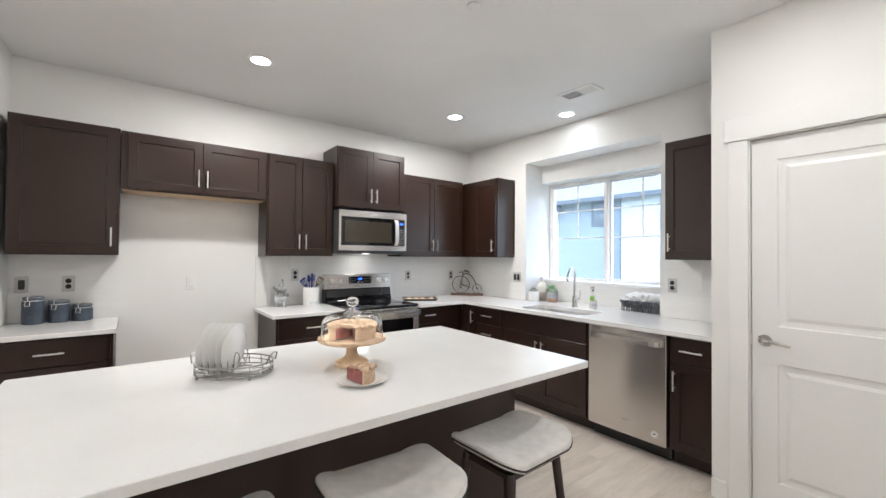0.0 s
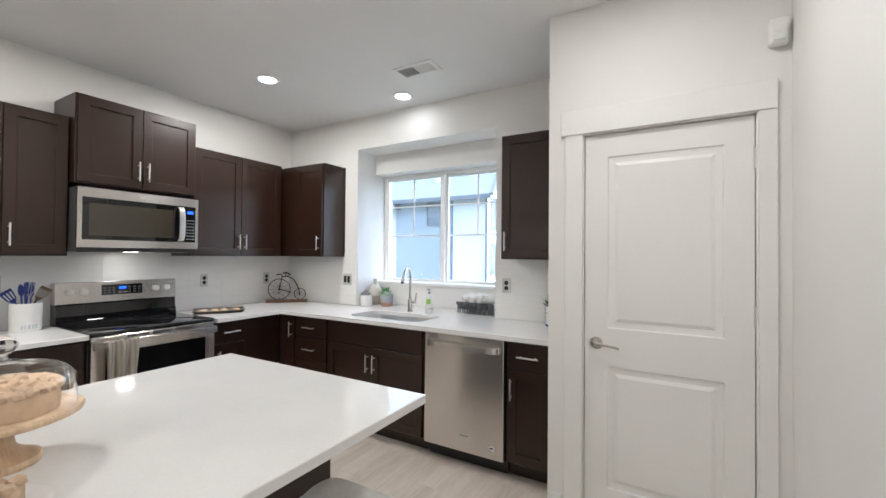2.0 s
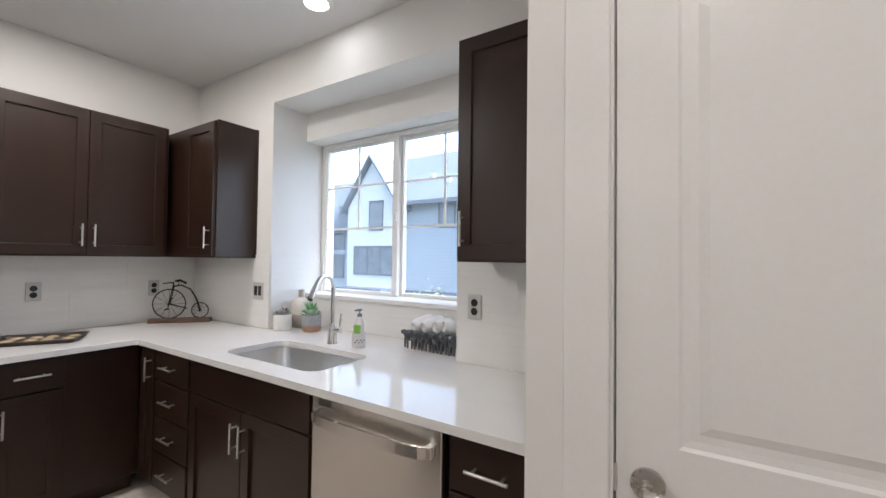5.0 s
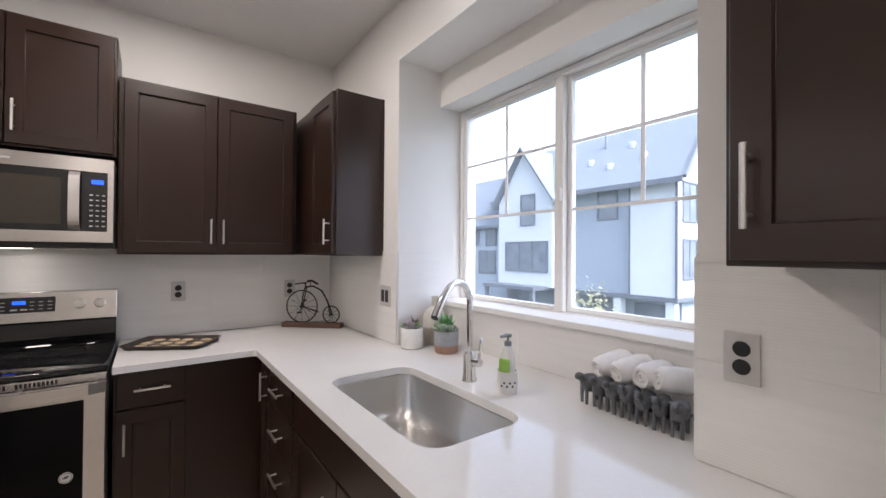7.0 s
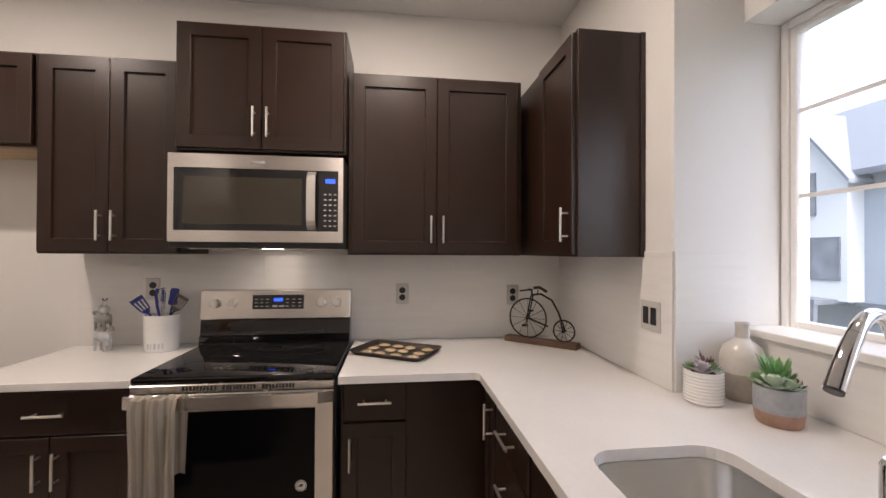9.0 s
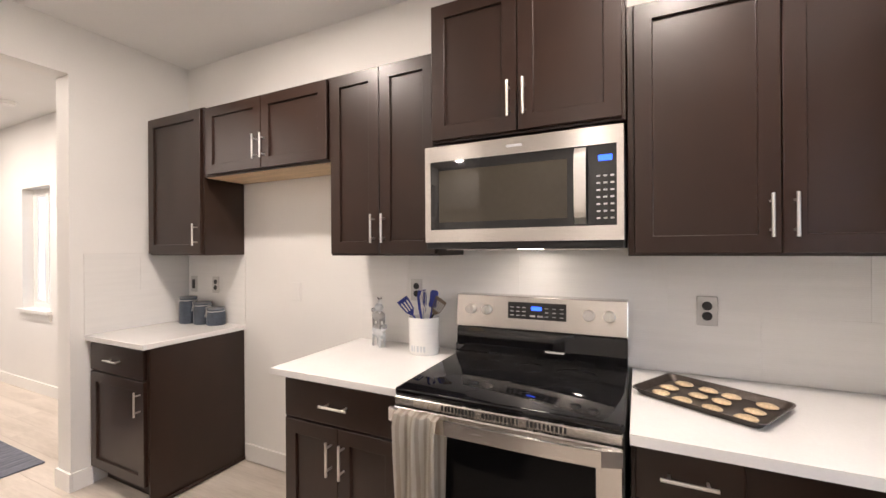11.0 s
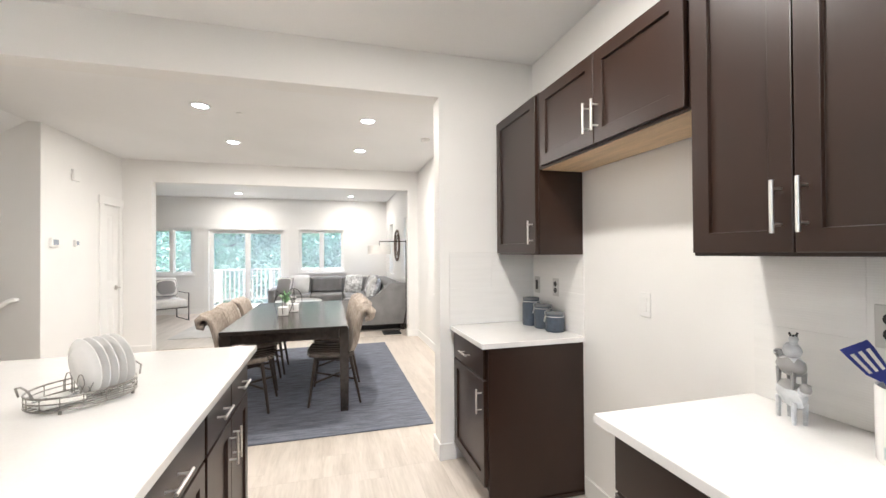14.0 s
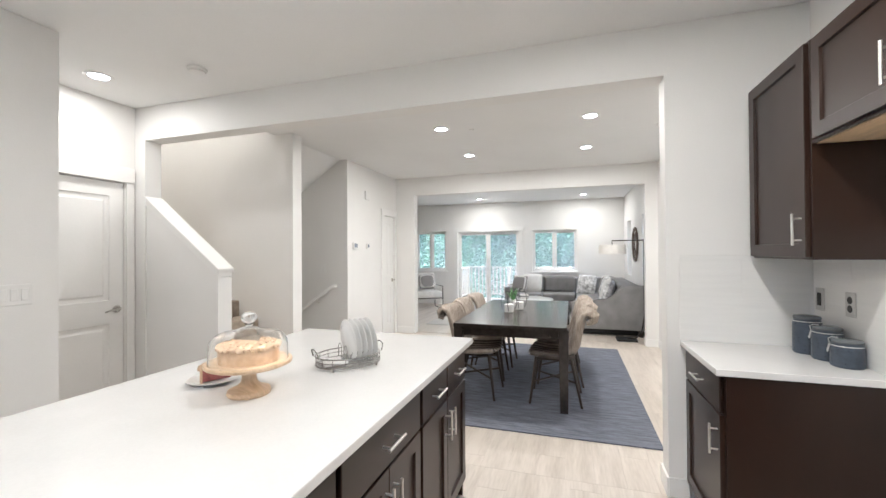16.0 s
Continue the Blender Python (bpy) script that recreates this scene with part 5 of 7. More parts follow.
    part("head", bm, {"whisk": NICKEL, "strainer": TAUPE, "tongs": BLUE}.get(head, BLUE), u, smooth=head not in ("turner", "strainer", "spatula"), m=Matrix.Translation(b) @ q)

# stacked animal ornament
FIGW = mat("white_glaze", (0.60, 0.61, 0.62), 0.35, var=0.2, scale=14, fine=40, tint=(0.34, 0.35, 0.37))
FIG = mat("grey_glaze", (0.20, 0.195, 0.19), 0.35, var=0.35, scale=14, fine=40, tint=(0.30, 0.295, 0.29))


def beast(bm, x, y, z, L, H, head=1, seed=1.0, wool=0.12):
    blob(bm, x, y, z + H * 0.62, L * 0.5, L * 0.26, H * 0.3, seed, wool)
    blob(bm, x + head * L * 0.52, y, z + H * 0.86, L * 0.17, L * 0.11, H * 0.13, seed + 1, 0.05)
    tube(bm, [(x + head * L * 0.36, y, z + H * 0.7), (x + head * L * 0.48, y, z + H * 0.85)], L * 0.11, 8)
    for s in (-1, 1):
        tube(bm, [(x + head * L * 0.46, y + s * L * 0.08, z + H * 0.94), (x + head * L * 0.42, y + s * L * 0.17, z + H * 0.9)], L * 0.035, 6)
        for e in (-1, 1):
            tube(bm, [(x + e * L * 0.3, y + s * L * 0.13, z + H * 0.5), (x + e * L * 0.3, y + s * L * 0.13, z)], L * 0.07, 7, taper=L * 0.05)


bm = bmesh.new()
beast(bm, 0, 0, 0, 0.11, 0.125, 1, 2.0, 0.25)
beast(bm, 0, 0, 0.097, 0.105, 0.1, -1, 4.0, 0.1)
blob(bm, 0.005, 0, 0.203, 0.026, 0.022, 0.025, 5, 0.05)
blob(bm, 0.012, 0, 0.237, 0.012, 0.012, 0.013, 6, 0.05)
tube(bm, [(0.01, 0, 0.21), (0.012, 0, 0.235)], 0.01, 8)
for s in (-1, 1):
    tube(bm, [(0.012, s * 0.006, 0.245), (0.012, s * 0.011, 0.256)], 0.003, 6)
fg = tagged(part("animal_ornament", bm, FIGW, smooth=True), "grey and white glazed ornament of three stacked farm animals", "ornament")
fg.matrix_world = pose(1.255, 3.975, 0.904, 0, 0, -25)
fg.data.materials.append(FIG)
fg.data.materials.append(BLACK)
for f in fg.data.polygons:
    z = f.center.z
    f.material_index = 2 if z < 0.011 or z > 0.246 else (1 if 0.1 < z < 0.18 else 0)

# baking tray with cookies
ty = thing("baking_tray", pose(2.684, 3.79, 0.9045, 0, 0, -30), "dark baking tray lying on the worktop", "tray")
bm = bmesh.new()
loops = []
for g, z in ((0.002, 0.02), (0.0, 0.022), (-0.004, 0.022), (-0.004, 0.019), (0.0, 0.019), (0.014, 0.0), (0.02, 0.0)):
    loops.append([bm.verts.new((x, y, z)) for x, y in rounded(-0.19 + g, -0.132 + g, 0.19 - g, 0.132 - g, 0.025, 4)])
loops2 = [[bm.verts.new((v.co.x * 0.975, v.co.y * 0.97, 0.003)) for v in loops[-1]]]
for a, b in zip(loops, loops[1:]):
    for i in range(len(a)):
        bm.faces.new((a[i], a[(i + 1) % len(a)], b[(i + 1) % len(a)], b[i]))
bm.faces.new(loops[-1])
bm.faces.new(loops2[0])
part("pan", bm, mat("dark_steel_pan", (0.085, 0.07, 0.06), 0.35, 0.6, var=0.25), ty, smooth=True)
COOKIE = mat("cookie_dough", (0.60, 0.47, 0.30), 0.8, var=0.2, scale=30, fine=140, bump=0.5)
for k in range(12):
    i, j = k % 4, k // 4
    c = thing("cookie", pose(2.684, 3.79, 0.9045, 0, 0, -30) @ pose(-0.125 + 0.083 * i + random.uniform(-0.012, 0.012), -0.075 + 0.075 * j + random.uniform(-0.01, 0.01), 0.0035), "round pale golden cookie on the baking tray", "cookie", "cookies on the tray")
    bm = bmesh.new()
    blob(bm, 0, 0, 0.005, 0.03, 0.026, 0.0065, k, 0.2)
    part("biscuit", bm, COOKIE, c, smooth=True)

# penny-farthing ornament
bk = thing("bicycle_ornament", pose(3.455, 3.885, 0.904, 0, 0, -42), "dark wire penny-farthing ornament on a wooden base", "ornament")
part("base", bx(-0.2, -0.032, 0.0, 0.2, 0.032, 0.03, bev=0.002), mat("dark_base_wood", (0.10, 0.055, 0.035), 0.5, var=0.25, stretch=(1, 8, 8)), bk, "dark wooden base")


def wheel(cx, cz, r, spokes):
    bm = bmesh.new()
    tube(bm, [(cx + r * math.cos(a), 0, cz + r * math.sin(a)) for a in (2 * math.pi * i / 36 for i in range(36))], 0.004, 8, closed=True)
    w = part("wheel", bm, DARKMETAL, bk, smooth=True)
    for k in range(spokes):
        a = 2 * math.pi * k / spokes
        part("spoke", tube(bmesh.new(), [(cx, 0, cz), (cx + r * math.cos(a), 0, cz + r * math.sin(a))], 0.0012, 5), DARKMETAL, w)
    part("hub", tube(bmesh.new(), [(cx, -0.02, cz), (cx, 0.02, cz)], 0.007, 10), DARKMETAL, w)


wheel(-0.075, 0.135, 0.105, 12)
wheel(0.125, 0.085, 0.055, 10)
bm = bmesh.new()
for s in (-0.014, 0.014):
    tube(bm, [(-0.075, s, 0.135), (-0.05, s, 0.26)], 0.004, 6)
    tube(bm, [(0.125, s, 0.085), (0.112, s, 0.13)], 0.004, 6)
tube(bm, [(-0.05, 0, 0.262), (0.0, 0, 0.27), (0.06, 0, 0.24), (0.095, 0, 0.18), (0.115, 0, 0.125)], 0.0055, 8)
tube(bm, [(-0.075, 0, 0.135), (-0.01, 0, 0.115), (0.04, 0, 0.1)], 0.005, 6)
tube(bm, [(-0.05, 0, 0.25), (-0.052, 0, 0.285)], 0.005, 6)
part("frame", bm, DARKMETAL, bk, smooth=True)
bm = bmesh.new()
tube(bm, [(-0.1, -0.05, 0.285), (-0.06, -0.03, 0.29), (-0.05, 0, 0.287), (-0.06, 0.03, 0.29), (-0.1, 0.05, 0.285)], 0.004, 7)
part("handlebar", bm, DARKMETAL, bk, smooth=True)
bm = bmesh.new()
tube(bm, [(-0.02, 0, 0.27), (-0.015, 0, 0.295)], 0.003, 6)
tube(bm, [(-0.04, 0, 0.3), (-0.01, 0, 0.305), (0.02, 0, 0.29), (0.032, 0, 0.283)], 0.008, 8)
part("saddle", bm, DARKMETAL, bk, smooth=True)
bm = bmesh.new()
tube(bm, [(-0.075, -0.03, 0.1), (-0.075, -0.014, 0.115), (-0.075, 0.014, 0.155), (-0.075, 0.03, 0.17)], 0.003, 6)
for y, z in ((-0.04, 0.1), (0.04, 0.17)):
    box(bm, -0.088, y - 0.01, z - 0.004, -0.062, y + 0.01, z + 0.004)
part("pedals", bm, DARKMETAL, bk)


# pots with succulents
def leaf(bm, base, d, L, w, curl=0.25):
    """A thick pointed leaf from base along d."""
    d = Vector(d).normalized()
    side = d.cross(Vector((0, 0, 1)))
    side = side.normalized() if side.length > 1e-3 else Vector((1, 0, 0))
    up = side.cross(d).normalized()
    ringsl = []
    for s, k, t in ((0, 0.35, 0.3), (0.3, 0.85, 0.45), (0.6, 1.0, 0.45), (0.85, 0.55, 0.25)):
        c = Vector(base) + d * L * s + up * (curl * L * s * s)
        ringsl.append([bm.verts.new(c + side * w * k), bm.verts.new(c + up * w * t * 0.7), bm.verts.new(c - side * w * k), bm.verts.new(c - up * w * t * 0.8)])
    tip = bm.verts.new(Vector(base) + d * L + up * curl * L)
    for a, b in zip(ringsl, ringsl[1:]):
        for i in range(4):
            bm.faces.new((a[i], a[(i + 1) % 4], b[(i + 1) % 4], b[i]))
    for i in range(4):
        bm.faces.new((ringsl[-1][i], ringsl[-1][(i + 1) % 4], tip))


def rosette(bm, x, y, z, r, n, layers, rng, steep=0.5):
    for k in range(layers):
        for i in range(n):
            a = 2 * math.pi * (i + 0.5 * (k % 2)) / n + rng.uniform(-0.15, 0.15)
            e = steep * (0.4 + k)
            leaf(bm, (x, y, z + 0.004 * k), (math.cos(a), math.sin(a), e), r * (1 - 0.18 * k), r * 0.2, 0.2)


GREENS = [mat("succulent_green", (0.16, 0.27, 0.12), 0.45, var=0.35, scale=25, tint=(0.24, 0.34, 0.18)), mat("succulent_mauve", (0.34, 0.29, 0.33), 0.5, var=0.3, scale=25, tint=(0.36, 0.34, 0.32)),
          mat("succulent_dark", (0.035, 0.07, 0.03), 0.45, var=0.35, scale=25, tint=(0.08, 0.05, 0.05)), mat("succulent_bright", (0.13, 0.30, 0.10), 0.4, var=0.3, scale=25, tint=(0.2, 0.36, 0.16)), mat("succulent_purple", (0.10, 0.045, 0.055), 0.45, var=0.3, scale=25), mat("succulent_pale", (0.42, 0.50, 0.38), 0.5, var=0.15, scale=25, tint=(0.34, 0.44, 0.36))]
SOIL = mat("dark_soil", (0.03, 0.022, 0.016), 0.95, fine=80, bump=0.8)


def pot_plant(m, prof, pot_mats, plants, label):
    o = thing("potted_succulent", m, label, "plant")
    for k, (pr, mt, lb) in enumerate(zip(prof, pot_mats, ("", "coloured base of the pot"))):
        bm = bmesh.new()
        lathe(bm, pr, seg=36)
        part("pot" if k == 0 else "pot_base", bm, mt, o, lb if k else "", smooth=True)
    zt = max(z for r, z in prof[0])
    rt = max(r for r, z in prof[0]) * 0.9
    bm = bmesh.new()
    lathe(bm, [(0, zt - 0.008), (rt, zt - 0.01)], seg=24)
    part("soil", bm, SOIL, o)
    rng = random.Random(len(label))
    for kind, x, y, r, n, layers, mt in plants:
        bm = bmesh.new()
        if kind == "rosette":
            rosette(bm, x, y, zt - 0.003, r * 1.25, n, layers, rng)
        else:
            for i in range(n):
                a = rng.uniform(0, 6.28)
                leaf(bm, (x + rng.uniform(-0.012, 0.012), y + rng.uniform(-0.012, 0.012), zt - 0.01 + rng.uniform(0, 0.3) * r), (math.cos(a), math.sin(a), rng.uniform(0.5, 2.5)), r * rng.uniform(0.6, 1.0), r * 0.09, 0.1)
        part("succulent", bm, GREENS[mt], o, smooth=True)
    return o


RIB = [(0, 0), (0.052, 0), (0.056, 0.004)]
for k in range(9):
    RIB += [(0.060, 0.008 + k * 0.0105), (0.0575, 0.013 + k * 0.0105)]
RIB += [(0.059, 0.104), (0.056, 0.106), (0.053, 0.1), (0, 0.09)]
pot_plant(pose(3.69, 3.025, 0.904), [RIB], [CERAMIC], [("rosette", -0.02, -0.02, 0.036, 8, 4, 1), ("rosette", 0.022, -0.01, 0.03, 8, 4, 0), ("rosette", 0.0, 0.026, 0.032, 8, 3, 1), ("spike", 0.03, 0.02, 0.06, 16, 1, 4), ("rosette", -0.03, 0.02, 0.025, 7, 3, 0)], "mixed succulents in a ribbed white ceramic pot")
GREYPOT = mat("grey_pot", (0.36, 0.38, 0.40), 0.6, var=0.1, scale=14)
TERRA = mat("terracotta", (0.42, 0.26, 0.19), 0.75, var=0.12, scale=14)
pot_plant(pose(3.78, 2.845, 0.904), [[(0.0605, 0.04), (0.062, 0.108), (0.059, 0.11), (0.056, 0.106), (0, 0.1)], [(0, 0), (0.05, 0), (0.056, 0.006), (0.0605, 0.04)]], [GREYPOT, TERRA],
          [("rosette", -0.03, -0.012, 0.042, 9, 5, 5), ("rosette", 0.0, -0.036, 0.034, 8, 5, 5), ("rosette", 0.032, -0.018, 0.026, 9, 4, 4), ("spike", 0.012, 0.018, 0.085, 34, 1, 3), ("rosette", -0.03, 0.028, 0.036, 9, 4, 0)], "green succulents in a grey and terracotta pot")
pot_plant(pose(3.545, 1.155, 0.904), [[(0.0665, 0.016), (0.069, 0.14), (0.066, 0.143), (0.063, 0.138), (0, 0.13)], [(0, 0), (0.062, 0), (0.066, 0.004), (0.0665, 0.016)]],
          [CERAMIC, mat("blue_glaze", (0.03, 0.05, 0.25), 0.2)], [("spike", 0.005, 0.0, 0.10, 60, 1, 0), ("spike", 0.02, -0.025, 0.085, 50, 1, 3), ("spike", -0.01, 0.03, 0.08, 40, 1, 5), ("rosette", -0.03, 0.02, 0.05, 10, 5, 4), ("rosette", -0.025, -0.035, 0.045, 9, 4, 4), ("rosette", 0.03, -0.04, 0.05, 10, 4, 2)], "spiky succulents in a white patterned pot")
pat = [o for o in scene.collection.objects if o.name.startswith("potted_succulent")][-1]
INK = mat("pot_ink", (0.25, 0.28, 0.33), 0.4)
for row in range(4):
    for k in range(10):
        a = 2 * math.pi * (k + 0.5 * (row % 2)) / 10
        bm = bmesh.new()
        for c in range(5):
            g = 2 * math.pi * c / 5
            tube(bm, [(0.004 * math.cos(g), 0, 0.004 * math.sin(g)), (0.010 * math.cos(g), 0, 0.010 * math.sin(g))], 0.0016, 4)
        part("motif", bm, INK, pat, m=pose(0, 0, 0.038 + 0.027 * row, 0, 0, math.degrees(a) + 90) @ pose(0, -0.0683 - 0.0004 * row, 0))
vs = thing("bottle_vase", pose(3.852, 3.045, 0.904), "cream and taupe ceramic bottle vase", "vase")
bm = bmesh.new()
lathe(bm, [(0, 0), (0.06, 0), (0.065, 0.01), (0.066, 0.09)], seg=36)
part("lower_body", bm, mat("taupe_glaze", (0.42, 0.37, 0.31), 0.35, var=0.1), vs, smooth=True)
bm = bmesh.new()
lathe(bm, [(0.066, 0.09), (0.066, 0.14), (0.055, 0.175), (0.03, 0.195), (0.021, 0.205), (0.02, 0.25), (0.023, 0.256), (0.018, 0.256), (0.016, 0.2)], seg=36)
part("upper_body", bm, mat("cream_glaze", (0.62, 0.59, 0.54), 0.3, var=0.06), vs, "cream glazed shoulder and neck", smooth=True)

# sheep basket with rolled cloths
sb = thing("sheep_basket", pose(3.812, 1.881, 0.904, 0, 0, -94), "grey metal basket shaped as a row of sheep", "basket")
GREYM = mat("aged_grey_metal", (0.075, 0.08, 0.088), 0.5, 0.3, var=0.4, scale=30, fine=90, bump=0.3, tint=(0.19, 0.195, 0.205))
part("tray", bx(-0.14, -0.045, 0.03, 0.14, 0.045, 0.036, bev=0.002), GREYM, sb)
for k in range(7):
    bm = bmesh.new()
    beast(bm, 0, 0, 0, 0.095, 0.105, 1 if k % 2 == 0 else 1, k * 2.3, 0.25)
    part("sheep", bm, GREYM, sb, smooth=True, m=pose(-0.13 + 0.044 * k, 0.0, 0, 0, 0, -90 + (k - 3) * 5) @ pose(0.045, 0, 0))
LINEN = mat("white_towel", (0.84, 0.83, 0.82), 0.98, var=0.03, scale=30, fine=260, bump=0.8)
for k in range(4):
    t = thing("rolled_cloth", pose(3.812, 1.881, 0.904, 0, 0, -94) @ pose(-0.108 + 0.072 * k, 0.02, 0.128, 16 + 5 * (k % 2), 30 + 25 * k, -8 + 9 * (k % 3)), "rolled white cloth in the sheep basket", "cloth", "rolled cloths")
    bm = bmesh.new()
    g = []
    for q in range(9):
        y = -0.066 + 0.0165 * q
        k2 = 0.039 * (1 - 0.25 * abs(y / 0.066) ** 5)
        g.append([bm.verts.new((k2 * (1 + 0.06 * math.sin(3 * a + 5 * y * 30 + k)) * math.cos(a), y, k2 * 0.9 * (1 + 0.05 * math.sin(2 * a + k * 2)) * math.sin(a))) for a in (2 * math.pi * i / 20 for i in range(20))])
    for a, b in zip(g, g[1:]):
        for i in range(20):
            bm.faces.new((a[i], a[(i + 1) % 20], b[(i + 1) % 20], b[i]))
    for ring, yy in ((g[0], 1), (g[-1], -1)):
        for f, d in ((0.72, 0.0), (0.6, 0.009), (0.35, 0.002), (0.2, 0.008)):
            nxt = [bm.verts.new((v.co.x * f / 1.0, -yy * 0.066 + yy * d, v.co.z * f)) for v in (g[0] if yy > 0 else g[-1])]
            for i in range(20):
                bm.faces.new((ring[i], ring[(i + 1) % 20], nxt[(i + 1) % 20], nxt[i]))
            ring = nxt
        bm.faces.new(ring)
    part("roll", bm, LINEN, t, smooth=True)

# ---- bar stools ----
SEAT = mat("pale_grey_fabric", (0.77, 0.75, 0.715), 0.9, var=0.06, scale=25, fine=320, bump=0.5)
LEGW = mat("dark_stained_leg", (0.035, 0.024, 0.019), 0.4, var=0.25, stretch=(5, 5, 1))


def stool(m):
    o = thing("bar_stool", m, "backless saddle stool with pale grey seat and dark legs", "stool", "stools at the island")
    bm = bmesh.new()
    out = rounded(-0.215, -0.18, 0.215, 0.18, 0.085, 6)
    loops = []
    for g, dz in ((0.012, -0.032), (0.0, -0.02), (0.0, -0.006), (0.006, 0.004), (0.03, 0.010), (0.07, 0.012), (0.12, 0.012)):
        lp = []
        for x, y in out:
            kx, ky = (0.215 - g) / 0.215, (0.18 - g) / 0.18
            xx, yy = x * kx, y * ky
            lp.append(bm.verts.new((xx, yy, 0.632 + dz + 0.055 * (xx / 0.215) ** 2)))
        loops.append(lp)
    for a, b in zip(loops, loops[1:]):
        for i in range(len(a)):
            bm.faces.new((a[i], a[(i + 1) % len(a)], b[(i + 1) % len(a)], b[i]))
    bm.faces.new(loops[0][::-1])
    c = bm.verts.new((0, 0, 0.645))
    for i in range(len(out)):
        bm.faces.new((loops[-1][i], loops[-1][(i + 1) % len(out)], c))
    s = part("seat", bm, SEAT, o, "pale grey upholstered saddle seat", smooth=True)
    part("piping", tube(bmesh.new(), [(x * 0.999, y * 0.999, 0.614 + 0.055 * (x / 0.215) ** 2) for x, y in out], 0.004, 6, closed=True), LEGW, s, "dark piping")
    bm = bmesh.new()
    box(bm, -0.15, -0.125, 0.575, 0.15, 0.125, 0.603, 0.004)
    part("seat_frame", bm, LEGW, o)
    for sx in (-1, 1):
        for sy in (-1, 1):
            part("leg", tube(bmesh.new(), [(sx * 0.14, sy * 0.11, 0.6), (sx * 0.195, sy * 0.165, 0.0)], 0.019, 10, taper=0.013), LEGW, o, smooth=True)
    for sy in (-1, 1):
        part("stretcher", tube(bmesh.new(), [(-0.18, sy * 0.15, 0.17), (0.18, sy * 0.15, 0.17)], 0.009, 8), LEGW, o)
    for sx in (-1, 1):
        part("stretcher", tube(bmesh.new(), [(sx * 0.174, -0.144, 0.235), (sx * 0.174, 0.144, 0.235)], 0.009, 8), LEGW, o)
    return o


s0 = stool(pose(1.40, 1.235, 0, 0, 0, 2))
copy_thing(s0, pose(0.84, 1.24, 0, 0, 0, -3))
copy_thing(s0, pose(0.29, 1.26, 0, 0, 0, 1))


# ---- dining room ----
def weave(name, a, b, scale):
    return stripe(name, a, b, "Y", scale, 0.5)


RUGM = mat("blue_grey_rug", (0.15, 0.16, 0.195), 0.97, var=0.35, scale=4.5, fine=34, bump=0.9, stretch=(8, 1.1, 1), tint=(0.058, 0.064, 0.09))
rug = thing("rug", pose(0, 0, 0), "mottled blue-grey woven rug under the dining table", "rug")
part("weave", bx(-4.20, 1.16, 0.0005, -1.092, 3.49, 0.011, bev=0.004, seg=2), RUGM, rug)
TABLE = mat("black_brown_wood", (0.030, 0.024, 0.021), 0.22, var=0.3, scale=3, fine=30, bump=0.02, stretch=(0.8, 8, 8))
tb = thing("dining_table", pose(-2.465, 2.325, 0.011), "black-brown wooden dining table with a smooth top", "table")
part("tabletop", bx(-0.985, -0.505, 0.728, 0.985, 0.505, 0.758, bev=0.004, seg=2), TABLE, tb)
for s in (-1, 1):
    part("apron", bx(-0.84, s * 0.475 - 0.011, 0.635, 0.85, s * 0.475 + 0.011, 0.727), TABLE, tb)
    part("apron", bx(s * 0.885 - 0.011, -0.43, 0.635, s * 0.885 + 0.011, 0.43, 0.727), TABLE, tb)
    for e in (-1, 1):
        bm = bmesh.new()
        box(bm, s * 0.885 - 0.042, e * 0.475 - 0.042, 0.0, s * 0.885 + 0.042, e * 0.475 + 0.042, 0.727, 0.003)
        for v in bm.verts:
            if v.co.z < 0.1:
                v.co.x += (s * 0.885 - v.co.x) * 0.2
                v.co.y += (e * 0.475 - v.co.y) * 0.2
        part("leg", bm, TABLE, tb)
ROPE = mat("woven_rope", (0.36, 0.31, 0.26), 0.9, var=0.3, scale=12, fine=90, bump=1.0, stretch=(1, 9, 1), tint=(0.20, 0.165, 0.135))
DARKROPE = mat("dark_woven_seat", (0.12, 0.10, 0.085), 0.9, var=0.4, scale=12, fine=90, bump=1.0, stretch=(9, 1, 1))


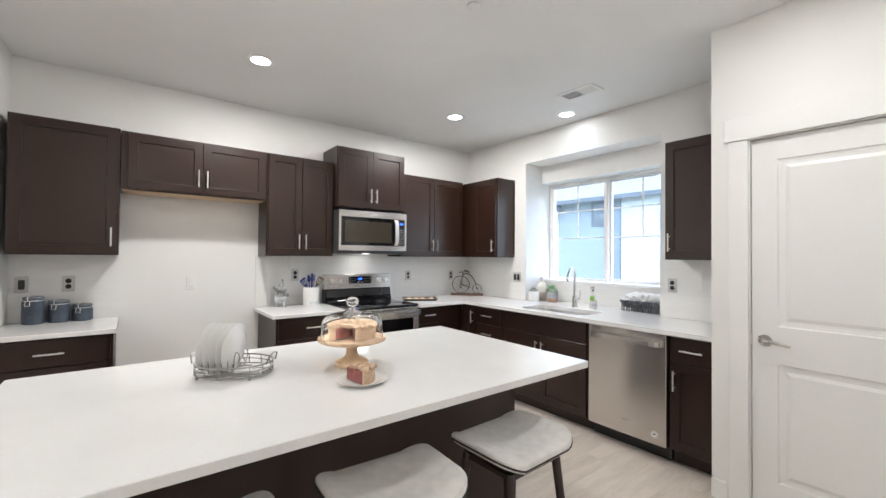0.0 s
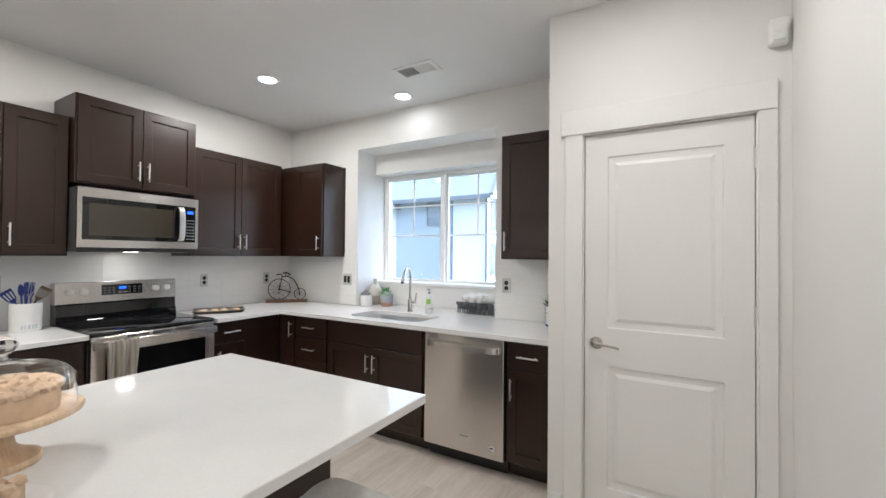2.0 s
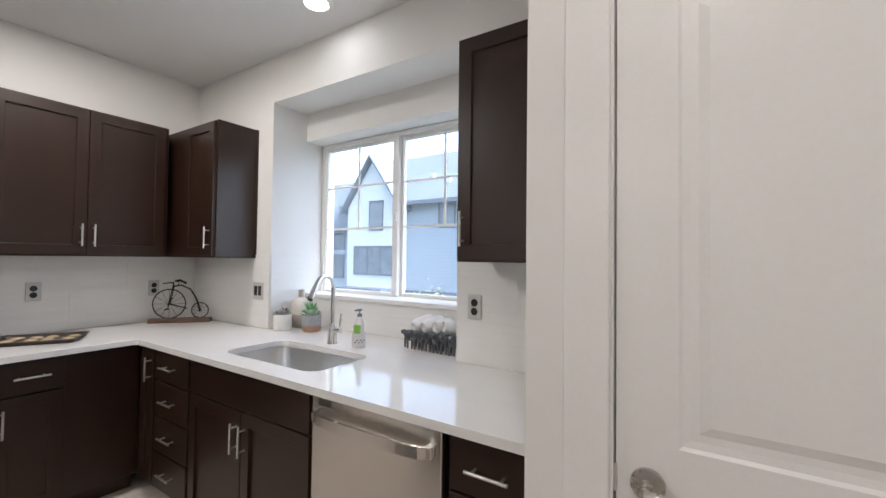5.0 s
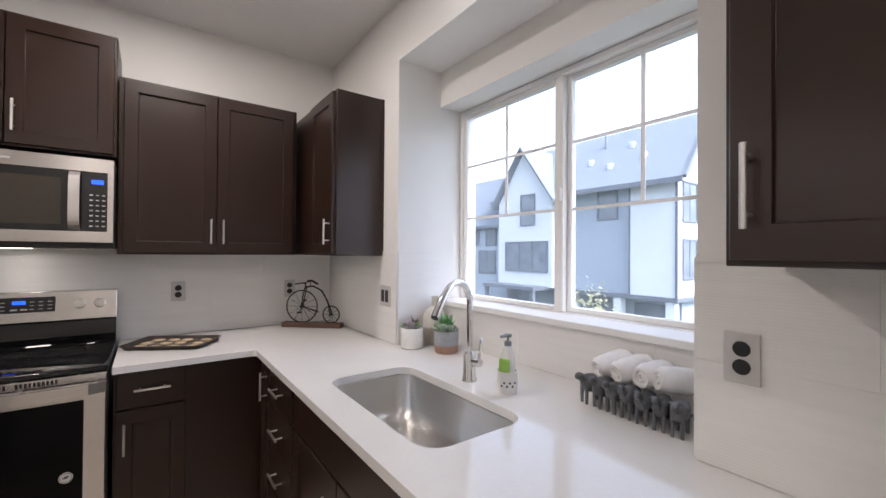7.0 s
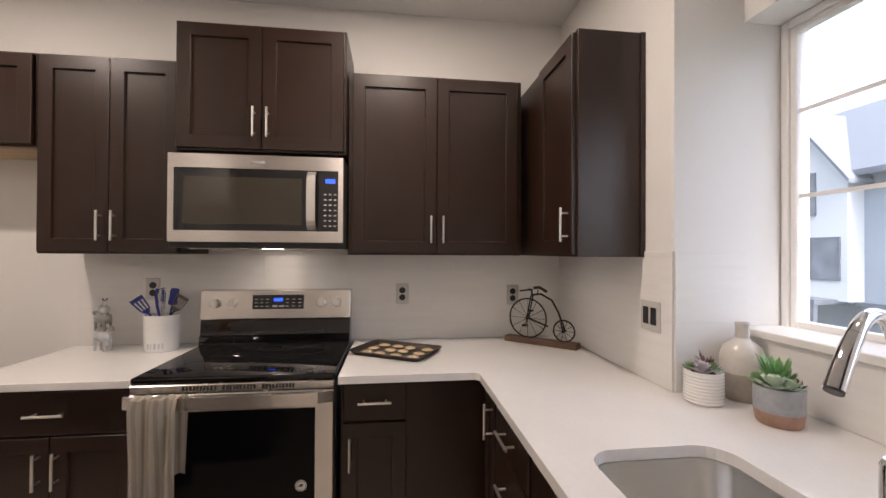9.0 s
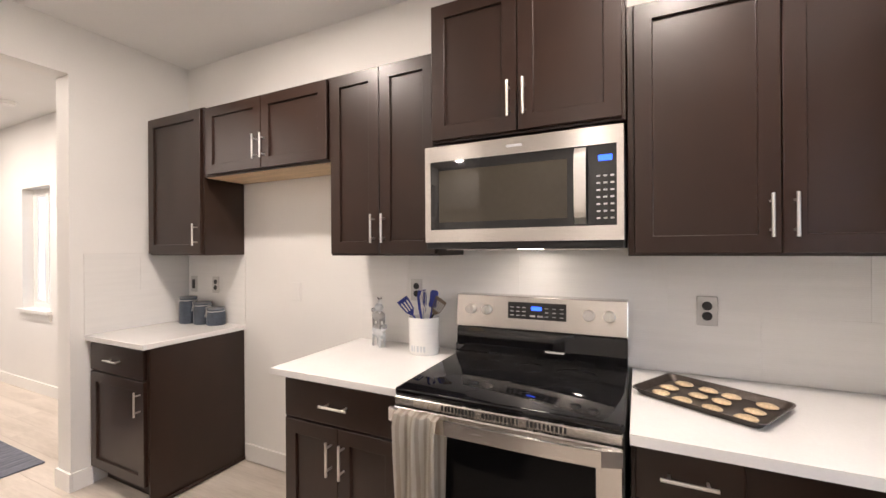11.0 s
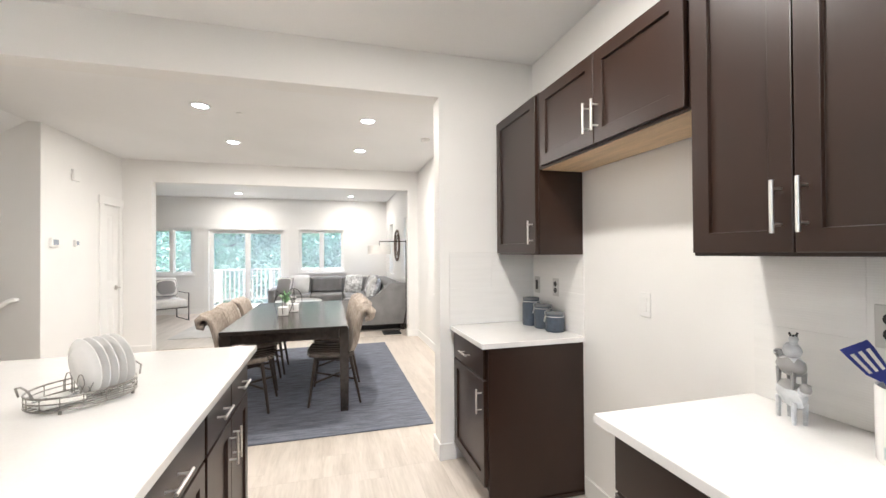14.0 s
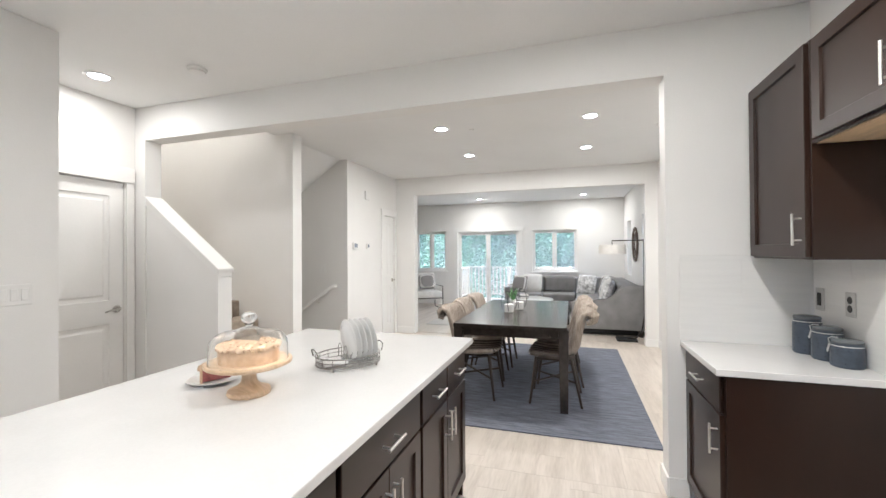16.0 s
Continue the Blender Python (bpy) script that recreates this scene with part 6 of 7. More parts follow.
def dining_chair(m):
    """A woven chair; it faces towards -y."""
    o = thing("dining_chair", m, "woven rope dining chair with a rolled back and dark legs", "chair", "chairs round the table")
    for k in range(12):
        x = -0.22 + 0.04 * k
        w = 0.021
        bm = bmesh.new()
        pr = [(-0.22 + 0.03 * (abs(x) / 0.22) ** 2, 0.445), (-0.2, 0.455), (-0.05, 0.435), (0.1, 0.43), (0.19, 0.45), (0.225, 0.50), (0.245, 0.60)]
        tube(bm, [(x, y, z + 0.018 * (x / 0.22) ** 2) for y, z in pr[:5]], w, 7)
        part("seat_strand", bm, DARKROPE if k % 2 else ROPE, o)
    for k in range(11):
        x = -0.21 + 0.042 * k
        c = 0.05 * (x / 0.21) ** 2
        bm = bmesh.new()
        tube(bm, [(x * 0.95, 0.185 - c, 0.45), (x, 0.225 - c, 0.53), (x, 0.25 - c, 0.66), (x, 0.275 - c, 0.76), (x, 0.31 - c, 0.83), (x, 0.36 - c, 0.85), (x, 0.395 - c, 0.815), (x, 0.385 - c, 0.77), (x, 0.345 - c, 0.765)], 0.0225, 7)
        part("back_strand", bm, ROPE, o, smooth=True)
    for sx in (-1, 1):
        part("leg", tube(bmesh.new(), [(sx * 0.17, -0.15, 0.43), (sx * 0.215, -0.21, 0.0)], 0.017, 8, taper=0.011), LEGW, o, smooth=True)
        part("leg", tube(bmesh.new(), [(sx * 0.17, 0.16, 0.43), (sx * 0.215, 0.25, 0.0)], 0.017, 8, taper=0.011), LEGW, o, smooth=True)
        part("side_rail", tube(bmesh.new(), [(sx * 0.17, -0.16, 0.415), (sx * 0.17, 0.17, 0.415)], 0.014, 8), LEGW, o)
    part("stretcher", tube(bmesh.new(), [(-0.196, -0.186, 0.2), (0.196, 0.2, 0.22)], 0.01, 8), LEGW, o)
    part("stretcher", tube(bmesh.new(), [(0.196, -0.186, 0.2), (-0.196, 0.2, 0.22)], 0.01, 8), LEGW, o)
    return o


c0 = dining_chair(pose(-1.93, 2.70, 0.011))
for x, y, a in ((-2.52, 2.72, 2), (-3.08, 2.70, -2), (-1.90, 1.96, 178), (-2.50, 1.94, 182), (-3.06, 1.96, 180)):
    copy_thing(c0, pose(x, y, 0.011, 0, 0, a))
for x, y, h, r in ((-2.28, 2.22, 0.23, 0.085), (-2.52, 2.30, 0.25, 0.085)):
    ln = thing("candle_lantern", pose(x, y, 0.769), "white candle in a black wire loop holder", "candle", "lanterns on the table")
    bm = bmesh.new()
    lathe(bm, [(0, 0.004), (0.05, 0.004), (0.052, 0.01), (0.052, 0.085), (0.047, 0.09), (0, 0.086)], seg=24)
    part("candle", bm, CERAMIC, ln, smooth=True)
    for a in (0, 90):
        bm = bmesh.new()
        tube(bm, [(r * math.cos(t) * math.cos(radians(a)), r * math.cos(t) * math.sin(radians(a)), h / 2 + h / 2 * math.sin(t)) for t in (2 * math.pi * i / 24 for i in range(24))], 0.004, 6, closed=True)
        part("wire_loop", bm, BLACK, ln)
tp = thing("potted_sprig", pose(-2.75, 2.2, 0.769), "small green sprig in a white pot on the table", "plant")
bm = bmesh.new()
lathe(bm, [(0, 0), (0.04, 0), (0.048, 0.08), (0.044, 0.08), (0.04, 0.07), (0, 0.07)], seg=20)
part("pot", bm, CERAMIC, tp, smooth=True)
bm = bmesh.new()
rng = random.Random(5)
for i in range(26):
    a = rng.uniform(0, 6.28)
    leaf(bm, (0, 0, 0.07 + rng.uniform(0, 0.05)), (math.cos(a), math.sin(a), rng.uniform(0.4, 2)), rng.uniform(0.06, 0.12), 0.012)
part("leaves", bm, GREENS[3], tp)

# ---- living room ----
SOFA = mat("grey_upholstery", (0.24, 0.235, 0.235), 0.92, var=0.1, scale=6, fine=260, bump=0.5)
PILW = mat("white_cushion", (0.70, 0.69, 0.67), 0.95, var=0.06, scale=10, fine=220, bump=0.5)
PILP = mat("patterned_cushion", (0.66, 0.63, 0.58), 0.95, var=0.9, scale=9, fine=30, bump=0.3, tint=(0.03, 0.03, 0.03))
PILS = stripe("striped_cushion", (0.66, 0.64, 0.62), (0.25, 0.24, 0.24), "Y", 6, 0.5)


def cushion(name, m, w, h, t, material, parent=None, label="", cat="cushion"):
    bm = bmesh.new()
    n = 8
    top, bot = [], []
    for i in range(n + 1):
        rt, rb = [], []
        for j in range(n + 1):
            u, v = 2 * i / n - 1, 2 * j / n - 1
            k = ((1 - u ** 4) * (1 - v ** 4)) ** 0.45
            x, y = u * w / 2 * (1 - 0.05 * v * v), v * h / 2 * (1 - 0.05 * u * u)
            rt.append(bm.verts.new((x, -t / 2 * k - 0.0015, y)))
            rb.append(bm.verts.new((x, t / 2 * k + 0.0015, y)))
        top.append(rt), bot.append(rb)
    for g, f in ((top, 1), (bot, -1)):
        for i in range(n):
            for j in range(n):
                q = (g[i][j], g[i + 1][j], g[i + 1][j + 1], g[i][j + 1])
                bm.faces.new(q[::f])
    for i in range(n):
        for a, b, c, d in ((top[i][0], top[i + 1][0], bot[i + 1][0], bot[i][0]), (top[i][n], top[i + 1][n], bot[i + 1][n], bot[i][n]), (top[0][i], top[0][i + 1], bot[0][i + 1], bot[0][i]), (top[n][i], top[n][i + 1], bot[n][i + 1], bot[n][i])):
            bm.faces.new((a, b, c, d))
    if parent is None:
        o = thing("throw_pillow", m, label, cat, "pillows on the sofa")
        part("cover", bm, material, o, smooth=True)
        return o
    return part(name, bm, material, parent, smooth=True, m=m)


sf = thing("sectional_sofa", pose(0, 0, 0), "large grey upholstered corner sofa", "sofa")
part("base", bx(-8.42, 2.98, 0.12, -5.3, 4.05, 0.30, bev=0.015, seg=2), SOFA, sf)
part("base", bx(-8.42, 1.50, 0.12, -7.45, 2.98, 0.30, bev=0.015, seg=2), SOFA, sf)
part("backrest", bx(-8.42, 3.84, 0.30, -5.3, 4.06, 0.80, bev=0.04, seg=3), SOFA, sf)
part("backrest", bx(-8.44, 1.50, 0.30, -8.22, 3.84, 0.80, bev=0.04, seg=3), SOFA, sf)
bm = bmesh.new()
prof = [(2.86, 0.12), (4.05, 0.12), (4.05, 0.85), (3.75, 0.86), (3.68, 0.84), (3.50, 0.64), (3.42, 0.60), (2.92, 0.58), (2.86, 0.55)]
lo, hi = [bm.verts.new((-5.29, y, z)) for y, z in prof], [bm.verts.new((-5.13, y, z)) for y, z in prof]
fa, fb = bm.faces.new(lo), bm.faces.new(hi[::-1])
for i in range(len(prof)):
    j = (i + 1) % len(prof)
    bm.faces.new((lo[i], hi[i], hi[j], lo[j]))
bmesh.ops.bevel(bm, geom=list(fa.edges) + list(fb.edges), offset=0.018, segments=2, affect="EDGES", profile=0.5)
part("arm", bm, SOFA, sf, "sloping grey arm panel", smooth=True)
part("arm", bx(-8.42, 1.34, 0.12, -7.5, 1.49, 0.60, bev=0.03, seg=3), SOFA, sf)
for k in range(3):
    x = -5.31 - 0.7 * k
    part("seat_cushion", bx(x - 0.69, 2.97, 0.305, x, 3.83, 0.46, bev=0.035, seg=3), SOFA, sf)
    part("back_cushion", bx(x - 0.69, 3.64, 0.465, x, 3.86, 0.86, bev=0.06, seg=3), SOFA, sf)
for k in range(2):
    y = 1.51 + 0.72 * k
    part("seat_cushion", bx(-8.2, y, 0.305, -7.44, y + 0.71, 0.46, bev=0.035, seg=3), SOFA, sf)
    part("back_cushion", bx(-8.24, y, 0.465, -8.02, y + 0.71, 0.84, bev=0.06, seg=3), SOFA, sf)
part("seat_cushion", bx(-8.2, 2.96, 0.305, -7.42, 3.83, 0.46, bev=0.035, seg=3), SOFA, sf)
for x, y in ((-5.25, 2.95), (-5.25, 3.95), (-6.8, 2.95), (-7.5, 1.45), (-8.35, 1.45), (-8.35, 3.95)):
    part("foot", bx(x - 0.03, y - 0.03, 0.0, x + 0.03, y + 0.03, 0.12), LEGW, sf)
part("plinth", bx(-8.3, 3.05, 0.0, -5.35, 3.95, 0.119), BLACK, sf)
for x, y, z, a, w, mt, lb in ((-8.0, 1.95, 0.66, 80, 0.48, PILW, "plain white throw pillow leaning on the sofa"), (-7.9, 1.66, 0.64, 60, 0.44, PILS, "grey and white striped throw pillow"), (-7.55, 3.6, 0.66, 25, 0.48, PILS, "grey and white striped throw pillow"), (-7.0, 3.55, 0.68, 10, 0.46, PILP, "black and white patterned throw pillow"),
                              (-6.3, 3.5, 0.66, 0, 0.5, PILW, "plain white throw pillow leaning on the sofa"), (-5.75, 3.5, 0.68, -12, 0.46, PILP, "black and white patterned throw pillow"), (-7.85, 3.2, 0.66, 60, 0.46, PILP, "black and white patterned throw pillow")):
    cushion("", pose(x, y, z, -18, 0, a), w, w, 0.16, mt, None, lb)
tw2 = thing("throw_blanket", pose(-5.95, 3.17, 0.462, 0, 0, 8), "cream fringed throw blanket draped over the sofa", "blanket")
bm = bmesh.new()
g = []
for i in range(15):
    s = i / 14
    y, z = (0.35 - 0.75 * s * 1.0, 0.03) if s < 0.75 else (-0.2125 - 0.06 * (s - 0.75), 0.03 - (s - 0.75) * 1.1)
    g.append([bm.verts.new((-0.3 + 0.6 * j / 12, y + 0.01 * math.sin(j), max(-0.3, z + 0.016 * math.sin(j * 1.3 + i * 0.7)))) for j in range(13)])
for a, b in zip(g, g[1:]):
    for j in range(12):
        bm.faces.new((a[j], a[j + 1], b[j + 1], b[j]))
bmesh.ops.solidify(bm, geom=bm.faces[:], thickness=0.012)
part("knit", bm, PILW, tw2, smooth=True)
cf = thing("coffee_table", pose(-6.55, 2.05, 0.012), "round white coffee table", "table")
bm = bmesh.new()
lathe(bm, [(0, 0.40), (0.44, 0.40), (0.46, 0.41), (0.46, 0.43), (0.44, 0.44), (0, 0.44)], seg=48)
part("tabletop", bm, CERAMIC, cf, smooth=True)
bm = bmesh.new()
lathe(bm, [(0, 0), (0.26, 0), (0.27, 0.012), (0.06, 0.03), (0.045, 0.2), (0.06, 0.4), (0, 0.4)], seg=36)
part("pedestal", bm, CERAMIC, cf, smooth=True)
bk2 = thing("book_stack", pose(-6.5, 1.9, 0.452, 0, 0, 15), "small stack of pale books on the coffee table", "books")
for k in range(3):
    part("book", bx(-0.13 + 0.01 * k, -0.09, 0.03 * k, 0.13 - 0.008 * k, 0.09, 0.03 * k + 0.029, bev=0.003), (PILW, SOFA, CERAMIC)[k], bk2)
rug2 = thing("rug", pose(0, 0, 0), "pale cream rug in the living room", "rug")
part("weave", bx(-7.9, 0.1, 0.0005, -5.45, 2.9, 0.011, bev=0.004), mat("cream_rug", (0.62, 0.60, 0.57), 0.98, var=0.08, scale=3, fine=160, bump=0.8), rug2)
fl = thing("floor_lamp", pose(-4.95, 3.97, 0), "black arc floor lamp with a white drum shade", "lamp")
part("base_plate", bx(-0.15, -0.42, 0.0, 0.15, -0.12, 0.022, bev=0.004), BLACK, fl)
part("pole", tube(bmesh.new(), [(0, -0.25, 0.022), (0, -0.13, 0.04), (0, -0.04, 0.16), (0, 0, 0.4), (0, 0, 1.0), (0, 0, 1.62)], 0.012, 10), DARKMETAL, fl, smooth=True)
part("arm", tube(bmesh.new(), [(0, 0.03, 1.6), (-0.05, -0.3, 1.6), (-0.1, -0.46, 1.6), (-0.1, -0.46, 1.53)], 0.009, 10), DARKMETAL, fl, smooth=True)
bm = bmesh.new()
lathe(bm, [(0.205, 1.38), (0.2, 1.53), (0.197, 1.53), (0.202, 1.38), (0.205, 1.38)], -0.1, -0.46, 0, 36)
part("shade", bm, mat("white_shade", (0.78, 0.76, 0.72), 0.8, fine=200), fl, "white fabric drum shade", smooth=True)
MIRRORWOOD = mat("dark_brown_wood", (0.10, 0.065, 0.045), 0.5, var=0.25, scale=8, fine=40)
mr = thing("wall_mirror", pose(-6.65, NORTH - 0.002, 1.56), "round dark wooden wheel-framed mirror on the wall", "mirror")
bm = bmesh.new()
tube(bm, [(0.33 * math.cos(a), -0.025, 0.33 * math.sin(a)) for a in (2 * math.pi * i / 48 for i in range(48))], 0.017, 8, closed=True)
part("outer_ring", bm, MIRRORWOOD, mr, smooth=True)
bm = bmesh.new()
tube(bm, [(0.2 * math.cos(a), -0.025, 0.2 * math.sin(a)) for a in (2 * math.pi * i / 36 for i in range(36))], 0.009, 8, closed=True)
part("inner_ring", bm, MIRRORWOOD, mr, smooth=True)
for k in range(12):
    a = 2 * math.pi * k / 12
    part("spoke", tube(bmesh.new(), [(0.2 * math.cos(a), -0.025, 0.2 * math.sin(a)), (0.33 * math.cos(a), -0.025, 0.33 * math.sin(a))], 0.007, 6), MIRRORWOOD, mr)
part("glass", tube(bmesh.new(), [(0, -0.008, 0), (0, -0.014, 0)], 0.195, 36), CHROME, mr, "mirror glass")
ac = thing("armchair", pose(-7.65, -0.72, 0, 0, 0, 125), "white cushioned armchair with a thin black metal frame", "chair")
for s in (-1, 1):
    bm = bmesh.new()
    tube(bm, [(s * 0.36, -0.36, 0.01), (s * 0.36, 0.36, 0.01), (s * 0.36, 0.36, 0.58), (s * 0.36, -0.36, 0.58)], 0.012, 8, closed=True)
    part("side_frame", bm, BLACK, ac)
for y, z in ((-0.3, 0.28), (0.3, 0.28), (0.36, 0.5)):
    part("crossbar", tube(bmesh.new(), [(-0.36, y, z), (0.36, y, z)], 0.012, 8), BLACK, ac)
part("seat_cushion", bx(-0.34, -0.36, 0.29, 0.34, 0.3, 0.46, bev=0.045, seg=3), PILW, ac, smooth=True)
part("back_cushion", bx(-0.34, 0.0, 0.0, 0.34, 0.17, 0.46, bev=0.045, seg=3), PILW, ac, smooth=True, m=pose(0, 0.2, 0.46, -14))
cushion("", pose(-7.68, -0.69, 0.68, -18, 0, 125), 0.46, 0.4, 0.15, PILS, None, "grey and white striped pillow on the armchair")

# ---- outdoors ----
GRASS = mat("ground_cover", (0.07, 0.09, 0.045), 0.95, var=0.4, scale=0.3, fine=6, bump=0.3, tint=(0.05, 0.05, 0.045))
structure("ground", [(-160, -160, -3.3, 160, 160, -3.0)], GRASS, "green and grey ground outside", "ground")
structure("road", [(9.0, -60, -2.999, 17.5, 70, -2.96)], mat("asphalt", (0.06, 0.06, 0.062), 0.9, var=0.2, scale=0.6, fine=30, bump=0.3), "grey asphalt lane between the houses", "road")
DECK = mat("deck_timber", (0.42, 0.35, 0.27), 0.75, var=0.2, scale=2, fine=20, bump=0.2, stretch=(6, 0.8, 6))
RC = -0.4
dk = thing("deck", pose(0, 0, 0), "wooden balcony deck outside the sliding door", "deck")
for k in range(15):
    part("board", bx(-8.77 - 0.145 * (k + 1) + 0.006, RC - 0.1, -0.10, -8.77 - 0.145 * k, 4.2, -0.065), DECK, dk)
POSTS = (RC, 0.95, 2.45, 3.95)
for y in POSTS:
    part("post", bx(-10.94, y - 0.045, -3.0, -10.85, y + 0.045, 0.92), DECK, dk)
part("post", bx(-9.0, RC - 0.045, -0.064, -8.91, RC + 0.045, 0.92), DECK, dk)
rl = thing("deck_railing", pose(0, 0, 0), "wooden balcony railing with upright balusters", "railing")
part("top_rail", bx(-10.97, RC - 0.07, 0.921, -10.83, 4.2, 0.955, bev=0.003), DECK, rl)
part("bottom_rail", bx(-10.92, RC + 0.046, 0.06, -10.88, 4.2, 0.10), DECK, rl)
for k in range(40):
    y = RC + 0.12 * (k + 1)
    if y < 4.15 and min(abs(y - p) for p in POSTS) > 0.065:
        part("baluster", bx(-10.915, y - 0.018, 0.10, -10.885, y + 0.018, 0.9205), DECK, rl)
sr = thing("deck_railing", pose(0, 0, 0), "wooden railing along the side of the deck", "railing")
part("top_rail", bx(-10.828, RC - 0.07, 0.921, -8.78, RC + 0.07, 0.955, bev=0.003), DECK, sr)
part("bottom_rail", bx(-10.849, RC - 0.02, 0.06, -9.001, RC + 0.02, 0.10), DECK, sr)
for k in range(15):
    part("baluster", bx(-10.745 + 0.12 * k, RC - 0.015, 0.10, -10.709 + 0.12 * k, RC + 0.015, 0.9205), DECK, sr)
BARK = mat("bark", (0.09, 0.07, 0.055), 0.95, var=0.35, scale=6, fine=40, bump=0.8, stretch=(3, 3, 0.6))
LEAFM = mat("tree_leaf", (0.12, 0.215, 0.13), 0.6, var=0.3, scale=1.2, fine=8, bump=0.0, tint=(0.07, 0.14, 0.085), rand=0.1)
LEAFM.node_tree.nodes["Principled BSDF"].inputs["Transmission Weight"].default_value = 0.0


def tree(m, h, spread, seed, n=2600):
    o = thing("tree", m, "leafy green tree with a dense crown outside", "tree", "trees behind the deck")
    rng = random.Random(seed)
    bm = bmesh.new()
    trunk = [(rng.uniform(-0.15, 0.15) * k, rng.uniform(-0.15, 0.15) * k, h * 0.85 * k / 5) for k in range(6)]
    tube(bm, trunk, 0.22, 8, taper=0.05)
    tips = []
    for k in range(16):
        z = h * rng.uniform(0.2, 0.85)
        a = rng.uniform(0, 6.28)
        ln = spread * rng.uniform(0.5, 1.0) * (1.15 - z / h)
        b = Vector((0.1 * math.cos(a), 0.1 * math.sin(a), z))
        e = b + Vector((math.cos(a) * ln, math.sin(a) * ln, ln * rng.uniform(0.1, 0.5)))
        tube(bm, [b, (b + e) / 2 + Vector((0, 0, 0.12)), e], 0.07, 6, taper=0.02)
        tips += [e, (b + e) / 2, b.lerp(e, 0.75)]
    tips += [Vector((rng.uniform(-1, 1) * spread * 0.3, rng.uniform(-1, 1) * spread * 0.3, h * rng.uniform(0.8, 1.0))) for _ in range(8)]
    part("trunk", bm, BARK, o, smooth=True)
    vs, fs = [], []
    for i in range(n):
        c = rng.choice(tips) + Vector((rng.gauss(0, 0.42), rng.gauss(0, 0.42), rng.gauss(0, 0.38)))
        u = Vector((rng.uniform(-1, 1), rng.uniform(-1, 1), rng.uniform(-0.6, 0.6))).normalized()
        w = u.orthogonal().normalized()
        s = rng.uniform(0.06, 0.125)
        k = len(vs)
        vs += [c - u * s, c + w * s * 0.55, c + u * s, c - w * s * 0.55]
        fs.append((k, k + 1, k + 2, k + 3))
    me = bpy.data.meshes.new("crown")
    me.from_pydata(vs, [], fs)
    me.materials.append(LEAFM)
    cr = new("crown", me)
    cr.parent = o
    return o


ta = tree(pose(-15.5, -1.5, -3), 8.5, 2.6, 3, 10000)
tc2 = tree(pose(-16.5, 3.4, -3), 9.5, 2.9, 8, 10000)
rng = random.Random(11)
for k in range(11):
    src = ta if k % 2 else tc2
    copy_thing(src, pose(-17.5 - rng.uniform(0, 5) - (k % 3) * 2.0, -11.0 + 2.1 * k + rng.uniform(-0.6, 0.6), -3.0, 0, 0, rng.uniform(0, 360)))
# far woods behind the trees
vs, fs = [], []
for i in range(34000):
    y = rng.uniform(-34, 36)
    top = 11.5 + 2.0 * noise.noise(Vector((y * 0.25, 3.0, 0))) + 1.2 * noise.noise(Vector((y * 0.9, 1.0, 0)))
    c = Vector((-30 + rng.uniform(-2, 2), y, -3 + (top + 3) * rng.random() ** 0.8))
    u = Vector((rng.uniform(-1, 1), rng.uniform(-1, 1), rng.uniform(-0.8, 0.8))).normalized()
    w = u.orthogonal().normalized()
    s = rng.uniform(0.25, 0.55)
    k = len(vs)
    vs += [c - u * s, c + w * s * 0.6, c + u * s, c - w * s * 0.6]
    fs.append((k, k + 1, k + 2, k + 3))
me = bpy.data.meshes.new("far_woods")
me.from_pydata(vs, [], fs)
me.materials.append(LEAFM)
tagged(new("far_woods", me), "dense green woods in the distance", "woods", kind="stuff")


def siding(name, color):
    m = mat(name, color, 0.7, var=0.04, scale=0.6, fine=12, bump=0.0)
    n, l = m.node_tree.nodes, m.node_tree.links
    tc, wv, bp = n.new("ShaderNodeTexCoord"), n.new("ShaderNodeTexWave"), n.new("ShaderNodeBump")
    wv.bands_direction, wv.wave_profile = "Z", "SAW"
    wv.inputs["Scale"].default_value = 1.65
    bp.inputs["Strength"].default_value, bp.inputs["Distance"].default_value = 0.6, 0.02
    l.new(tc.outputs["Object"], wv.inputs[0])
    l.new(wv.outputs[0], bp.inputs["Height"])
    l.new(bp.outputs[0], n["Principled BSDF"].inputs["Normal"])
    return m


SIDW = mat("white_panel_siding", (0.56, 0.58, 0.60), 0.7, var=0.03, scale=0.5, fine=10, bump=0.02)
SIDG = siding("grey_lap_siding", (0.32, 0.36, 0.41))
ROOF = mat("grey_shingle", (0.15, 0.168, 0.195), 0.9, var=0.08, scale=1.5, fine=14, bump=0.2, stretch=(1, 1, 3))
DTRIM = mat("dark_trim", (0.12, 0.13, 0.15), 0.6, var=0.1)
HGLASS = mat("dark_window_glass", (0.17, 0.19, 0.215), 0.08, var=0.25, scale=1.5, bump=0.0, rough_var=0.03)


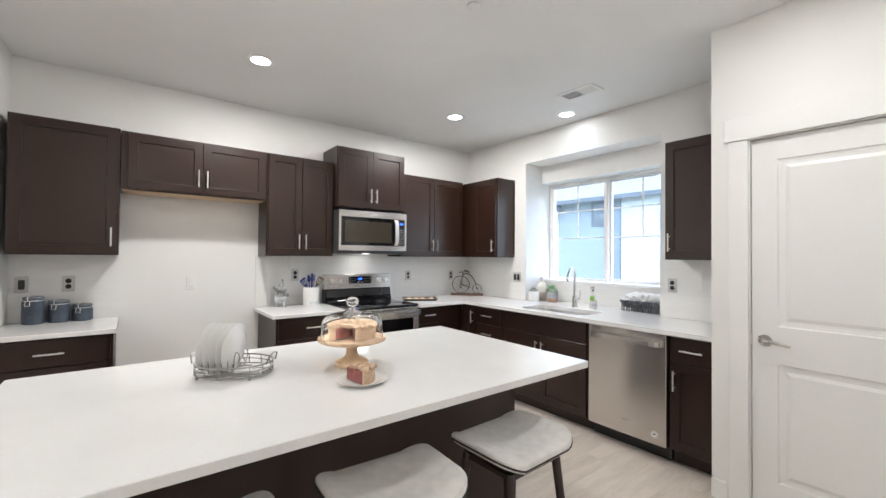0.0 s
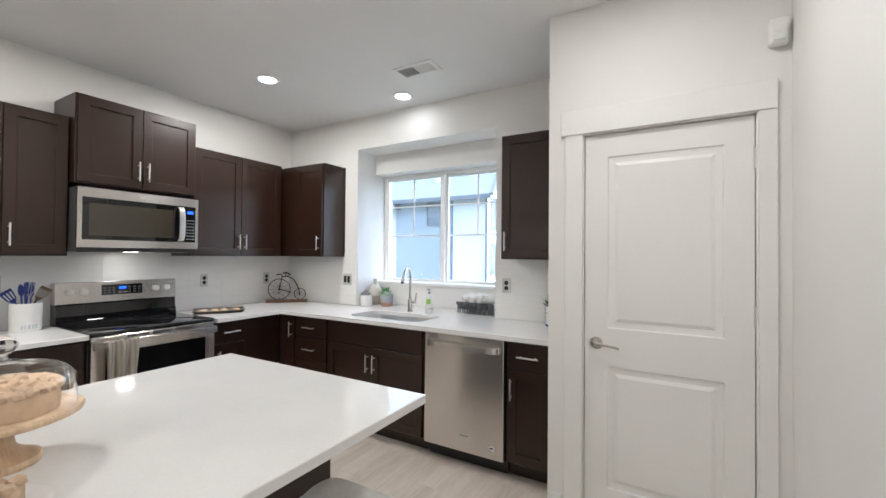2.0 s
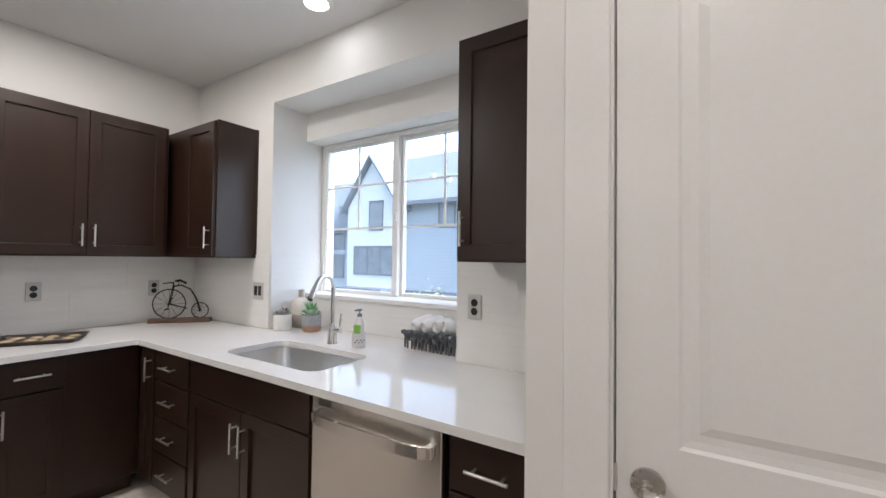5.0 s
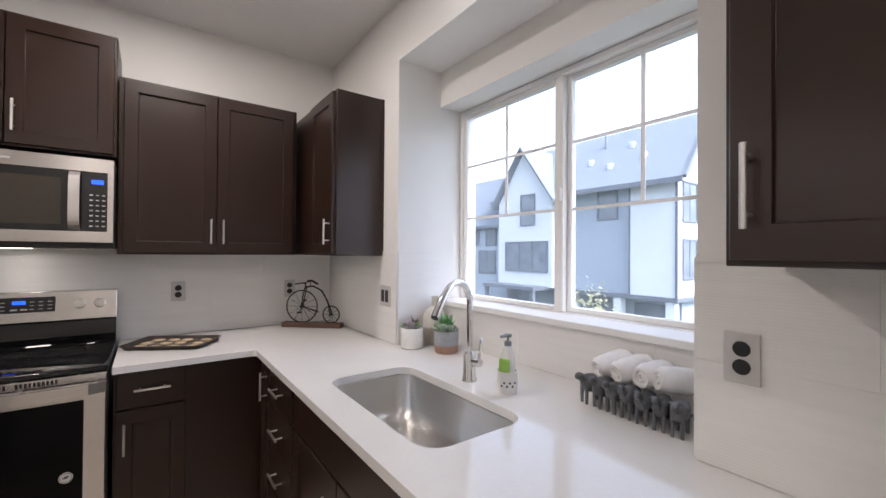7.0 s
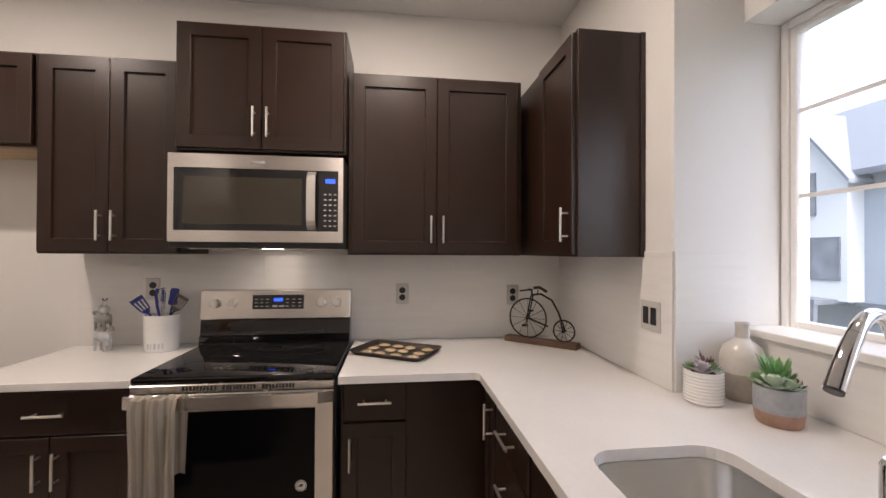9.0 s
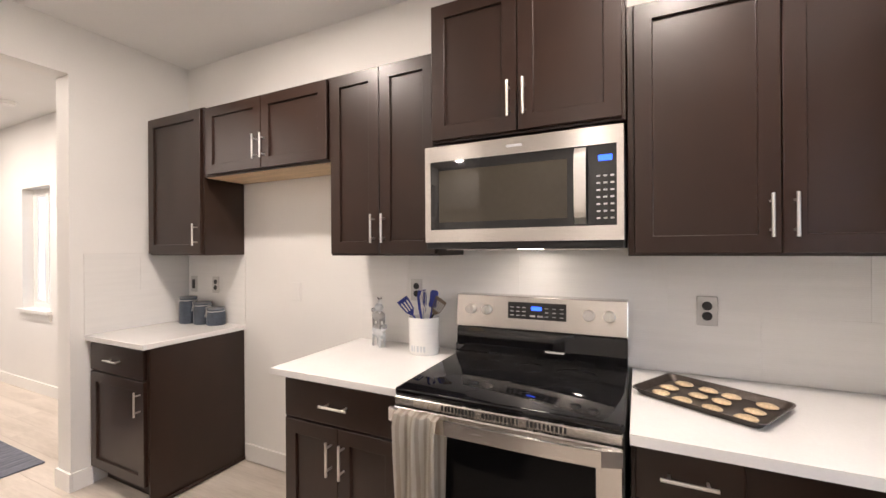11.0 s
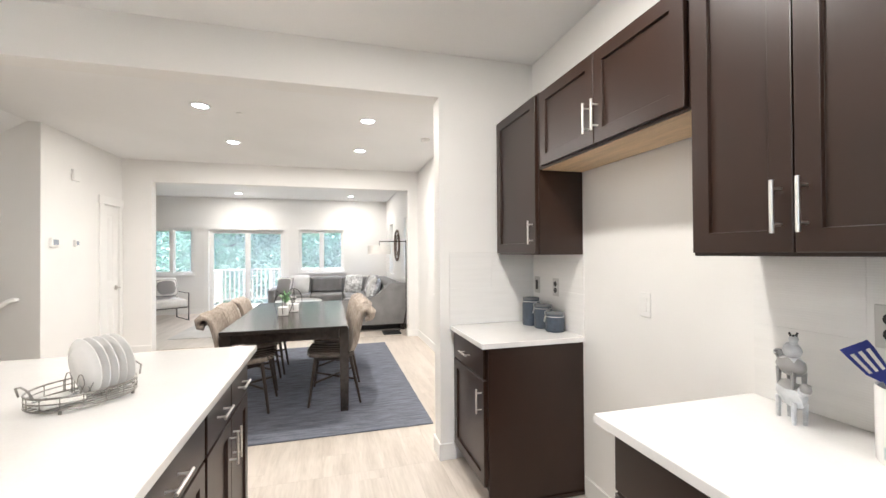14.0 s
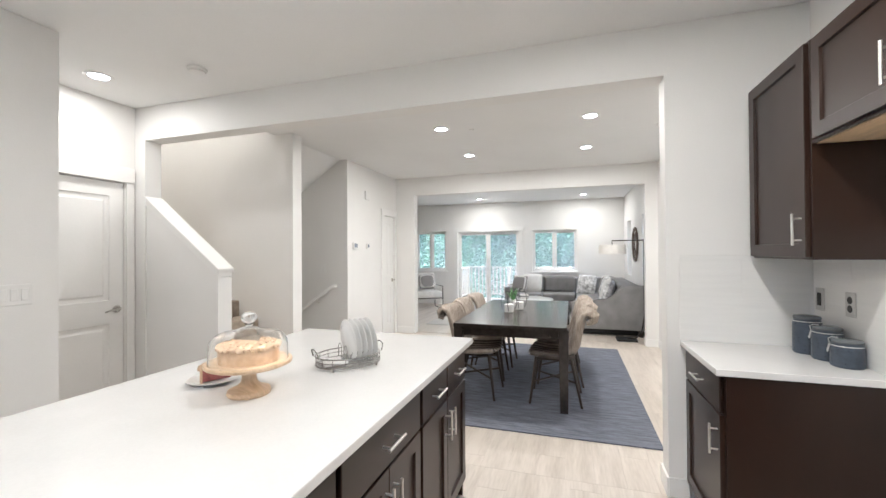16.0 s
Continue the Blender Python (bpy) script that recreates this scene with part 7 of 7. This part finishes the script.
def gable_roof(bm, x0, x1, y0, y1, ez, rz, along, t=0.18):
    """Two slopes between eaves at ez and a ridge at rz; the ridge runs along x or y."""
    if along == "y":
        xm = (x0 + x1) / 2
        secs = [[(x0, ez), (xm, rz), (xm, rz - t), (x0, ez - t)], [(xm, rz), (x1, ez), (x1, ez - t), (xm, rz - t)]]
        for s in secs:
            a, b = [bm.verts.new((x, y0, z)) for x, z in s], [bm.verts.new((x, y1, z)) for x, z in s]
            bm.faces.new(a), bm.faces.new(b[::-1])
            for i in range(4):
                bm.faces.new((a[i], b[i], b[(i + 1) % 4], a[(i + 1) % 4]))
    else:
        ym = (y0 + y1) / 2
        secs = [[(y0, ez), (ym, rz), (ym, rz - t), (y0, ez - t)], [(ym, rz), (y1, ez), (y1, ez - t), (ym, rz - t)]]
        for s in secs:
            a, b = [bm.verts.new((x0, y, z)) for y, z in s], [bm.verts.new((x1, y, z)) for y, z in s]
            bm.faces.new(a), bm.faces.new(b[::-1])
            for i in range(4):
                bm.faces.new((a[i], b[i], b[(i + 1) % 4], a[(i + 1) % 4]))
    return bm


def house_window(parent, m, w, h, panes=1):
    """A window on a wall that looks towards -y of m."""
    o = part("window", bx(-w / 2, -0.03, 0, w / 2, 0.02, h), HGLASS, parent, m=m)
    bm = bmesh.new()
    f = 0.09
    for b in ((-w / 2 - f, -f, -w / 2, h + f), (w / 2, -f, w / 2 + f, h + f), (-w / 2, h, w / 2, h + f), (-w / 2, -f, w / 2, 0)):
        box(bm, b[0], -0.07, b[1], b[2], 0.0, b[3])
    for k in range(1, panes):
        x = -w / 2 + w * k / panes
        box(bm, x - 0.035, -0.055, 0, x + 0.035, 0.0, h)
    if panes == 1:
        box(bm, -w / 2, -0.055, h / 2 - 0.03, w / 2, 0.0, h / 2 + 0.03)
    part("frame", bm, DTRIM, o, m=m)


def pent(bm, x0, x1, y0, y1, z0, z1, pk):
    """A gable-ended block that looks towards -x."""
    ym = (y0 + y1) / 2
    pts = [(y0, z0), (y1, z0), (y1, z1), (ym, pk), (y0, z1)]
    a, b = [bm.verts.new((x0, y, z)) for y, z in pts], [bm.verts.new((x1, y, z)) for y, z in pts]
    bm.faces.new(a), bm.faces.new(b[::-1])
    for i in range(5):
        bm.faces.new((a[i], b[i], b[(i + 1) % 5], a[(i + 1) % 5]))
    return bm


def townhouse(m, label):
    """Row of town houses: local origin at its near corner, front towards -x, running along y."""
    o = thing("townhouse", m, label, "house", "houses across the lane")
    G, E, R, D = -2.4, 5.45, 9.0, 5.0
    part("wall", bx(0, 0, -0.0, D, 2.25, E), SIDW, o, "white panel siding")
    part("wall", bx(0.25, 2.25, 0.0, D, 6.6, E), SIDG, o, "grey lap siding")
    bm = bmesh.new()
    pent(bm, -0.55, 2.4, 6.6, 11.0, 0.0, E - 0.2, 8.3)
    part("wall", bm, SIDW, o, "white gabled front")
    part("wall", bx(0.25, 11.0, G, D, 19.0, E - 1.6), SIDG, o, "grey lap siding")
    part("ground_floor_wall", bx(1.2, 0.3, G, D - 0.1, 11.0, 0.0), SIDG, o, "grey recessed ground floor")
    bm = bmesh.new()
    x0, xm, x1 = 0.0, D / 2, D
    a = [bm.verts.new((x, 0.0, z)) for x, z in ((x0, E), (x1, E), (xm, R - 0.35))]
    b = [bm.verts.new((x, 0.15, z)) for x, z in ((x0, E), (x1, E), (xm, R - 0.35))]
    bm.faces.new(a), bm.faces.new(b[::-1])
    for i in range(3):
        bm.faces.new((a[i], b[i], b[(i + 1) % 3], a[(i + 1) % 3]))
    part("gable_wall", bm, SIDW, o)
    part("roof", gable_roof(bmesh.new(), -0.45, D + 0.45, -0.45, 12.0, E + 0.05, R, "y"), ROOF, o, "grey shingle roof")
    part("roof", gable_roof(bmesh.new(), -0.3, D + 0.4, 11.2, 19.5, E - 1.5, R - 1.2, "y"), ROOF, o, "grey shingle roof")
    part("roof", gable_roof(bmesh.new(), -0.95, 2.5, 6.25, 11.35, E - 0.35, 8.62, "x"), ROOF, o, "grey shingle gable roof")
    part("gutter", bx(-0.55, -0.45, E - 0.22, -0.42, 6.3, E - 0.02), DTRIM, o)
    bm = bmesh.new()
    for s in ((-0.45, D / 2), (D + 0.45, D / 2)):
        tube(bm, [(s[0], -0.5, E), (s[1], -0.5, R)], 0.13, 4)
    part("bargeboard", bm, DTRIM, o)
    part("corner_board", bx(-0.04, -0.04, 0.0, 0.06, 0.06, E), DTRIM, o)
    part("corner_board", bx(-0.03, 2.2, 0.0, 0.26, 2.28, E), DTRIM, o)
    part("band_board", bx(-0.06, -0.06, -0.22, D, 6.6, 0.0), DTRIM, o)
    part("porch_roof", bx(-1.7, 7.0, -0.15, 0.3, 11.3, 0.08), DTRIM, o)
    for y in (7.2, 11.1):
        part("porch_post", bx(-1.6, y - 0.1, G, -1.4, y + 0.1, -0.15), DTRIM, o)
    for y in (0.3, 2.9, 5.6):
        part("pillar", bx(0.0, y - 0.2, G, 0.45, y + 0.2, -0.22), SIDW, o)
    for y in (1.6, 4.2):
        part("garage_door", bx(1.14, y - 1.0, G, 1.2, y + 1.0, -0.5), HGLASS, o)
    F = lambda x, y, z: pose(x, y, z, 0, 0, -90)
    house_window(o, F(0.25, 3.6, 3.9), 1.0, 1.45)
    house_window(o, F(-0.55, 8.45, 3.8), 1.0, 1.75)
    house_window(o, F(-0.55, 8.6, 0.95), 3.3, 1.7, 3)
    house_window(o, F(0.25, 13.0, 0.6), 1.6, 1.5, 2)
    house_window(o, F(0.25, 12.6, 2.6), 0.9, 1.0)
    house_window(o, F(0.25, 14.4, 2.6), 0.9, 1.0)
    house_window(o, F(0.25, 16.5, 0.6), 1.6, 1.5, 2)
    for z in (0.9, 3.6):
        house_window(o, pose(1.25, 0.0, z), 1.3, 1.75, 2)
        house_window(o, pose(3.7, 0.0, z), 1.1, 1.6, 2)
    slope = (R - E - 0.05) / (D / 2 + 0.45)
    for x, y in ((0.8, 1.9), (0.5, 3.6), (1.5, 2.9), (0.9, 5.0)):
        z = E + 0.05 + (x + 0.45) * slope
        part("roof_vent", bx(x - 0.14, y - 0.12, z - 0.15, x + 0.1, y + 0.12, z + 0.2, bev=0.02), SIDW, o)
    part("flue", tube(bmesh.new(), [(1.7, 4.6, 7.6), (1.7, 4.6, 8.8)], 0.07, 8), ROOF, o)
    return o


h0 = townhouse(pose(22.0, 9.8, -0.6), "white and grey town house with a gabled shingle roof")
copy_thing(h0, pose(36.0, -16.0, -0.6))
copy_thing(h0, pose(38.0, 6.0, -0.2))
sh = thing("shrub", pose(15.2, 9.6, -3.0), "small autumn-leaved tree beside the lane", "shrub")
bm = bmesh.new()
tube(bm, [(0, 0, 0), (0.05, 0, 1.2), (0, 0.05, 2.6)], 0.05, 6, taper=0.02)
part("trunk", bm, BARK, sh)
vs, fs = [], []
for i in range(500):
    c = Vector((rng.gauss(0, 0.32), rng.gauss(0, 0.32), 1.9 + rng.gauss(0, 0.6)))
    u = Vector((rng.uniform(-1, 1), rng.uniform(-1, 1), rng.uniform(-0.6, 0.6))).normalized()
    w = u.orthogonal().normalized()
    k = len(vs)
    vs += [c - u * 0.08, c + w * 0.05, c + u * 0.08, c - w * 0.05]
    fs.append((k, k + 1, k + 2, k + 3))
me = bpy.data.meshes.new("crown")
me.from_pydata(vs, [], fs)
me.materials.append(mat("yellow_leaf", (0.15, 0.15, 0.07), 0.7, var=0.4, scale=2))
cr = new("crown", me)
cr.parent = sh

# ---- wall tiles and floor planks ----
TRIB = TILE.node_tree
_n, _l = TRIB.nodes, TRIB.links
_tc, _wv, _bp = _n.new("ShaderNodeTexCoord"), _n.new("ShaderNodeTexWave"), _n.new("ShaderNodeBump")
_wv.bands_direction = "Z"
_wv.inputs["Scale"].default_value, _wv.inputs["Distortion"].default_value = 42.0, 1.2
_wv.inputs["Detail Scale"].default_value = 0.4
_bp.inputs["Strength"].default_value, _bp.inputs["Distance"].default_value = 0.16, 0.0012
_l.new(_tc.outputs["Object"], _wv.inputs[0])
_l.new(_wv.outputs[0], _bp.inputs["Height"])
_l.new(_bp.outputs[0], _n["Principled BSDF"].inputs["Normal"])
GROUT = mat("white_grout", (0.78, 0.765, 0.74), 0.9, var=0.04, fine=150, bump=0.2)


def splash(m, w, z0, z1, label):
    """Ribbed wall tiles over a width, looking towards -y of m."""
    o = thing("backsplash", m, label, "backsplash")
    o["kind"] = "structure"
    part("grout_bed", bx(0.0005, -0.004, z0 + 0.0005, w - 0.0005, -0.0008, z1 - 0.0005), GROUT, o)
    cache = {}
    H, L = 0.2438, 0.6096
    row, z = 0, z0 + 0.001
    while z < z1 - 0.01:
        zz = min(z + H - 0.0006, z1 - 0.001)
        x = 0.001 - (L / 2 if row % 2 else 0)
        while x < w - 0.005:
            a, b = max(0.001, x), min(x + L - 0.0006, w - 0.001)
            if b - a > 0.004:
                key = (round(b - a, 4), round(zz - z, 4))
                if key not in cache:
                    t = part("tile", bx(0, -0.0075, 0, b - a, -0.004, zz - z, bev=0.0003), TILE, o)
                    cache[key] = t.data
                else:
                    t = new("tile", cache[key])
                    t.parent = o
                t.location = (a, 0, z)
            x += L
        z += H
        row += 1


SP = "white finely ribbed backsplash tiles"
C0 = 0.9045
splash(pose(1.06, NORTH, 0), EAST - 1.06 - 0.009, C0, UZ - 0.001, SP + " behind the range")
splash(pose(WEST + 0.009, NORTH, 0), 0.6, C0, UZ - 0.001, SP + " behind the canisters")
splash(pose(WEST, 3.465, 0, 0, 0, 90), NORTH - 3.465, C0, 1.398, SP + " on the end wall")
splash(pose(EAST, NORTH - 0.001, 0, 0, 0, -90), NORTH - BAY1 - 0.001, C0, UZ - 0.001, SP + " under the corner cabinet")
splash(pose(EAST, 3.288, 0, 0, 0, -90), 3.288 - BAY1, UZ - 0.0005, 1.404, SP + " beside the bay")
splash(pose(EAST, BAY0, 0, 0, 0, -90), BAY0 - PEND - 0.001, C0, UZ - 0.001, SP + " beside the sink window")
splash(pose(EAST, BAY0, 0, 0, 0, -90), BAY0 - 1.517, UZ - 0.0005, 1.398, SP + " over the sink outlet")
splash(pose(BAYX, BAY1 - 0.009, 0, 0, 0, -90), BAY1 - BAY0 - 0.018, C0, WZ0 - 0.001, SP + " under the window sill")
splash(pose(EAST, BAY1, 0), BAYX - EAST, C0, 1.404, SP + " on the side of the bay")
splash(pose(BAYX, BAY0, 0, 0, 0, 180), BAYX - EAST, C0, 1.398, SP + " on the side of the bay")

fl_ob = bpy.data.objects["floor"]
PW, PL = 0.18, 1.22
rng = random.Random(4)
near, rest = [], []
shared = {}
for area in ((-4.55, WEST, -0.24, 4.125), (WEST, 3.0, -0.03, 3.6), (-8.6, -4.7, -3.0, 4.12), (WEST, 0.53, -0.9, -0.03)):
    ax0, ax1, ay0, ay1 = area
    j, y = 0, ay0
    while y < ay1 - 0.005:
        yy = min(y + PW, ay1)
        x = ax0 - PL * ((j * 0.37) % 1.0)
        while x < ax1 - 0.005:
            a, b = max(x, ax0), min(x + PL, ax1)
            if b - a > 0.01:
                (near if a > -4.56 else rest).append((a, y, b, yy))
            x += PL
        y += PW
        j += 1
near.sort(key=lambda r: (r[0] + r[2] - 1.0) ** 2 + (r[1] + r[3] - 4.0) ** 2)
rest += near[290:]
for a, y, b, yy in near[:290]:
    key = (round(b - a, 3), round(yy - y, 3))
    if key not in shared:
        ob = part("plank", bx(0.0003, 0.0003, -0.0055, b - a - 0.0003, yy - y - 0.0003, 0.0, bev=0.0005), FLOOR, fl_ob)
        shared[key] = ob.data
    else:
        ob = new("plank", shared[key])
        ob.parent = fl_ob
    ob.location = (a, y, 0)
vs, fs = [], []
for a, y, b, yy in rest:
    k = len(vs)
    vs += [(p, q, r) for r in (-0.0055, 0.0) for p, q in ((a + 0.0006, y + 0.0006), (b - 0.0006, y + 0.0006), (b - 0.0006, yy - 0.0006), (a + 0.0006, yy - 0.0006))]
    fs += [tuple(k + i for i in f) for f in ((4, 5, 6, 7), (0, 1, 5, 4), (1, 2, 6, 5), (2, 3, 7, 6), (3, 0, 4, 7))]
me = bpy.data.meshes.new("plank_field")
me.from_pydata(vs, [], fs)
me.materials.append(FLOOR)
pf = new("plank_field", me)
pf.parent = fl_ob
pf["kind"] = "stuff"
